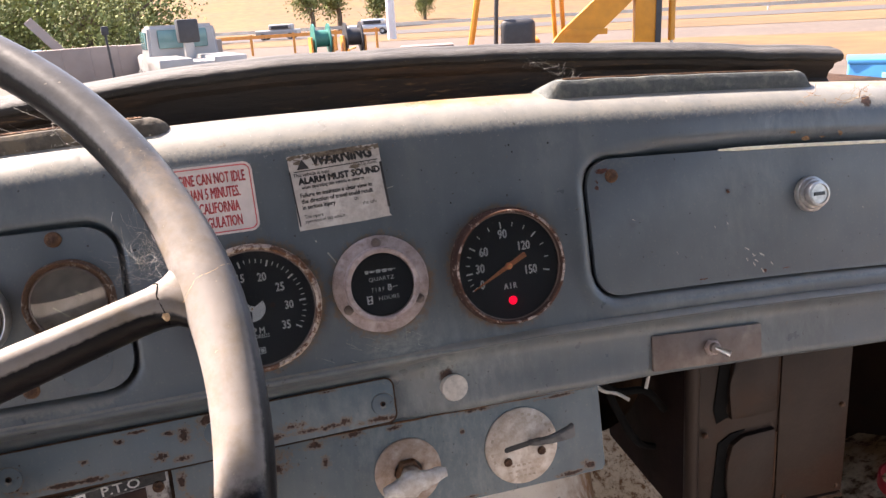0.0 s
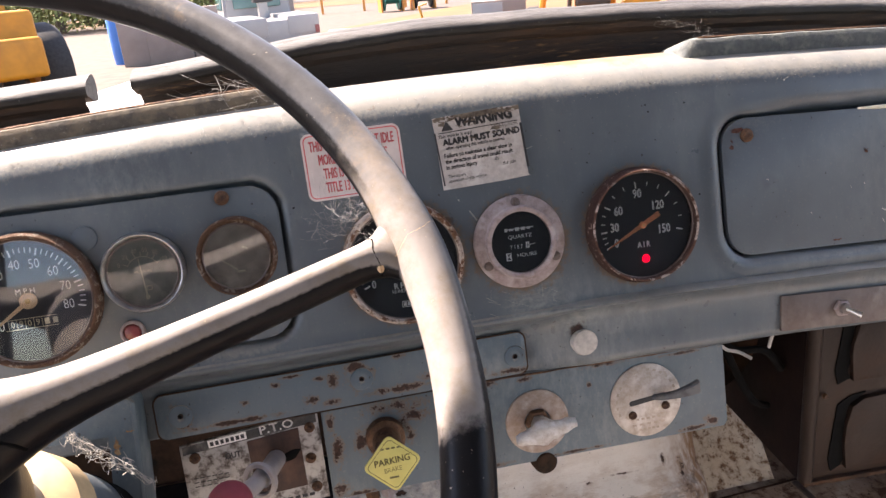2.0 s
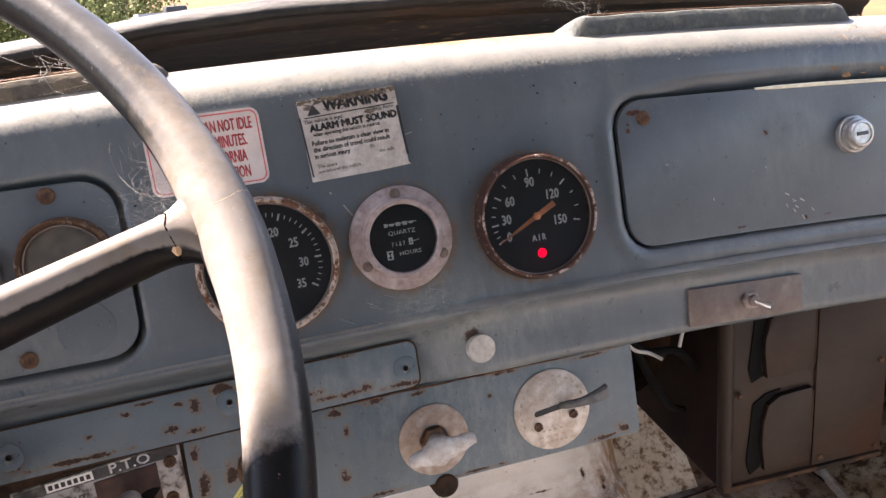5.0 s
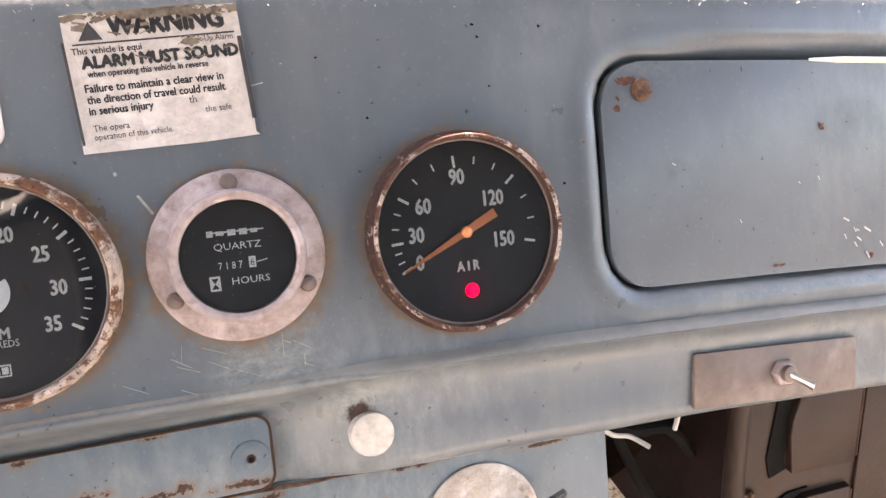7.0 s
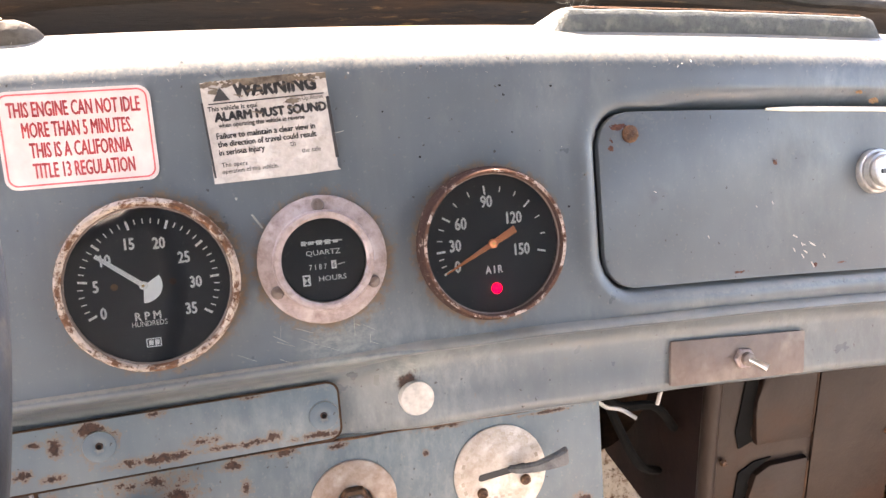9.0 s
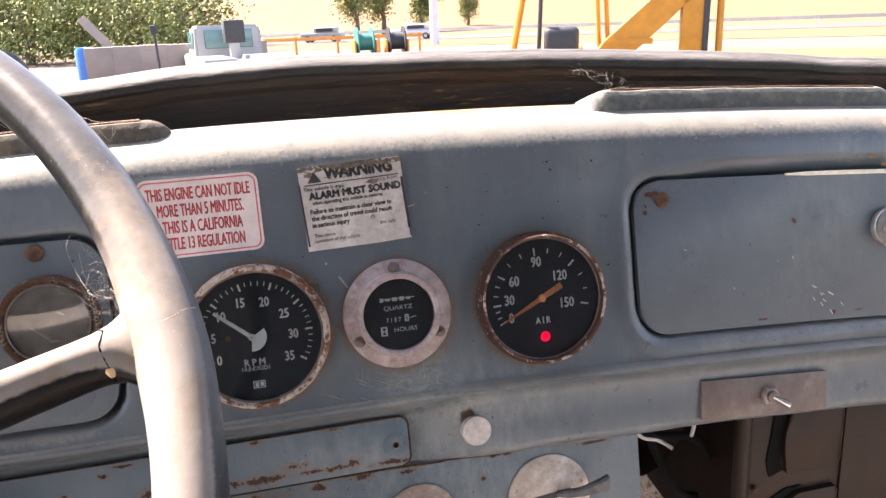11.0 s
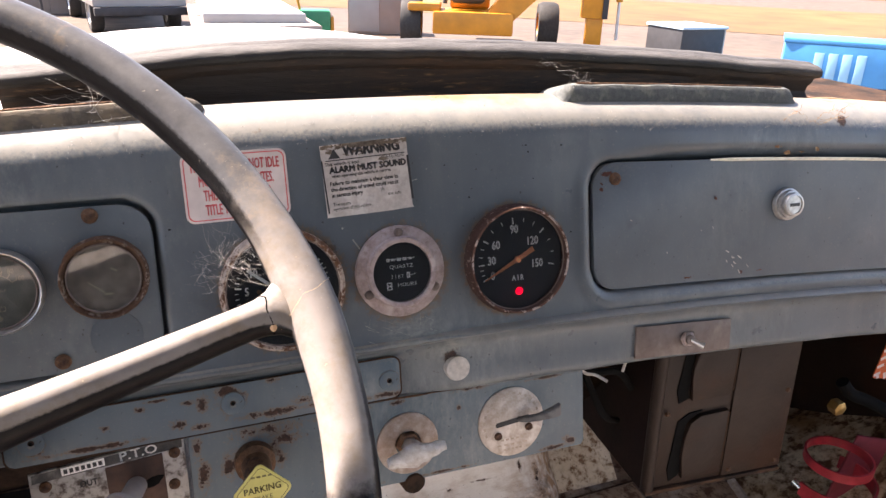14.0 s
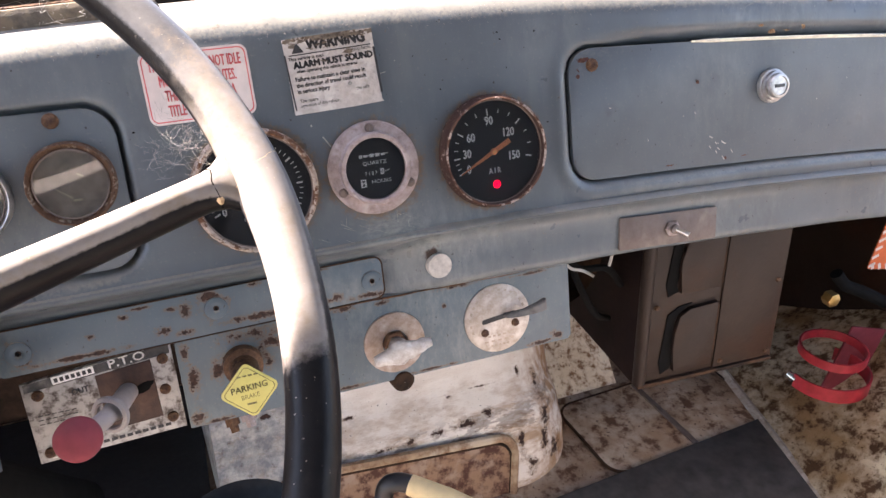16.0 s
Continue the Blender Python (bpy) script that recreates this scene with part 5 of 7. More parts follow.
outp = [(-0.384, -0.1255), (-0.383, -0.1920), (-0.2745, -0.1890), (-0.275, -0.1155)]
part("face_plate", plate(bm_new(), outp, 0.0330, 0.0355, 0.0006), rusty("worn_printed_aluminium", (0.44, 0.42, 0.40), (0.085, 0.066, 0.055), (0.50, 0.48, 0.46), 130, 0.6, 0.1, 0.46, 0.62), pto)
tilt = 4.6
bm = bm_new()
bm.faces.new([bm.verts.new((x, 0.0327, z)) for x, z in ((-0.382, -0.1262), (-0.382, -0.1330), (-0.2765, -0.1245), (-0.2765, -0.1165))])
part("black_band", bm, rusty("worn_black_print", (0.03, 0.03, 0.032), (0.07, 0.065, 0.06), (0.16, 0.15, 0.14), 120, 0.6), pto)
bm = bm_new()
write(bm, "P.T.O", -0.308, -0.1228, 0.0098, 0.0324, 1.2, tilt, bold=0.0002)
bar(bm, -0.347, -0.1262, 0.030, 0.0062, 0.0324, tilt)
write(bm, "CAU", -0.368, -0.1875, 0.0055, 0.0324, 1.2, 1)
tagged(part("white_lettering", bm, MARK, pto), kind="stuff")
bm = bm_new()
for i in range(7):
    bar(bm, -0.359 + 0.004 * i, -0.1272 + 0.0003 * i, 0.0026, 0.0034, 0.0321, tilt)
write(bm, "OUT", -0.3445, -0.1395, 0.0068, 0.0324, 0.85, 3, bold=0.0002)
for i in range(3):
    for j in range(6):
        bar(bm, -0.375 + 0.0047 * j, -0.153 - 0.0035 * i, 0.0036, 0.0008, 0.0324, 3)
for j in range(12):
    bar(bm, -0.352 + 0.0058 * j, -0.1858 + 0.0002 * j, 0.0042, 0.0026, 0.0324, 2)
tagged(part("black_lettering", bm, BLACK_INK, pto), kind="stuff")
bm = plate(bm_new(), [(-0.3325, -0.1305), (-0.331, -0.1775), (-0.2905, -0.1755), (-0.2915, -0.1265)], 0.0322, 0.0345, 0.0005)
part("slot_plate", bm, rusty("dark_rust_plate", (0.040, 0.018, 0.013), (0.085, 0.040, 0.026), (0.028, 0.014, 0.011), 60, 0.6), pto, "brown rusted slot plate")
bm = plate(bm_new(), [(-0.300 + 0.0055 * math.cos(a) * (1.4 + 0.3 * math.sin(3 * a)), -0.148 + 0.004 * math.sin(a) + 0.4 * 0.0055 * math.cos(a)) for a in [0.52 * i for i in range(12)]], 0.0317, 0.0330)
part("slot_hole", bm, MATT_BLACK, pto)
for x, z in ((-0.3735, -0.1365), (-0.2825, -0.128), (-0.2835, -0.178), (-0.2850, -0.1535), (-0.3745, -0.184)):
    screw(pto, x, 0.0328, z, 0.0042)

lever = thing("power_take_off_lever", "grey lever shaft with a faded red ball knob", "lever", at(-0.340, -0.040, -0.147))
part("shaft", tube(bm_new(), smooth_path([(0.027, 0.086, -0.006), (0.020, 0.045, -0.003), (0.010, 0.018, -0.001), (0.002, 0.004, 0)]), [0.0078] * 8 + [0.0065] * 11, 18), GREY_PLASTIC, lever)
bm = bm_new()
m = Matrix.Translation((0.0180, 0.036, -0.0022)) @ Matrix.Rotation(radians(-28), 4, "Z")
lathe(bm, [(0.0100, 0.002), (0.0135, 0.002), (0.0145, 0.0), (0.0140, -0.0028), (0.0115, -0.0032), (0.0102, -0.002)], 32, m=m)
part("collar", bm, GREY_PLASTIC, lever)
bm = bm_new()
bmesh.ops.create_uvsphere(bm, u_segments=32, v_segments=20, radius=0.0158)
for v in bm.verts:
    v.co.y *= 0.92
    v.co *= 1 + 0.012 * noise.noise(v.co * 90)
part("knob", bm, RED_KNOB, lever, "faded red ball knob")

park = thing("parking_brake_knob", "parking brake knob behind a yellow diamond label", "control knob", at(-0.2232, -0.017, -0.1502))
part("stem", lathe(bm_new(), [(0.0165, 0.060), (0.0160, 0.050), (0.012, 0.046), (0.0105, 0.014), (0.0150, 0.006), (0.0155, 0.002), (0.0145, 0.0008), (0.0001, 0.0008)], 32), SCREW, park, "rusted stem and knob")
dia = [(x * math.cos(radians(47)) - z * math.sin(radians(47)), x * math.sin(radians(47)) + z * math.cos(radians(47))) for x, z in rounded(0.0322, 0.0322, 0.004)]
part("label_plate", plate(bm_new(), dia, -0.0012, 0.0008, 0.0003), YELLOW_LABEL, park, "yellow diamond label")
bm = bm_new()
a = [(x * 0.90, z * 0.90) for x, z in dia]
b = [(x * 0.87, z * 0.87) for x, z in dia]
va, vb = [bm.verts.new((x, -0.0014, z)) for x, z in a], [bm.verts.new((x, -0.0014, z)) for x, z in b]
for i in range(len(a)):
    j = (i + 1) % len(a)
    bm.faces.new((va[i], va[j], vb[j], vb[i]))
write(bm, "PARKING", 0, 0.0025, 0.0072, -0.0014, 0.92, 3, bold=0.00015)
write(bm, "BRAKE", 0, -0.0045, 0.0052, -0.0014, 0.9, 3)
for i in range(4):
    bar(bm, -0.0065 + 0.0042 * i, 0.0125, 0.003, 0.0014, -0.0014)
bar(bm, 0, -0.0105, 0.007, 0.0016, -0.0014)
part("lettering", bm, plain("olive_ink", (0.17, 0.15, 0.06), 0.6, 0, 0.2, 120, 0), park)

# control panel and fittings: set back, scaled about a mean camera point to fit its view
EYE = Vector((-0.22, -0.53, 0.075))
BACK = DASH @ Matrix.Translation(EYE) @ Matrix.Scale(1.017, 4) @ Matrix.Translation(-EYE) @ DASH.inverted()
for ob in (panel, wiper, fan, pto):
    ob.matrix_world = BACK @ ob.matrix_world
bolts = thing("bracket_bolts", "two rusty bolts hanging under the control panel", "bolts", at(-0.236, 0.052, -0.203))
for x, r in ((-0.004, 0.0062), (0.010, 0.0072)):
    ob = part("bolt", lathe(bm_new(), [(0.0001, -0.010), (r * 0.6, -0.010), (r * 0.62, -0.004), (r, -0.004), (r, 0.003), (r * 0.55, 0.003), (r * 0.5, 0.012)], 6), POT_METAL if x > 0 else SCREW, bolts)
    ob.matrix_local = pose(x, 0, 0.1 * x, 70, 0, 20)

# ---- steering wheel ----
from mathutils.bvhtree import BVHTree

WC, WR, WT, WN = Vector((-0.464, -0.245, -0.020)), 0.2610, 0.575, -0.065
nrm = Vector((WN, -math.cos(WT), math.sin(WT))).normalized()
wx = Vector((1, 0, 0)) - nrm * nrm.x
wx.normalize()
wy = nrm.cross(wx)
WHEEL_POSE = DASH @ Matrix.Translation(WC) @ Matrix((wx, wy, nrm)).transposed().to_4x4()
wheel = thing("steering_wheel", "large black steering wheel, sun-bleached, dusty and cracked, with painted sun and shade", "steering wheel", WHEEL_POSE)
bm = bm_new()
rings = []
N = 160
for i in range(N):
    a = 2 * math.pi * i / N
    d = min(abs((math.degrees(a) - s + 180) % 360 - 180) for s in (JOIN, JOIN + 152, JOIN + 256))
    fat = 1 + 0.12 * math.exp(-(d / 6.0) ** 2)
    rings.append([bm.verts.new(((WR + 0.0110 * fat * math.cos(b)) * math.cos(a), (WR + 0.0110 * fat * math.cos(b)) * math.sin(a), 0.0122 * math.sin(b))) for b in [2 * math.pi * k / 20 for k in range(20)]])
for i in range(N):
    p, q = rings[i], rings[(i + 1) % N]
    for k in range(20):
        bm.faces.new((p[k], q[k], q[(k + 1) % 20], p[(k + 1) % 20]))
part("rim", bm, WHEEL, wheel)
HUB = -0.035
for s in (JOIN, JOIN + 152, JOIN + 256):
    bm = bm_new()
    rings = []
    for i in range(41):
        u = i / 40
        r = 0.035 + (WR + 0.001 - 0.035) * u
        end = math.exp(-((1 - u) / 0.07) ** 2)
        h = -0.0212 + 0.0234 * u ** 1.43 - 0.0035 * end
        wdt = 0.0074 + 0.0070 * (1 - u) ** 2 + 0.0150 * math.exp(-((u - 0.02) / 0.16) ** 2)
        deep = 1.59 - 0.75 * math.exp(-((u - 0.02) / 0.16) ** 2) - 0.6 * end
        flare = 0.017 * math.exp(-((1 - u) / 0.055) ** 2)
        rings.append([bm.verts.new((r, (wdt + flare) * math.cos(b) + 0.0011, h + wdt * deep * math.sin(b))) for b in [2 * math.pi * k / 20 for k in range(20)]])
    for a, b in zip(rings, rings[1:]):
        for k in range(20):
            bm.faces.new((a[k], a[(k + 1) % 20], b[(k + 1) % 20], b[k]))
    bm.faces.new(rings[0][::-1])
    bm.faces.new(rings[-1])
    bmesh.ops.rotate(bm, cent=(0, 0, 0), matrix=Matrix.Rotation(radians(s), 3, "Z"), verts=bm.verts)
    bmesh.ops.recalc_face_normals(bm, faces=bm.faces)
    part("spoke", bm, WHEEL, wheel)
bm = lathe(bm_new(), [(0.0001, 0.022), (0.026, 0.021), (0.040, 0.014), (0.055, -0.002), (0.058, -0.02), (0.050, -0.045), (0.042, -0.075)], 48, m=Matrix.Translation((0, 0, HUB)) @ Matrix.Rotation(radians(90), 4, "X"))
bmesh.ops.recalc_face_normals(bm, faces=bm.faces)
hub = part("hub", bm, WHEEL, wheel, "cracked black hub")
tris, pts = [], []
for ob in wheel.children:
    k = len(pts)
    pts += [v.co.copy() for v in ob.data.vertices]
    tris += [tuple(k + v for v in p.vertices) for p in ob.data.polygons]
skin = BVHTree.FromPolygons(pts, tris)


def crack(path, w, mat=MATT_BLACK, name="crack"):
    """A dark split drawn over the face of the wheel, path in its own plane."""
    fine = []
    for a, b in zip(path, path[1:]):
        for i in range(6):
            u = i / 6
            x, y = a[0] + (b[0] - a[0]) * u, a[1] + (b[1] - a[1]) * u
            k = 0.0006 * noise.noise((x * 160, y * 160, 4))
            hit = skin.ray_cast(Vector((x + k, y - k, 0.2)), Vector((0, 0, -1)))[0]
            if hit:
                fine.append(hit - Vector((0, 0, 0.5 * w)))
    return part(name, tube(bm_new(), fine, [w * (0.6 + 0.5 * abs(math.sin(i * 1.3))) for i in range(len(fine))], 5), mat, wheel)


def turn_to(s, r, off):
    """From spoke s: r along it, off across it."""
    a = radians(s)
    return (r * math.cos(a) - off * math.sin(a), r * math.sin(a) + off * math.cos(a))


crack([turn_to(JOIN, WR - 0.016, -0.008), turn_to(JOIN, WR - 0.009, -0.004), turn_to(JOIN, WR - 0.003, 0.000), turn_to(JOIN, WR + 0.005, 0.0015), turn_to(JOIN, WR + 0.0125, 0.006)], 0.00013, TAN)
crack([turn_to(JOIN, WR - 0.022, -0.0115), turn_to(JOIN, WR - 0.0185, -0.007), turn_to(JOIN, WR - 0.019, 0.0), turn_to(JOIN, WR - 0.0175, 0.006), turn_to(JOIN, WR - 0.021, 0.0115)], 0.00045)
crack([turn_to(JOIN, WR - 0.0195, -0.0095), turn_to(JOIN, WR - 0.0185, -0.0045)], 0.0016, TAN, "bare_patch")
for path in (((0.057, 0.033), (0.057, 0.022), (0.058, 0.011), (0.051, 0.0115), (0.038, 0.016)), ((0.058, 0.011), (0.0645, 0.005), (0.0693, 0.0014), (0.078, 0.0045), (0.084, 0.003)), ((0.0693, 0.0014), (0.068, -0.010), (0.063, -0.022)), ((0.057, 0.024), (0.066, 0.022), (0.072, 0.027))):
    crack(path, 0.0010)
col = thing("steering_column", "painted steering column running down under the dash", "steering column", WHEEL_POSE)
part("column_tube", tube(bm_new(), [(0, 0, HUB - 0.06), (0, 0, HUB - 0.118), (0, 0, HUB - 0.128), (0, 0, HUB - 0.205)], [0.030, 0.030, 0.044, 0.044], 32), PAINT_FLAT, col)
part("lower_boot", tube(bm_new(), [(0, 0, HUB - 0.20), (0, 0, HUB - 0.215), (0, 0, HUB - 0.23), (0, 0, HUB - 0.245), (0, 0, HUB - 0.62)], [0.045, 0.040, 0.044, 0.032, 0.026], 28), MATT_BLACK, col, "black rubber boot")
part("collar", tube(bm_new(), [(0, 0, HUB - 0.116), (0, 0, HUB - 0.120), (0, 0, HUB - 0.142), (0, 0, HUB - 0.146)], [0.040, 0.0465, 0.0475, 0.0445], 32), plain("tan_column_collar", (0.50, 0.36, 0.20), 0.55, 0, 0.2, 60), col, "tan column collar")

bracket = plate(bm_new(), [(-0.62, -0.0735), (-0.4075, -0.0735), (-0.4055, -0.0765), (-0.4075, -0.110), (-0.415, -0.23), (-0.440, -0.23), (-0.4245, -0.0985), (-0.62, -0.0985)], 0.010, 0.045, 0.002)
bracket = single("column_bracket", bracket, PAINT_RUSTED, "blue-grey steel bracket beside the steering column, rust on its edges", "bracket", DASH)
part("rolled_edge", tube(bm_new(), [(-0.62, 0.0115, -0.0742), (-0.4095, 0.0115, -0.0742), (-0.4066, 0.0115, -0.0775), (-0.4082, 0.0115, -0.110), (-0.4155, 0.0115, -0.229)], 0.0022, 8), PAINT_RUSTED, bracket, "rolled front edge")
bm = bm_new()
for i, (x, z, rx, rz, n) in enumerate(((-0.4225, -0.110, 0.003, 0.010, 14), (-0.412, -0.0985, 0.006, 0.001, 8), (-0.425, -0.0742, 0.006, 0.0008, 8))):
    blotches(bm, x, z, rx, rz, n, 0.0096, 500 + i)
single("rust_bloom", bm, RUST_STAIN, "tan rust on the column bracket", "rust", DASH, kind="stuff")

# ---- cab shell (cab frame: level, same origin) ----
FLOOR = -0.60
TRIM_WHITE = plain("white_body_paint", (0.6, 0.59, 0.57), 0.5, 0, 0.1, 5, 0)


def slab(name, x0, x1, y0, y1, z0, z1, mat, label, category):
    return single(name, box(bm_new(), x0, x1, y0, y1, z0, z1), mat, label, category, CAB, kind="structure", smooth=False)


slab("floor", -1.0, 0.80, -1.25, 0.75, FLOOR - 0.04, FLOOR, FLOOR_RUST, "rusted and stained steel cab floor", "floor")
# Unseen roof added to block light; its front edge shades the wheel rim.
slab("ceiling", -1.02, 0.82, -1.27, -0.001, 0.58, 0.62, UNSEEN_ROOF, "unseen dark cab roof, front edge set to shade the wheel", "ceiling")
# Unseen slab added to block sun falling in behind the dash.
slab("wall_cowl", -1.0, 0.80, 0.125, 0.66, 0.035, 0.055, DARK_STEEL, "unseen steel cowl added to keep sun out behind the dash", "wall")
slab("wall_firewall", -1.0, 0.80, 0.62, 0.66, FLOOR, 0.035, DARK_STEEL, "dark steel firewall under the dash", "wall")


def wall_with_window(name, label, along, at_, a0, a1, w0, w1, z0, z1, mat=UNSEEN_TRIM):
    """A cab wall with an opening; along: 'x' or 'y'."""
    bm = bm_new()
    t = 0.03
    for p0, p1, q0, q1 in ((a0, a1, FLOOR, z0), (a0, a1, z1, 0.58), (a0, w0, z0, z1), (w1, a1, z0, z1)):
        if along == "x":
            box(bm, p0, p1, at_ - t, at_, q0, q1)
        else:
            box(bm, at_ - t, at_, p0, p1, q0, q1)
    return single(name, bm, mat, label, "wall", CAB, kind="structure", smooth=False)


# Unseen block behind the camera, added to bounce light onto the lower dash.
slab("floor_seat_base", -0.97, 0.77, -1.24, -0.43, FLOOR, -0.24, UNSEEN_TRIM, "unseen bench block added to bounce light to the dash", "bench")
# Unseen sides with openings added to light the lower dash.
wall_with_window("wall_driver", "unseen driver's side of the cab, opened to let light in", "y", -1.0, -1.25, 0.10, -1.15, 0.08, FLOOR + 0.02, 0.55)
wall_with_window("wall_passenger", "unseen passenger side of the cab, opened to let light in", "y", 0.83, -1.25, 0.10, -1.15, 0.06, FLOOR + 0.02, 0.55)
# Corner opening added so the speedometer glass reflects the sky.
wall_with_window("wall_back", "unseen dark back wall, corner opening added for the speedometer's reflection", "x", -1.25, -1.0, 0.80, -0.99, -0.79, -0.12, 0.55, DARK_TRIM)
slab("wall_kick_driver", -1.03, -1.0, 0.10, 0.66, FLOOR, 0.03, DARK_STEEL, "dark kick panel beside the pedals", "wall")
slab("wall_kick_passenger", 0.80, 0.83, 0.10, 0.66, FLOOR, 0.03, BROWN_STEEL, "dark kick panel on the passenger side", "wall")

# engine cover hump
hump = thing("engine_cover", "dirty white engine cover hump with rusted seams", "engine cover", CAB)
bm = bm_new()
prof = [(0.60, -0.10), (0.42, -0.12), (0.335, -0.17), (0.29, -0.30), (0.252, -0.43), (0.240, -0.452), (0.212, -0.472), (0.203, -0.49), (0.19, -0.55), (0.178, FLOOR - 0.01)]
rings = []
for i in range(41):
    u = i / 40
    x = -0.27 + 0.52 * u
    e = max(0.0, (x - 0.14) / 0.11)
    f = 1 - math.sqrt(max(0.0, 1 - min(1, e) ** 2))
    dip = 0.05 * (x + 0.1)
    rings.append([bm.verts.new((x, min(0.62, y + 0.10 * f + 0.004 * noise.noise((x * 9, z * 9, 1))), (z - 0.05 * f - dip) if z > -0.5 else z)) for y, z in prof])
for a, b in zip(rings, rings[1:]):
    for j in range(len(prof) - 1):
        bm.faces.new((a[j], a[j + 1], b[j + 1], b[j]))
for ring, dx in ((rings[-1], 0.012), (rings[0], -0.03)):
    side = [bm.verts.new((v.co.x + dx, 0.62, v.co.z)) for v in ring]
    for j in range(len(prof) - 1):
        bm.faces.new((ring[j], ring[j + 1], side[j + 1], side[j]))
bmesh.ops.recalc_face_normals(bm, faces=bm.faces)
part("shell", bm, WHITE_RUST, hump)


lid = bm_new()
out = [(x + 0.0, z) for x, z in long_outline(-0.20, 0.128, -0.135, -0.002, 0.028)]
plate(lid, out, -0.004, 0.004, 0.002)
ob = part("access_cover", lid, rusty("rust_eaten_cover", (0.30, 0.185, 0.115), (0.080, 0.030, 0.018), (0.36, 0.26, 0.19), 62, 0.8, 0, 0.44, 0.58), hump, "rust-eaten access cover")
ob.matrix_local = pose(0, 0.197, -0.505, -12, 6)
bm = bm_new()
loop = [(x, -0.004, z) for x, z in out]
tube(bm, loop + loop[:1], 0.0024, 6, False)
ob = part("cover_seam", bm, DARK_STEEL, hump, "dark rusted seam")
ob.matrix_local = pose(0, 0.197, -0.505, -12, 6)

rim_bm = bm_new()
tube(rim_bm, [(x * 1.03 + 0.001, -0.004, z * 1.06 + 0.008) for x, z in out] + [(out[0][0] * 1.03 + 0.001, -0.004, out[0][1] * 1.06 + 0.008)], 0.0065, 8, False)
ob = part("rolled_rim", rim_bm, rusty("rust_stained_cream_rim", (0.46, 0.34, 0.22), (0.20, 0.10, 0.05), (0.55, 0.46, 0.34), 55, 0.7), hump, "rust-stained cream rolled rim")
ob.matrix_local = pose(0, 0.197, -0.505, -12, 6)

# floor access panel, mat and sill
fp = thing("floor_access_panel", "rust-speckled steel access panel with a black gasket", "floor panel", cab(0.425, 0.235, FLOOR, -90, 0, 3))
edge = long_outline(-0.155, 0.155, -0.085, 0.085, 0.03)
part("plate", plate(bm_new(), edge, -0.004, 0.0, 0.001), FLOOR_RUST, fp)
part("gasket", tube(bm_new(), [(x, -0.003, z) for x, z in edge + edge[:1]], 0.0026, 6, False), DARK_STEEL, fp, "dark perished gasket")
part("rib", box(bm_new(), -0.005, 0.005, -0.007, -0.003, -0.08, 0.08, 0.002), STEEL_PLATE, fp)
bm = plate(bm_new(), rounded(0.62, 0.36, 0.02), -0.008, 0.0, 0.002)
single("floor_mat", bm, MAT_RUBBER, "worn black rubber floor mat", "floor mat", cab(0.285, -0.038, FLOOR, -90, 0, 4))
# Black sheet laid in to stand for the shade of the driver's footwell.
bm = plate(bm_new(), rounded(0.70, 0.95, 0.02), -0.008, 0.0, 0.002)
single("floor_mat", bm, RUBBER, "black sheet added for the shade in the driver's footwell", "floor mat", cab(-0.64, 0.13, FLOOR, -90, 0, 0))
bm = tube(bm_new(), [(0.60, 0.34, FLOOR + 0.004), (0.555, 0.15, FLOOR + 0.004), (0.47, -0.2, FLOOR + 0.004)], 0.010, 8, flat=0.5)
single("sill_strip", bm, ALU, "worn metal strip along the edge of the floor", "trim", CAB, kind="structure")
bm = bm_new()
box(bm, 0.14, 0.40, -0.002, 0.002, 0.0, 0.42)
single("wall_toe_board", bm, TOE_CREAM, "cream toe board with brown rust spots", "toe board", cab(0, 0.335, FLOOR - 0.003, -42), kind="structure", smooth=False)
# stained side panel
bm = bm_new()
rows = []
for i in range(25):
    u = i / 24
    rows.append([bm.verts.new((0.61 - 0.16 * u + 0.24 * v + 0.006 * noise.noise((u * 5, v * 5, 0)), 0.38 - 0.60 * u, FLOOR + (0.05 + 0.29 * u) * v)) for v in [k / 10 for k in range(11)]])
for a, b in zip(rows, rows[1:]):
    for j in range(10):
        bm.faces.new((a[j], a[j + 1], b[j + 1], b[j]))
bmesh.ops.solidify(bm, geom=bm.faces[:], thickness=0.004)
single("wall_side_panel", bm, SIDE_RUST, "cream steel side panel stained with brown rust", "side panel", CAB, kind="structure")

# ---- heater box ----
hx = thing("heater_box", "brown rust-tinted steel heater box under the dash", "heater", at(0.2045, 0.12, -0.3142, 12, 0, -4.6))
bm = box(bm_new(), 0.0, 0.188, 0.0, 0.19, 0.0, 0.215, 0.005)
# Left-facing sides get the brown with shade put into it.
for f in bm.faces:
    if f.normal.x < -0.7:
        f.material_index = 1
part("case", bm, [BROWN_STEEL, SHADED_STEEL], hx)
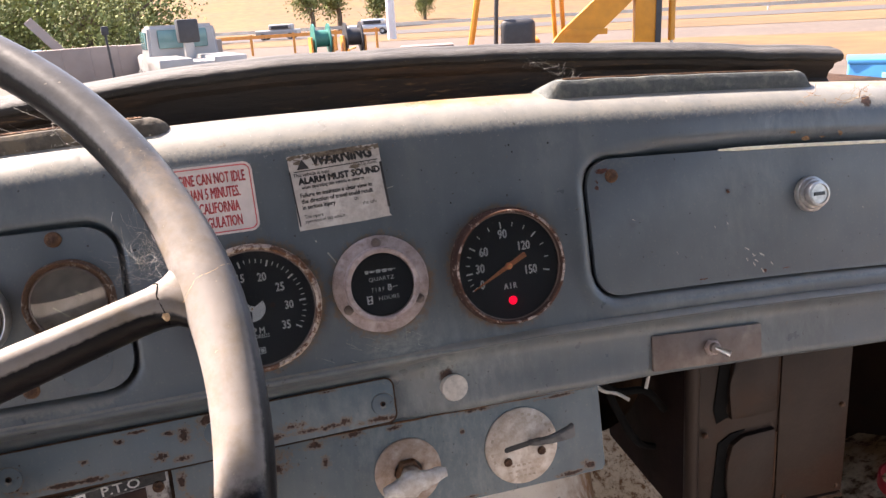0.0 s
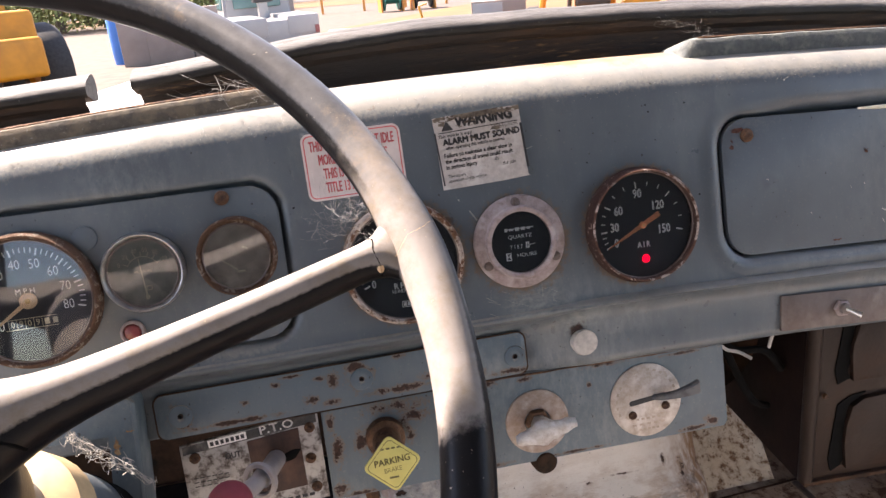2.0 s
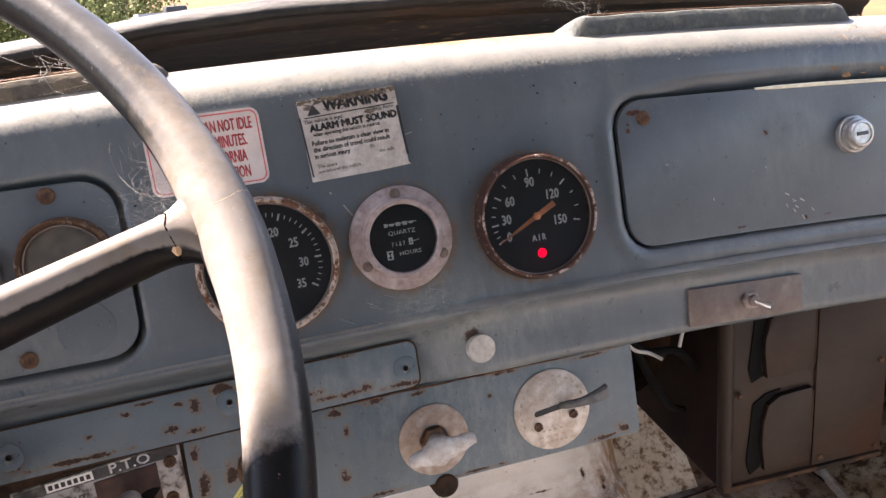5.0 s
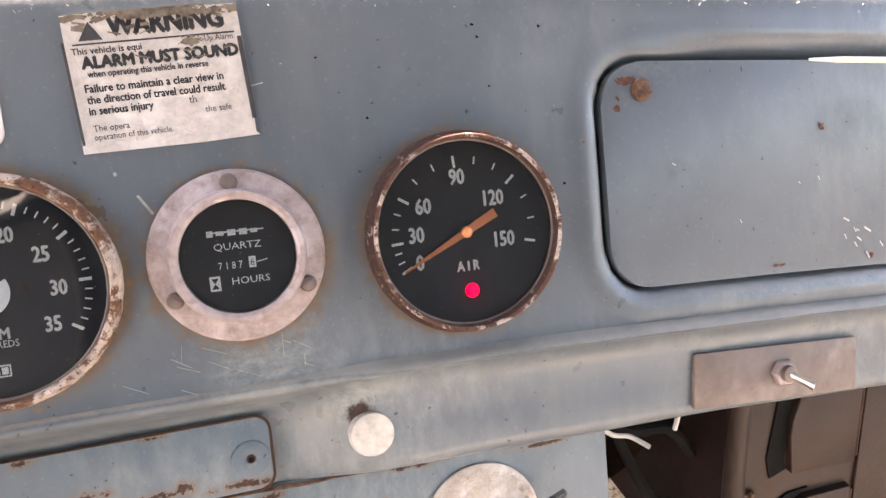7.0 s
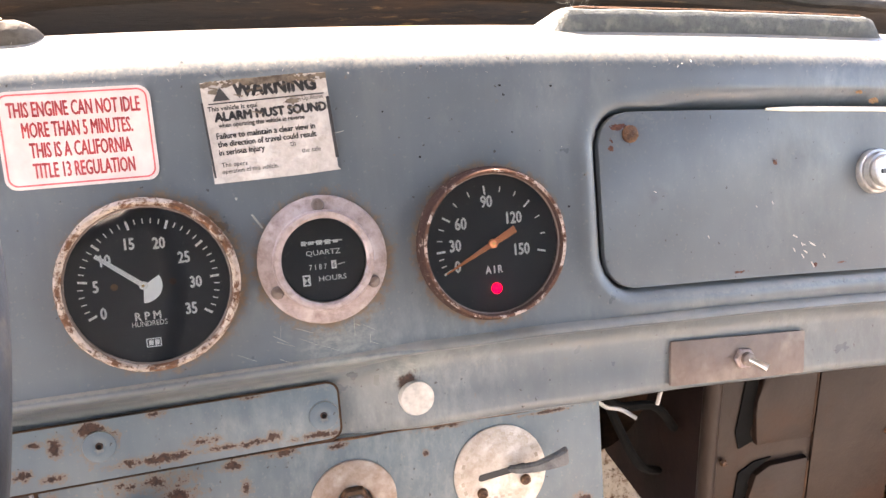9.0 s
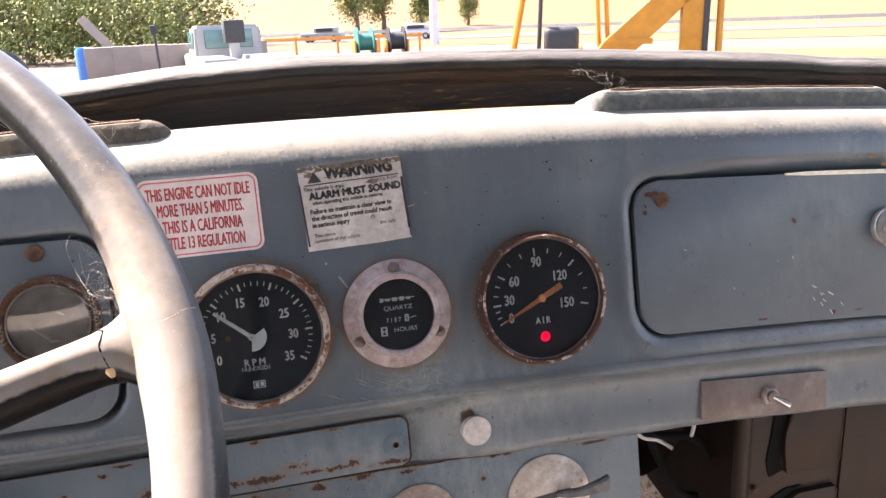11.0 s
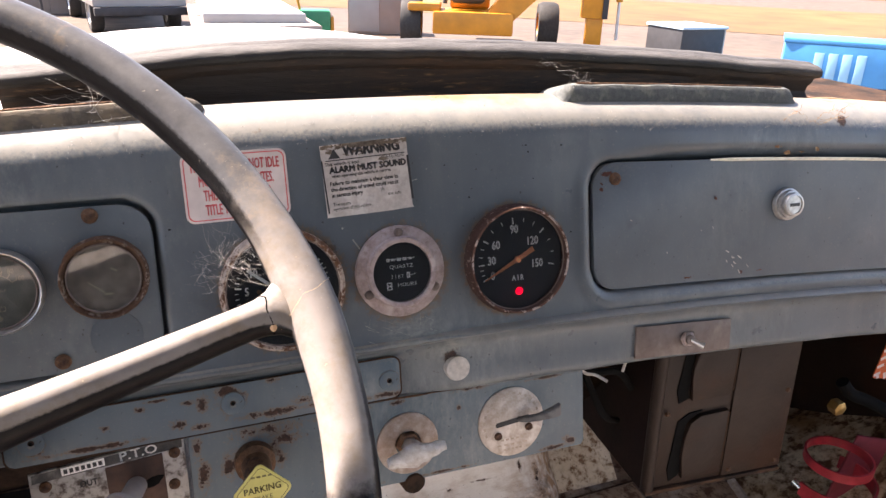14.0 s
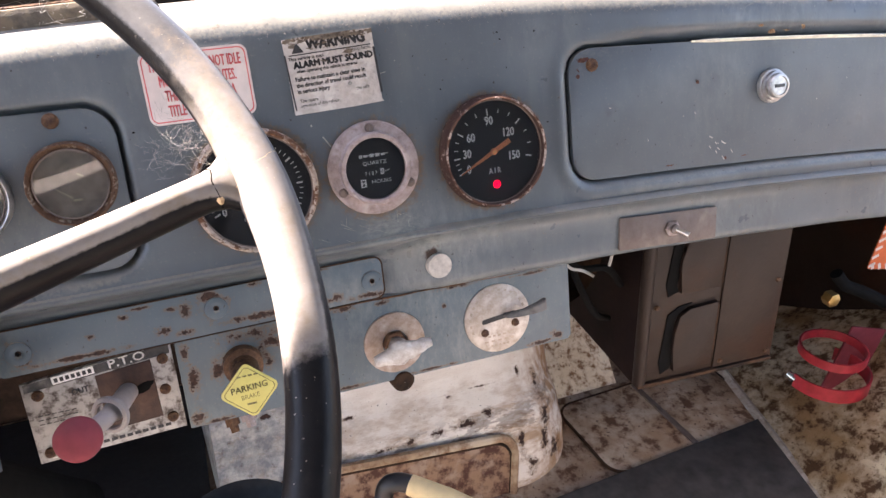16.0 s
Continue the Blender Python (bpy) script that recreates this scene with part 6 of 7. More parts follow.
for z0, z1 in ((0.014, 0.098), (0.118, 0.190)):
    rngh = random.Random(int(z0 * 1000))
    bm = plate(bm_new(), [(0.098, z0), (0.098, z1), (0.062, z1 - 0.002), (0.050, z1 - 0.010), (0.045, z1 - 0.030), (0.044, z0 + 0.030), (0.047, z0 + 0.008), (0.048, z0)][::-1], -0.0060, 0.0, 0.0010)
    part("door_flap", bm, BROWN_STEEL, hx)
    torn = [(0.043 + 0.006 * rngh.random(), z0 + 0.002 + (z1 - z0 - 0.014) * i / 11) for i in range(12)]
    bm = plate(bm_new(), [(0.034, z0 - 0.004), (0.030, z0 + 0.012), (0.033, (z0 + z1) / 2), (0.036, z1 - 0.008), (0.050, z1 + 0.001), (0.066, z1 + 0.003)] + [(0.052, z1 - 0.006)] + torn[::-1], -0.0016, 0.0016)
    # Flat black plate painted in for the shaded hollow of the slot.
    part("air_slot", bm, MATT_BLACK, hx, "black plate standing for the shade in a torn air slot")
    part("flap_hinge", tube(bm_new(), [(0.100, -0.003, z0 + 0.004), (0.100, -0.003, z1 - 0.004)], 0.0018, 8), DARK_STEEL, hx)
part("front_plate", plate(bm_new(), [(0.104, 0.004), (0.185, 0.004), (0.185, 0.212), (0.104, 0.212)], -0.0030, 0.0, 0.0012), BROWN_STEEL, hx)
part("corner_bead", tube(bm_new(), [(0.007, 0.0005, 0.212), (0.007, 0.0005, 0.003)], 0.0075, 14), BROWN_STEEL, hx)
part("bottom_flange", box(bm_new(), 0.004, 0.186, -0.004, 0.010, -0.003, 0.002, 0.0012), DARK_STEEL, hx)
for x, z in ((0.177, 0.012), (0.177, 0.110), (0.113, 0.012), (0.020, 0.104)):
    screw(hx, x, -0.0030, z, 0.0030)
for i, (pts, mt) in enumerate((
        ([(0.085, 0.05, -0.122), (0.10, 0.06, -0.135), (0.118, 0.07, -0.143), (0.128, 0.065, -0.150)], CABLE),
        ([(0.165, 0.06, -0.115), (0.150, 0.06, -0.125), (0.146, 0.065, -0.142)], CABLE),
        ([(0.10, 0.09, -0.12), (0.13, 0.10, -0.15), (0.17, 0.11, -0.16), (0.20, 0.13, -0.19)], MATT_BLACK),
        ([(0.12, 0.12, -0.12), (0.16, 0.13, -0.21), (0.20, 0.16, -0.24)], MATT_BLACK))):
    single("wire", tube(bm_new(), smooth_path(pts, 6), 0.0016 if i < 2 else 0.004, 8), mt, "pale loose wire hanging under the dash" if i < 2 else "black loom hanging under the dash", "wire", DASH, "loose wires")
bm = lathe(bm_new(), [(0.045, 0.0), (0.047, 0.03), (0.04, 0.09), (0.0001, 0.09)], 32)
single("blower_motor", bm, DARK_STEEL, "dark round blower motor behind the panel", "blower", at(0.155, 0.15, -0.17, 20, 0, 20))

# ---- gear lever ----
gl = thing("gear_lever", "black bent gear lever with a cream taped grip", "lever", at(0, 0, 0))
part("rod", tube(bm_new(), smooth_path([(-0.128, 0.04, -0.42), (-0.126, 0.03, -0.34), (-0.124, 0.02, -0.292), (-0.114, 0.015, -0.282), (-0.100, 0.01, -0.286)]), 0.0085, 14), BLACK_PLASTIC, gl)
part("grip", tube(bm_new(), [(-0.102, 0.010, -0.2855), (-0.075, -0.012, -0.296), (-0.03, -0.05, -0.318)], [0.0095, 0.010, 0.0098], 16), CREAM, gl, "cream taped grip")
bm = lathe(bm_new(), [(0.06, 0), (0.058, -0.012), (0.03, -0.05), (0.014, -0.09)], 32)
part("boot", bm, RUBBER, gl).matrix_local = pose(-0.25, 0.10, -0.33, 100, 0, 0)

# ---- extinguisher bracket ----
ex = thing("extinguisher_bracket", "red steel extinguisher bracket with an open ring strap", "bracket", cab(0.602, 0.102, FLOOR + 0.170))
bm = box(bm_new(), -0.030, 0.030, 0.0, 0.005, -0.083, 0.083, 0.002, m=pose(0.058, 0.010, -0.066, 0, 12, -12))
# Darker red than the straps: the plate's shade is put into its colour.
part("back_plate", bm, RED_KNOB, ex, "red back plate, darkened to stand for shade")


def strap(zc, rr, w, a0, a1):
    bm = bm_new()
    rings = []
    for i in range(33):
        a = radians(a0 + (a1 - a0) * i / 32)
        rings.append([bm.verts.new((r * math.cos(a), r * math.sin(a), zc + z)) for r, z in ((rr, -w), (rr + 0.003, -w), (rr + 0.003, w), (rr, w))])
    for a, b in zip(rings, rings[1:]):
        for k in range(4):
            bm.faces.new((a[k], b[k], b[(k + 1) % 4], a[(k + 1) % 4]))
    bm.faces.new(rings[0])
    bm.faces.new(rings[-1][::-1])
    bmesh.ops.recalc_face_normals(bm, faces=bm.faces)
    return bm


part("ring_strap", strap(0.0, 0.044, 0.007, 0, 360), RED_PAINT, ex)
part("open_strap", strap(-0.040, 0.056, 0.011, 175, 395), RED_PAINT, ex)
part("clasp", tube(bm_new(), [(-0.056, 0.004, -0.040), (-0.060, 0.016, -0.036)], 0.006, 10), CHROME, ex)
nz = thing("extinguisher_hose", "black extinguisher valve and nozzle with a brass nut", "nozzle", cab(0.60, 0.124, FLOOR + 0.262))
part("hose", tube(bm_new(), smooth_path([(-0.005, 0, 0.028), (0.012, -0.005, 0.008), (0.045, -0.01, -0.008), (0.085, -0.02, -0.03)]), 0.009, 14), MATT_BLACK, nz)
part("nut", lathe(bm_new(), [(0.011, 0), (0.011, -0.014), (0.006, -0.017), (0.0001, -0.017)], 6), BRASS, nz).location = (-0.012, 0, -0.008)
lb = thing("striped_label", "orange label with a red and white striped border", "label", cab(0.738, 0.135, FLOOR + 0.318, 0, 9, -4))
part("card", plate(bm_new(), rounded(0.11, 0.11, 0.004), -0.001, 0.001), plain("orange_label", (0.60, 0.12, 0.03), 0.5, 0, 0.1, 60), lb)
bm = bm_new()
for i in range(8):
    bar(bm, -0.050, -0.048 + 0.0137 * i, 0.012, 0.005, -0.0013, 30)
    bar(bm, -0.048 + 0.0137 * i, -0.050, 0.005, 0.011, -0.0013, 30)
for i in range(3):
    bar(bm, 0.0, 0.02 - 0.02 * i, 0.05, 0.006, -0.0013)
part("stripe", bm, STICKER, lb, "white stripes")

# ---- cobwebs and fluff ----


def cobweb(name, label, nodes, links, r, seed, mat=WEB):
    rng = random.Random(seed)
    bm = bm_new()
    for _ in range(links):
        i = rng.randrange(len(nodes))
        a, b = nodes[i], nodes[(i + rng.choice((0, 0, 1))) % len(nodes)]
        pa = [Vector(n) + Vector((rng.gauss(0, s), rng.gauss(0, s), rng.gauss(0, s))) for n, s in (a, b)]
        mids = [pa[0].lerp(pa[1], f) + Vector((rng.gauss(0, 0.0025), rng.gauss(0, 0.002), rng.gauss(-0.0015, 0.0022))) for f in (0.3, 0.55, 0.8)]
        tube(bm, smooth_path([pa[0], *mids, pa[1]], 4), r * rng.uniform(0.5, 1.3), 3, False)
    return single(name, bm, mat, label, "cobweb", DASH, "cobwebs", kind="stuff")


cobweb("cobweb", "tangled dusty cobweb between wheel spoke and gauges", [((-0.232, -0.20, 0.053), 0.005), ((-0.240, -0.17, 0.060), 0.008), ((-0.246, -0.17, 0.047), 0.007), ((-0.236, -0.15, 0.048), 0.007)], 62, 0.00005, 1)
cobweb("cobweb", "dusty cobweb strands under the windscreen rubber", [((0.07, 0.022, 0.145), 0.006), ((0.066, 0.062, 0.168), 0.004), ((0.082, 0.062, 0.166), 0.004), ((0.088, 0.030, 0.147), 0.005)], 26, 0.00006, 2)
cobweb("cobweb", "pale cobweb caught on the driver's defroster outlet", [((-0.30, 0.016, 0.138), 0.010), ((-0.27, 0.012, 0.134), 0.008), ((-0.33, 0.05, 0.15), 0.012)], 24, 0.00009, 3)
cobweb("cobweb", "rust-brown cobweb over the corner above the glove box", [((0.29, -0.004, 0.108), 0.006), ((0.33, -0.004, 0.098), 0.008), ((0.35, -0.005, 0.108), 0.006)], 16, 0.00014, 4, RUST_STAIN)
cobweb("cobweb", "thick matted white cobweb on the steering column collar", [((-0.429, -0.052, -0.077), 0.002), ((-0.424, -0.050, -0.083), 0.0025), ((-0.418, -0.050, -0.091), 0.003), ((-0.411, -0.050, -0.098), 0.003), ((-0.400, -0.046, -0.104), 0.003), ((-0.389, -0.042, -0.119), 0.002)], 70, 0.00017, 5)
bm = bm_new()
rng = random.Random(9)
for i in range(700):
    x = rng.uniform(-0.55, 0.42)
    a = rng.uniform(0.55, 1.5)
    y, z = 0.046 * (1 - math.sin(a)) - 0.0003, 0.100 + 0.039 * math.cos(a) + crown(x)
    p = Vector((x, y, z))
    d = Vector((rng.gauss(0, 1), -abs(rng.gauss(0, 0.7)), rng.gauss(0, 1))).normalized() * rng.uniform(0.0006, 0.0022)
    tube(bm, [p, p + d], 0.00012, 3, False)
single("dust_fluff", bm, WEB, "fine dusty fluff along the rounded edge of the dash", "dust", DASH, kind="stuff")

# ---- outside ----
ASPHALT = plain("sun_bleached_asphalt", (0.072, 0.060, 0.053), 0.9, 0, 0.15, 3, 0.2)
GRAVEL = plain("pale_gravel", (0.098, 0.073, 0.055), 0.95, 0, 0.25, 2.5, 0.4)
DRY = plain("dry_grass", (0.132, 0.074, 0.024), 0.95, 0, 0.25, 0.6, 0.4)
CONCRETE = plain("pale_concrete", (0.29, 0.235, 0.20), 0.9, 0, 0.12, 2, 0.2)
YELLOW = plain("machine_yellow", (0.50, 0.195, 0.010), 0.45, 0, 0.15, 4, 0.1)
TYRE = plain("tyre", (0.03, 0.029, 0.028), 0.85, 0, 0.3, 20, 0.4)
TRUCK_WHITE = plain("vehicle_white", (0.33, 0.315, 0.30), 0.35, 0, 0.06, 3, 0)
BLUE = plain("sun_bleached_blue", (0.05, 0.27, 0.55), 0.5, 0, 0.12, 3, 0.1)
DARK = plain("dark_plastic", (0.03, 0.03, 0.033), 0.6, 0, 0.2, 8, 0.1)
GREEN = plain("teal_green", (0.03, 0.17, 0.14), 0.5, 0, 0.15, 8, 0.1)
LEAF = plain("oak_leaf", (0.165, 0.185, 0.060), 0.8, 0, 0.55, 0.9, 0)
BARK = plain("bark", (0.12, 0.085, 0.06), 0.9, 0, 0.3, 10, 0.4)
STEEL = plain("galvanised_steel", (0.5, 0.5, 0.5), 0.5, 0.6, 0.12, 6, 0.1)
ORANGE_PAINT = plain("orange_paint", (0.65, 0.25, 0.05), 0.5, 0, 0.12, 6, 0.1)
WINDOW = plain("tinted_window", (0.10, 0.20, 0.20), 0.08, 0, 0.1, 3, 0)


def polar_at(az, d, z=0.0, turn=0.0):
    """A place on the ground by bearing (degrees right of straight ahead) and distance."""
    return pose(d * math.sin(radians(az)), d * math.cos(radians(az)), z, 0, 0, -az + turn)


def ground_height(x, y):
    d = math.hypot(x, y)
    az = math.degrees(math.atan2(x, y))
    lift = step(95, 330, d) * (22 * step(-70, 6, az) * (1 - 0.72 * step(14, 48, az)))
    return lift * (0.9 + 0.25 * noise.noise((x * 0.008, y * 0.008, 0))) if y > 0 else 0.0


bm = bm_new()
rings = []
radii = [0.0, 4, 8, 14, 20, 28, 38, 50, 62, 75, 90, 105, 125, 150, 180, 220, 270, 330, 420, 700, 1500, 3500]
for r in radii[1:]:
    rings.append([bm.verts.new((r * math.sin(2 * math.pi * i / 144), r * math.cos(2 * math.pi * i / 144), ground_height(r * math.sin(2 * math.pi * i / 144), r * math.cos(2 * math.pi * i / 144)))) for i in range(144)])
c = bm.verts.new((0, 0, 0))
for i in range(144):
    bm.faces.new((c, rings[0][(i + 1) % 144], rings[0][i]))
for a, b, r in zip(rings, rings[1:], radii[2:]):
    for i in range(144):
        f = bm.faces.new((a[i], a[(i + 1) % 144], b[(i + 1) % 144], b[i]))
        f.material_index = 1 if r > 62 else 0
bmesh.ops.recalc_face_normals(bm, faces=bm.faces)
single("ground", bm, [GRAVEL, DRY], "pale gravel yard running out to a hill of dry grass", "ground", kind="structure")


def ribbon(name, pts, w, z, mat, label, category):
    bm = bm_new()
    rows = []
    for i, (x, y) in enumerate(pts):
        a, b = pts[max(i - 1, 0)], pts[min(i + 1, len(pts) - 1)]
        d = Vector((b[0] - a[0], b[1] - a[1])).normalized()
        rows.append([bm.verts.new((x - d.y * w / 2, y + d.x * w / 2, z)), bm.verts.new((x + d.y * w / 2, y - d.x * w / 2, z))])
    for a, b in zip(rows, rows[1:]):
        bm.faces.new((a[0], a[1], b[1], b[0]))
    bmesh.ops.recalc_face_normals(bm, faces=bm.faces)
    return single(name, bm, mat, label, category, kind="structure", smooth=False)


ribbon("road", [(-40, 92), (0, 86), (30, 76), (60, 58), (90, 34), (120, 0)], 16, 0.03, ASPHALT, "pale asphalt road beyond the yard", "road")
ribbon("dry_verge", [(5, 36), (9, 33), (16, 28), (27, 18), (34, 4)], 15, 0.012, DRY, "patch of dry yellow grass behind the machines", "verge")
ribbon("dry_verge", [(-30, 70), (0, 66), (24, 55), (44, 40), (66, 18)], 11, 0.02, DRY, "strip of dry grass along the yard", "verge")


def guardrail():
    t = thing("guardrail", "galvanised steel guardrail beside the road", "guardrail", pose(0, 0, 0))
    pts = [(-20, 98), (10, 94), (40, 84), (70, 66), (100, 42)]
    sp = smooth_path([(x, y, 0.65) for x, y in pts], 6)
    bm = bm_new()
    rows = [[bm.verts.new((p.x, p.y, z)) for z in (0.45, 0.58, 0.72, 0.85)] for p in sp]
    for a, b in zip(rows, rows[1:]):
        for j in range(3):
            bm.faces.new((a[j], a[j + 1], b[j + 1], b[j]))
    bmesh.ops.solidify(bm, geom=bm.faces[:], thickness=0.05)
    part("rail", bm, STEEL, t)
    for p in sp[::2]:
        part("post", box(bm_new(), p.x - 0.08, p.x + 0.08, p.y + 0.1, p.y + 0.25, 0, 0.8), STEEL, t)


guardrail()


def wheel_part(parent, x, y, z, r, w, rim=STEEL):
    ob = part("wheel", lathe(bm_new(), [(r * 0.55, -w / 2), (r * 0.92, -w / 2), (r, -w * 0.3), (r, w * 0.3), (r * 0.92, w / 2), (r * 0.55, w / 2)], 28), TYRE, parent)
    ob.matrix_local = pose(x, y, z, 0, 0, 90)
    part("wheel_rim", lathe(bm_new(), [(0.001, -w * 0.30), (r * 0.5, -w * 0.32), (r * 0.57, -w * 0.48), (r * 0.57, w * 0.48), (r * 0.5, w * 0.32), (0.001, w * 0.30)], 24), rim, ob)


def service_truck(m):
    t = thing("service_truck", "white pickup with a utility box body parked in the yard", "truck", m)
    part("box_body", box(bm_new(), -1.0, 1.0, -2.6, -0.1, 0.62, 1.16, 0.04), TRUCK_WHITE, t)
    for x in (-0.62, 0.62):
        part("locker", box(bm_new(), x - 0.38, x + 0.38, -2.62, -0.2, 0.8, 1.24, 0.03), TRUCK_WHITE, t)
    bm = bm_new()
    vs = [bm.verts.new(p) for p in ((-0.92, 0, 0.75), (0.92, 0, 0.75), (0.92, 2.0, 0.75), (-0.92, 2.0, 0.75), (-0.84, 0.12, 2.0), (0.84, 0.12, 2.0), (0.84, 1.3, 2.0), (-0.84, 1.3, 2.0))]
    for f in ((0, 1, 5, 4), (1, 2, 6, 5), (2, 3, 7, 6), (3, 0, 4, 7), (4, 5, 6, 7), (3, 2, 1, 0)):
        bm.faces.new([vs[i] for i in f])
    bmesh.ops.bevel(bm, geom=bm.edges[:], offset=0.07, segments=3, affect="EDGES")
    part("cab", bm, TRUCK_WHITE, t)
    part("rear_window", box(bm_new(), -0.62, 0.62, 0.015, 0.06, 1.42, 1.88, 0.03), WINDOW, t)
    for x in (-0.90, 0.86):
        part("side_window", box(bm_new(), x, x + 0.05, 0.35, 1.5, 1.4, 1.85, 0.03), WINDOW, t)
    part("bonnet", box(bm_new(), -0.9, 0.9, 1.9, 3.2, 0.6, 1.22, 0.12, 3), TRUCK_WHITE, t)
    part("bumper", box(bm_new(), -1.0, 1.0, -2.8, -2.6, 0.45, 0.62, 0.02), DARK, t)
    for x in (-0.93, 0.93):
        part("tail_light", box(bm_new(), x - 0.05, x + 0.05, -2.64, -2.6, 0.8, 0.98), LENS_RED, t)
    for x in (-0.85, 0.85):
        for y in (-1.6, 2.4):
            wheel_part(t, x, y, 0.42, 0.42, 0.28)
    part("crane_mast", box(bm_new(), -0.12, 0.12, -0.9, -0.65, 1.15, 1.75, 0.03), TRUCK_WHITE, t)
    part("crane_head", box(bm_new(), -0.24, 0.28, -0.95, -0.55, 1.55, 2.12, 0.06), DARK, t)
    return t


service_truck(polar_at(-3.2, 20.5, 0, 8))


def wheel_loader(m):
    t = thing("wheel_loader", "yellow wheel loader parked in the yard", "loader", m)
    part("engine_body", box(bm_new(), -0.72, 0.72, -2.6, -0.2, 0.9, 1.9, 0.10, 3), YELLOW, t)
    part("counterweight", box(bm_new(), -0.66, 0.66, -3.0, -2.5, 0.75, 1.45, 0.10, 3), YELLOW, t)
    part("front_frame", box(bm_new(), -0.7, 0.7, 0.2, 2.0, 0.8, 1.4, 0.08, 2), YELLOW, t)
    for x in (-0.72, 0.72):
        for y in (-0.7, 0.6):
            part("cab_post", box(bm_new(), x - 0.05, x + 0.05, y - 0.05, y + 0.05, 1.7, 3.0), YELLOW, t)
    part("cab_roof", box(bm_new(), -0.85, 0.85, -0.85, 0.8, 3.0, 3.12, 0.04), YELLOW, t)
    part("cab_glass", box(bm_new(), -0.70, 0.70, -0.66, 0.56, 1.8, 2.98), DARK, t)
    for x in (-0.5, 0.5):
        part("lift_arm", tube(bm_new(), [(x, 0.6, 1.6), (x, 2.2, 1.5), (x, 3.2, 0.7)], 0.13, 8), YELLOW, t)
    part("bucket", box(bm_new(), -1.25, 1.25, 3.0, 3.9, 0.1, 1.0, 0.1), YELLOW, t)
    for x in (-0.95, 0.95):
        for y in (-1.6, 1.4):
            wheel_part(t, x * 1.05, y, 0.82, 0.82, 0.55, YELLOW)
    return t


wheel_loader(polar_at(-22.9, 17.5, 0, 10))


def backhoe(m):
    t = thing("backhoe", "yellow backhoe with a raised boom", "backhoe", m)
    part("chassis", box(bm_new(), -0.75, 1.0, -0.6, 0.6, 0.32, 0.80, 0.06), YELLOW, t)
    part("fender", box(bm_new(), -1.3, -0.6, -0.5, 0.5, 0.78, 0.95, 0.05), YELLOW, t)
    part("bonnet", box(bm_new(), -0.4, 0.5, 0.3, 2.2, 0.8, 1.25, 0.10, 3), YELLOW, t)
    part("seat", box(bm_new(), -0.38, 0.38, -0.3, 0.2, 0.95, 1.70, 0.14, 3), DARK, t)
    part("front_canopy_post", tube(bm_new(), [(-1.12, 0, 0.9), (-0.80, 0, 2.6)], 0.07, 8), YELLOW, t)
    for x in (0.86, 1.05):
        part("canopy_post", tube(bm_new(), [(x, 0.3, 0.9), (x - 0.12, 0.3, 2.7)], 0.05, 8), YELLOW, t)
    part("exhaust", tube(bm_new(), [(-0.52, 0.4, 0.9), (-0.46, 0.4, 2.5)], 0.05, 8), DARK, t)
    bm = bm_new()
    rings = []
    for x, z, w in ((0.55, 0.55, 0.26), (1.1, 1.15, 0.30), (2.1, 2.05, 0.29), (3.3, 3.1, 0.22)):
        rings.append([bm.verts.new((x + sx * w * 0.66, sy * 0.2 - 0.3, z - sx * w * 0.72)) for sx, sy in ((-1, -1), (1, -1), (1, 1), (-1, 1))])
    for a, b in zip(rings, rings[1:]):
        for k in range(4):
            bm.faces.new((a[k], a[(k + 1) % 4], b[(k + 1) % 4], b[k]))
    bmesh.ops.recalc_face_normals(bm, faces=bm.faces)
    part("boom", bm, YELLOW, t)
    part("boom_plate", box(bm_new(), 1.0, 1.9, -0.53, -0.50, 1.30, 1.42, m=Matrix.Rotation(0, 4, "Y")), YELLOW, t)
    part("dipper", box(bm_new(), 2.48, 2.98, -0.5, -0.1, 0.75, 3.4, 0.03), YELLOW, t)
    part("dipper_side", box(bm_new(), 2.90, 3.02, -0.54, -0.5, 0.75, 3.4, 0.01), DARK, t)
    part("bucket_link", box(bm_new(), 2.60, 2.95, -0.45, -0.15, 0.15, 0.80, 0.05), YELLOW, t)
    part("ram", tube(bm_new(), [(3.25, -0.3, 3.4), (3.28, -0.3, 1.1)], 0.075, 10), YELLOW, t)
    part("ram_rod", tube(bm_new(), [(3.28, -0.3, 1.1), (3.29, -0.3, 0.3)], 0.035, 10), STEEL, t)
    wheel_part(t, -1.25, 0.1, 0.52, 0.52, 0.45, YELLOW)
    wheel_part(t, 1.85, 0.6, 0.50, 0.50, 0.45, YELLOW)
    return t


backhoe(polar_at(22.0, 16.5, 0, 0))


def reel(m, mat, label):
    t = thing("cable_reel", label, "cable reel", m, "cable reels")
    part("drum", tube(bm_new(), [(-0.4, 0, 0.85), (0.4, 0, 0.85)], 0.45, 24), mat, t)
    for x in (-0.42, 0.42):
        part("flange", tube(bm_new(), [(x - 0.04, 0, 0.85), (x + 0.04, 0, 0.85)], 0.8, 28), mat, t)
    for x in (-0.6, 0.6):
        part("stand", box(bm_new(), x - 0.05, x + 0.05, -0.5, 0.5, 0, 0.95), ORANGE_PAINT, t)
    return t


reel(polar_at(7.0, 42, 0, 10), GREEN, "green cable reel on an orange stand")
reel(polar_at(9.4, 42, 0, 10), DARK, "dark cable reel on an orange stand")

pole = thing("lamp_post", "tall pale steel lamp post", "lamp post", polar_at(12.4, 60))
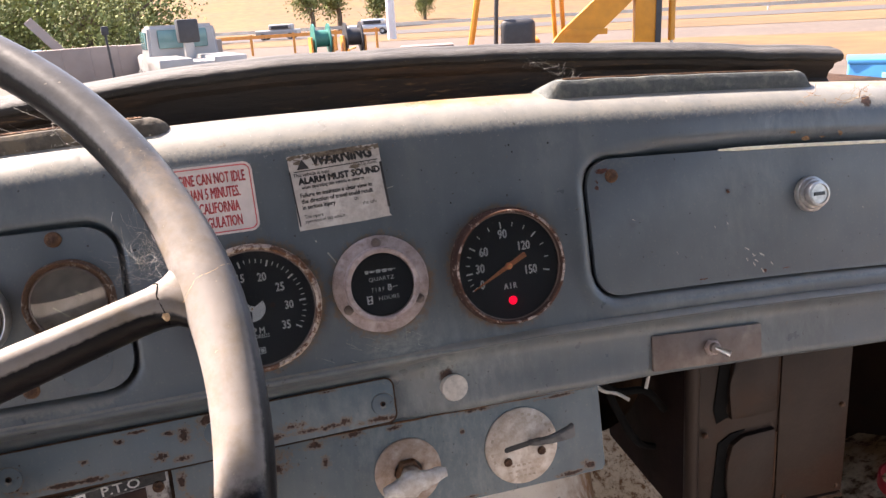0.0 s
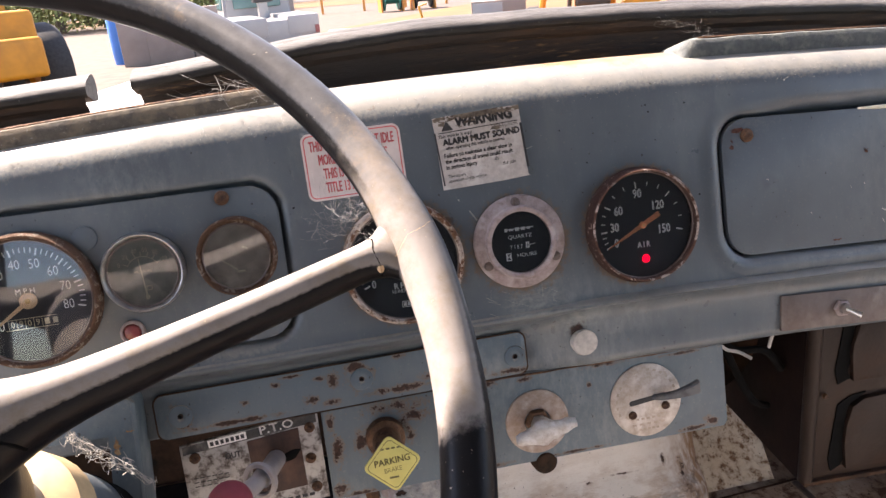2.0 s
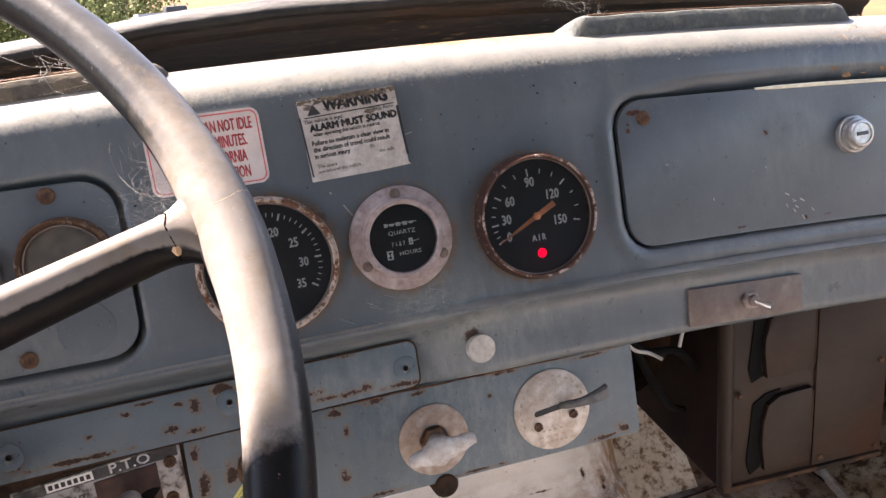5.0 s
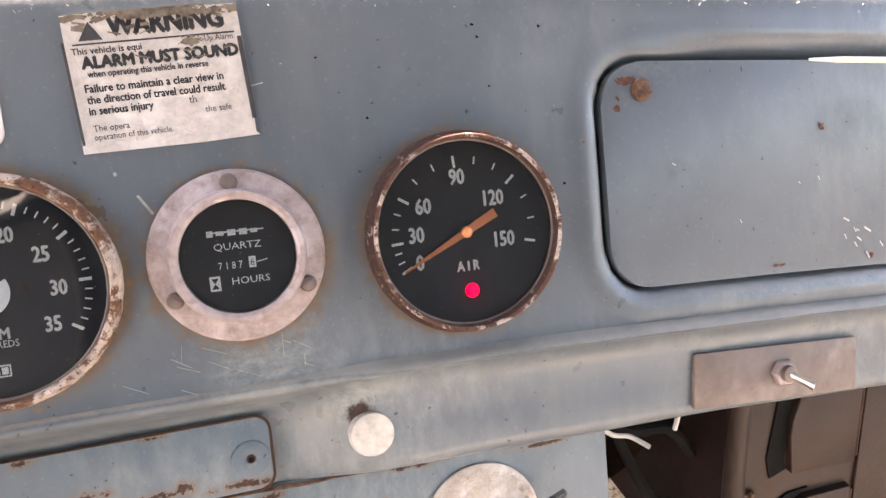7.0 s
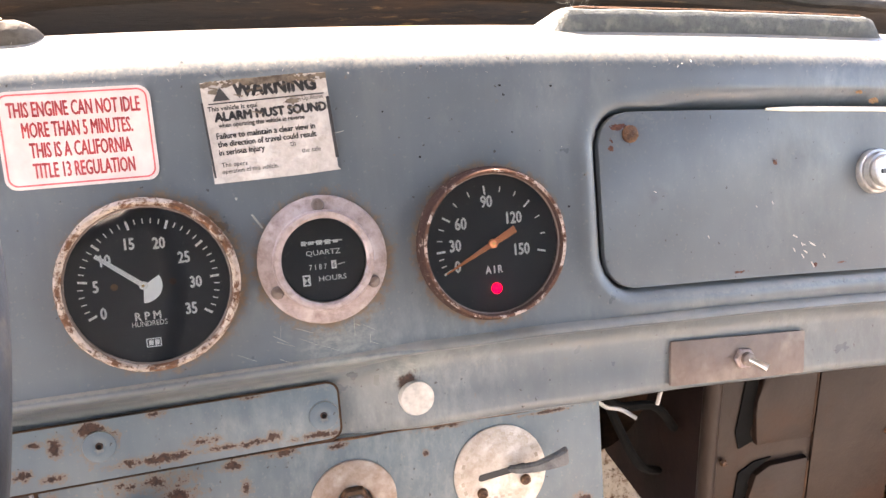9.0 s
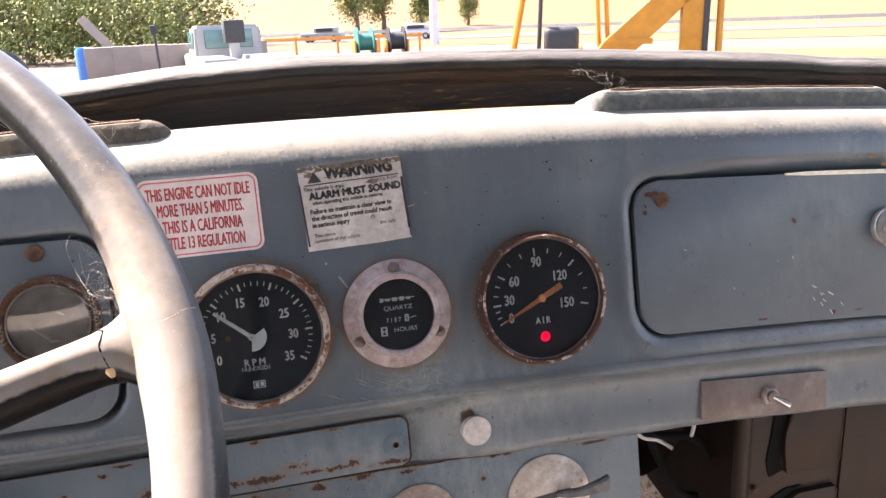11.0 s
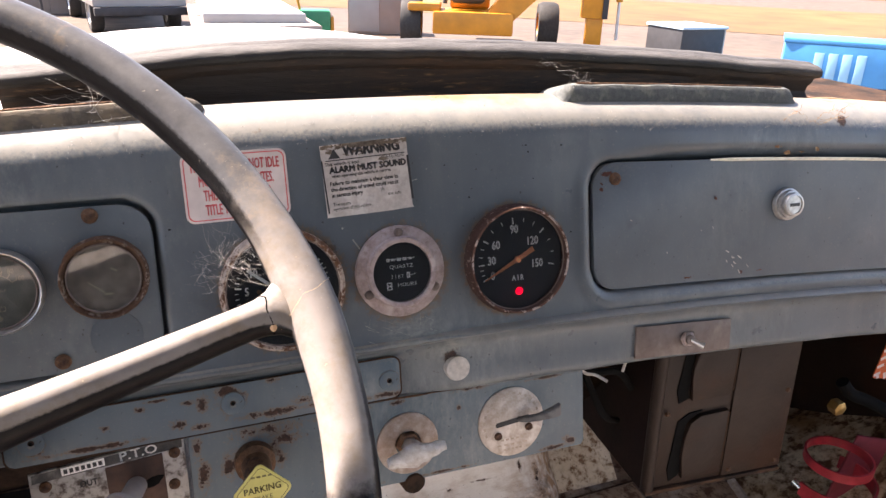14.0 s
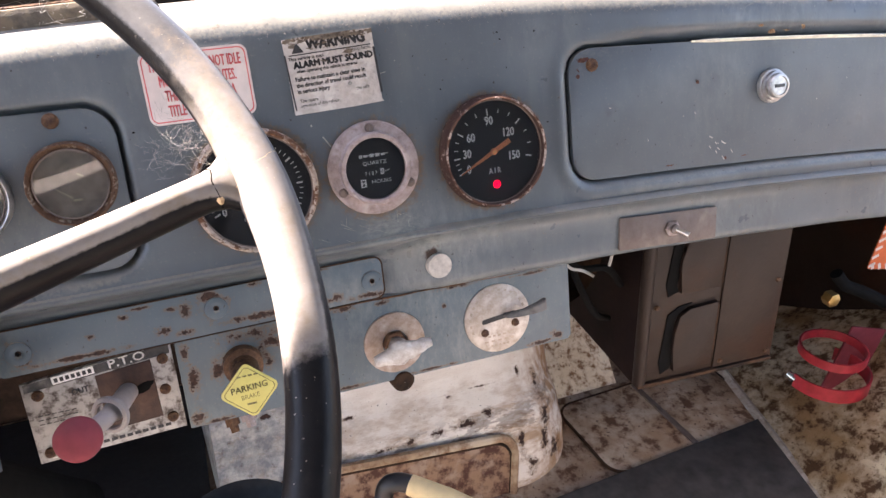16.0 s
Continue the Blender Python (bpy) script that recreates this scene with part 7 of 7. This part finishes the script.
part("shaft", tube(bm_new(), [(0, 0, 0), (0, 0, 9)], [0.36, 0.28], 16), plain("pale_post_paint", (0.62, 0.62, 0.64), 0.5, 0, 0.06, 2, 0), pole)
part("arm", tube(bm_new(), [(0, 0, 8.8), (0.8, 0, 9.2), (2.0, 0, 9.2)], 0.09, 8), STEEL, pole)

bm = bm_new()
for k in range(7):
    box(bm, -2.6 + 0.75 * k, -1.852 + 0.75 * k, -0.3, 0.3, 0, 1.50 + 0.008 * (k % 3), 0.008)
single("block_wall", bm, CONCRETE, "row of pale concrete blocks along the yard", "block wall", polar_at(-6.8, 24.0, 0, 4))
fence = thing("yard_fence", "low orange fence rail at the yard's edge", "fence", polar_at(5.0, 46))
for i in range(5):
    part("post", box(bm_new(), -5 + 2.5 * i - 0.07, -5 + 2.5 * i + 0.07, -0.07, 0.07, 0, 1.2), ORANGE_PAINT, fence)
part("rail", box(bm_new(), -5.2, 5.2, -0.05, 0.05, 0.95, 1.15), ORANGE_PAINT, fence)
bn = thing("site_container", "dark grey site container with a pale end", "container", polar_at(38.6, 14.6, 0, 42))
part("body", box(bm_new(), -0.52, 0.48, -0.5, 0.5, 0, 0.82, 0.02), DARK, bn)
part("pale_end", box(bm_new(), 0.48, 0.51, -0.5, 0.5, 0, 0.82, 0.01), TRUCK_WHITE, bn)
part("lid", box(bm_new(), -0.55, 0.54, -0.53, 0.53, 0.82, 0.87, 0.02), plain("pale_blue", (0.40, 0.55, 0.66), 0.5, 0, 0.1, 3, 0), bn)
part("hatch", box(bm_new(), 0.51, 0.525, -0.2, 0.1, 0.25, 0.68, 0.01), BLUE, bn)
bd = thing("blue_container", "sun-bleached blue steel waste container", "container", polar_at(49.2, 14.6, 0, 6))
part("body", box(bm_new(), -0.95, 0.95, -0.5, 0.5, 0.05, 0.72, 0.02), BLUE, bd)
part("lid", box(bm_new(), -0.98, 0.98, -0.53, 0.53, 0.72, 0.80, 0.02), BLUE, bd)
for i in range(4):
    part("rib", box(bm_new(), -0.45 + 0.22 * i, -0.30 + 0.22 * i, -0.53, -0.5, 0.1, 0.58, 0.01), plain("pale_blue_rib", (0.25, 0.5, 0.68), 0.5, 0, 0.1, 3, 0), bd)
sk = thing("blue_drum", "blue plastic drum beside the loader", "drum", polar_at(-12.9, 25))
part("body", tube(bm_new(), [(0, 0, 0), (0, 0, 0.3), (0, 0, 1.35), (0, 0, 1.45)], [0.28, 0.31, 0.31, 0.28], 24), plain("drum_blue", (0.03, 0.16, 0.50), 0.45, 0, 0.1, 3, 0), sk)
part("lid", tube(bm_new(), [(0, 0, 1.45), (0, 0, 1.5)], 0.25, 24), BLUE, sk)
tr = thing("flatbed_trailer", "flatbed trailer with pale boards beside the yard", "trailer", polar_at(5.1, 15.5, 0, 4))
part("deck", box(bm_new(), -1.1, 1.1, -2.5, 2.5, 0.55, 0.70, 0.02), CONCRETE, tr)
part("load", box(bm_new(), -0.9, 0.9, -2.0, 2.0, 0.70, 0.86, 0.02), TRUCK_WHITE, tr)
for x in (-0.9, 0.9):
    wheel_part(tr, x, -0.6, 0.36, 0.36, 0.22)


pc = thing("steel_cabinet", "pale grey steel cabinet standing in the yard", "cabinet", polar_at(14.9, 19))
part("body", box(bm_new(), -0.68, 0.68, -0.4, 0.4, 0, 1.15, 0.02), CONCRETE, pc)
part("door", box(bm_new(), -0.64, 0.10, -0.42, -0.4, 0.06, 1.1, 0.01), TRUCK_WHITE, pc)
gm = thing("green_machine", "small green machine with yellow ends", "machine", polar_at(10.2, 16.5))
part("body", box(bm_new(), -0.35, 0.35, -0.3, 0.3, 0.1, 0.72, 0.05), plain("machine_green", (0.02, 0.22, 0.09), 0.45, 0, 0.15, 6, 0.1), gm)
part("end_guard", box(bm_new(), 0.35, 0.42, -0.3, 0.3, 0.1, 0.6, 0.02), YELLOW, gm)
part("handle", tube(bm_new(), [(-0.3, 0, 0.7), (-0.42, 0, 1.25), (-0.25, 0, 1.3)], 0.03, 8), YELLOW, gm)
ch = thing("conveyor_chute", "pale steel chute on a stand beyond the blocks", "chute", polar_at(-11.6, 26))
part("chute", box(bm_new(), -0.14, 0.14, -0.2, 0.2, -0.9, 0.9, 0.02, m=pose(0, 0, 1.65, 0, -38, 0)), CONCRETE, ch)
part("leg", tube(bm_new(), [(0.35, 0, 0), (0.35, 0, 1.4)], 0.05, 8), STEEL, ch)
sg = thing("lamp_pole", "short dark pole with a lamp head", "lamp pole", polar_at(-8.4, 19))
part("pole", tube(bm_new(), [(0.04, 0, 0), (0, 0, 1.9)], 0.03, 8), DARK, sg)
part("head", box(bm_new(), -0.08, 0.08, -0.08, 0.08, 1.85, 2.05, 0.03), DARK, sg)


def car(m, mat, label):
    t = thing("parked_car", label, "car", m, "parked cars")
    part("body", box(bm_new(), -0.9, 0.9, -2.2, 2.2, 0.35, 0.95, 0.15, 3), mat, t)
    part("cabin", box(bm_new(), -0.8, 0.8, -1.6, 0.8, 0.9, 1.5, 0.2, 3), mat, t)
    part("window", box(bm_new(), -0.82, 0.82, -1.3, 0.5, 1.02, 1.36, 0.05), DARK, t)
    for x in (-0.8, 0.8):
        for y in (-1.4, 1.4):
            wheel_part(t, x, y, 0.33, 0.33, 0.22)


car(polar_at(4.0, 80, 0.03, 75), TRUCK_WHITE, "white car on the road")
car(polar_at(10.8, 78, 0.03, 80), plain("silver_car_paint", (0.5, 0.5, 0.52), 0.35, 0.5, 0.05, 3, 0), "silver car on the road")


def tree(m, h, spread, seed, label, low=0.0):
    rng = random.Random(seed)
    t = thing("tree", label, "tree", m, "trees")
    limbs = bm_new()
    tube(limbs, [(0, 0, 0), (0.1, 0, h * 0.25), (-0.05, 0.1, h * 0.5)], [0.05 * h, 0.04 * h, 0.025 * h], 8)
    tips = []
    for i in range(9):
        a = rng.uniform(0, 6.28)
        e = Vector((math.cos(a) * spread * rng.uniform(0.3, 0.8), math.sin(a) * spread * rng.uniform(0.3, 0.8), h * rng.uniform(0.45, 0.85)))
        tube(limbs, [(0, 0, h * rng.uniform(0.25, 0.45)), e * 0.6 + Vector((0, 0, h * 0.12)), e], [0.02 * h, 0.012 * h, 0.005 * h], 5)
        tips.append(e)
    part("trunk", limbs, BARK, t)
    verts, faces = [], []
    for i in range(6500):
        c = rng.choice(tips) + Vector((rng.gauss(0, spread * 0.26), rng.gauss(0, spread * 0.26), rng.gauss(0, h * 0.17) - low * h * abs(rng.gauss(0, 0.35))))
        if c.z < h * 0.03:
            continue
        s = rng.uniform(0.016, 0.042) * h * 0.7
        n = Vector((rng.gauss(0, 1), rng.gauss(0, 1), rng.gauss(0, 1))).normalized()
        u = n.orthogonal().normalized() * s
        v = n.cross(u)
        k = len(verts)
        verts += [c - u, c + v * 0.6, c + u, c - v * 0.6]
        faces.append((k, k + 1, k + 2, k + 3))
    me = bpy.data.meshes.new("crown")
    me.from_pydata(verts, [], faces)
    me.materials.append(LEAF)
    cr = new("crown", me)
    cr.parent = t


for i, (az, d, h, s) in enumerate(((-16, 55, 6, 4), (-12.5, 58, 6.5, 4.5), (-9, 54, 5.5, 4), (-6, 62, 7, 4.5), (-14, 75, 11, 6), (-8, 80, 12, 7), (-20, 60, 7, 5), (-24, 70, 9, 6))):
    p = polar_at(az, d)
    tree(p, h, s, 30 + i, "dusty green oak at the foot of the hill", 1.0)
for i, (az, d, h, s) in enumerate(((6.6, 98, 7, 2.6), (8.6, 105, 8, 2.2), (11.4, 110, 8, 2.6), (15.0, 120, 5, 1.6))):
    p = polar_at(az, d, ground_height(d * math.sin(radians(az)), d * math.cos(radians(az))))
    tree(p, h, s, 60 + i, "slender green tree beside the road")

# bonnet of this truck
bm = bm_new()
rows = []
for i in range(25):
    u = i / 24
    y = 0.20 + 1.25 * u
    rows.append([bm.verts.new((x, y, 0.154 - 0.0975 * (y - 0.35) - 0.30 * (x + 0.16) ** 2 - 0.22 * (y - 0.8) ** 2)) for x in [-0.95 + 0.065 * k for k in range(20)]])
for a, b in zip(rows, rows[1:]):
    for j in range(19):
        bm.faces.new((a[j], a[j + 1], b[j + 1], b[j]))
bmesh.ops.recalc_face_normals(bm, faces=bm.faces)
bmesh.ops.solidify(bm, geom=bm.faces[:], thickness=0.01)
single("bonnet", bm, TRIM_WHITE, "white painted truck bonnet in full sun", "bonnet", CAB)

# plain body closing the truck below and round the bonnet
slab("wall_underbody", -0.85, 0.70, -1.20, 1.30, -1.778, FLOOR - 0.04, DARK_STEEL, "plain dark body under the cab", "underbody")
for n, x in (("wall_bonnet_driver", -0.82), ("wall_bonnet_passenger", 0.27)):
    slab(n, x - 0.01, x + 0.01, 0.68, 1.42, FLOOR - 0.04, -0.30, TRIM_WHITE, "plain white side below the bonnet", "body side")
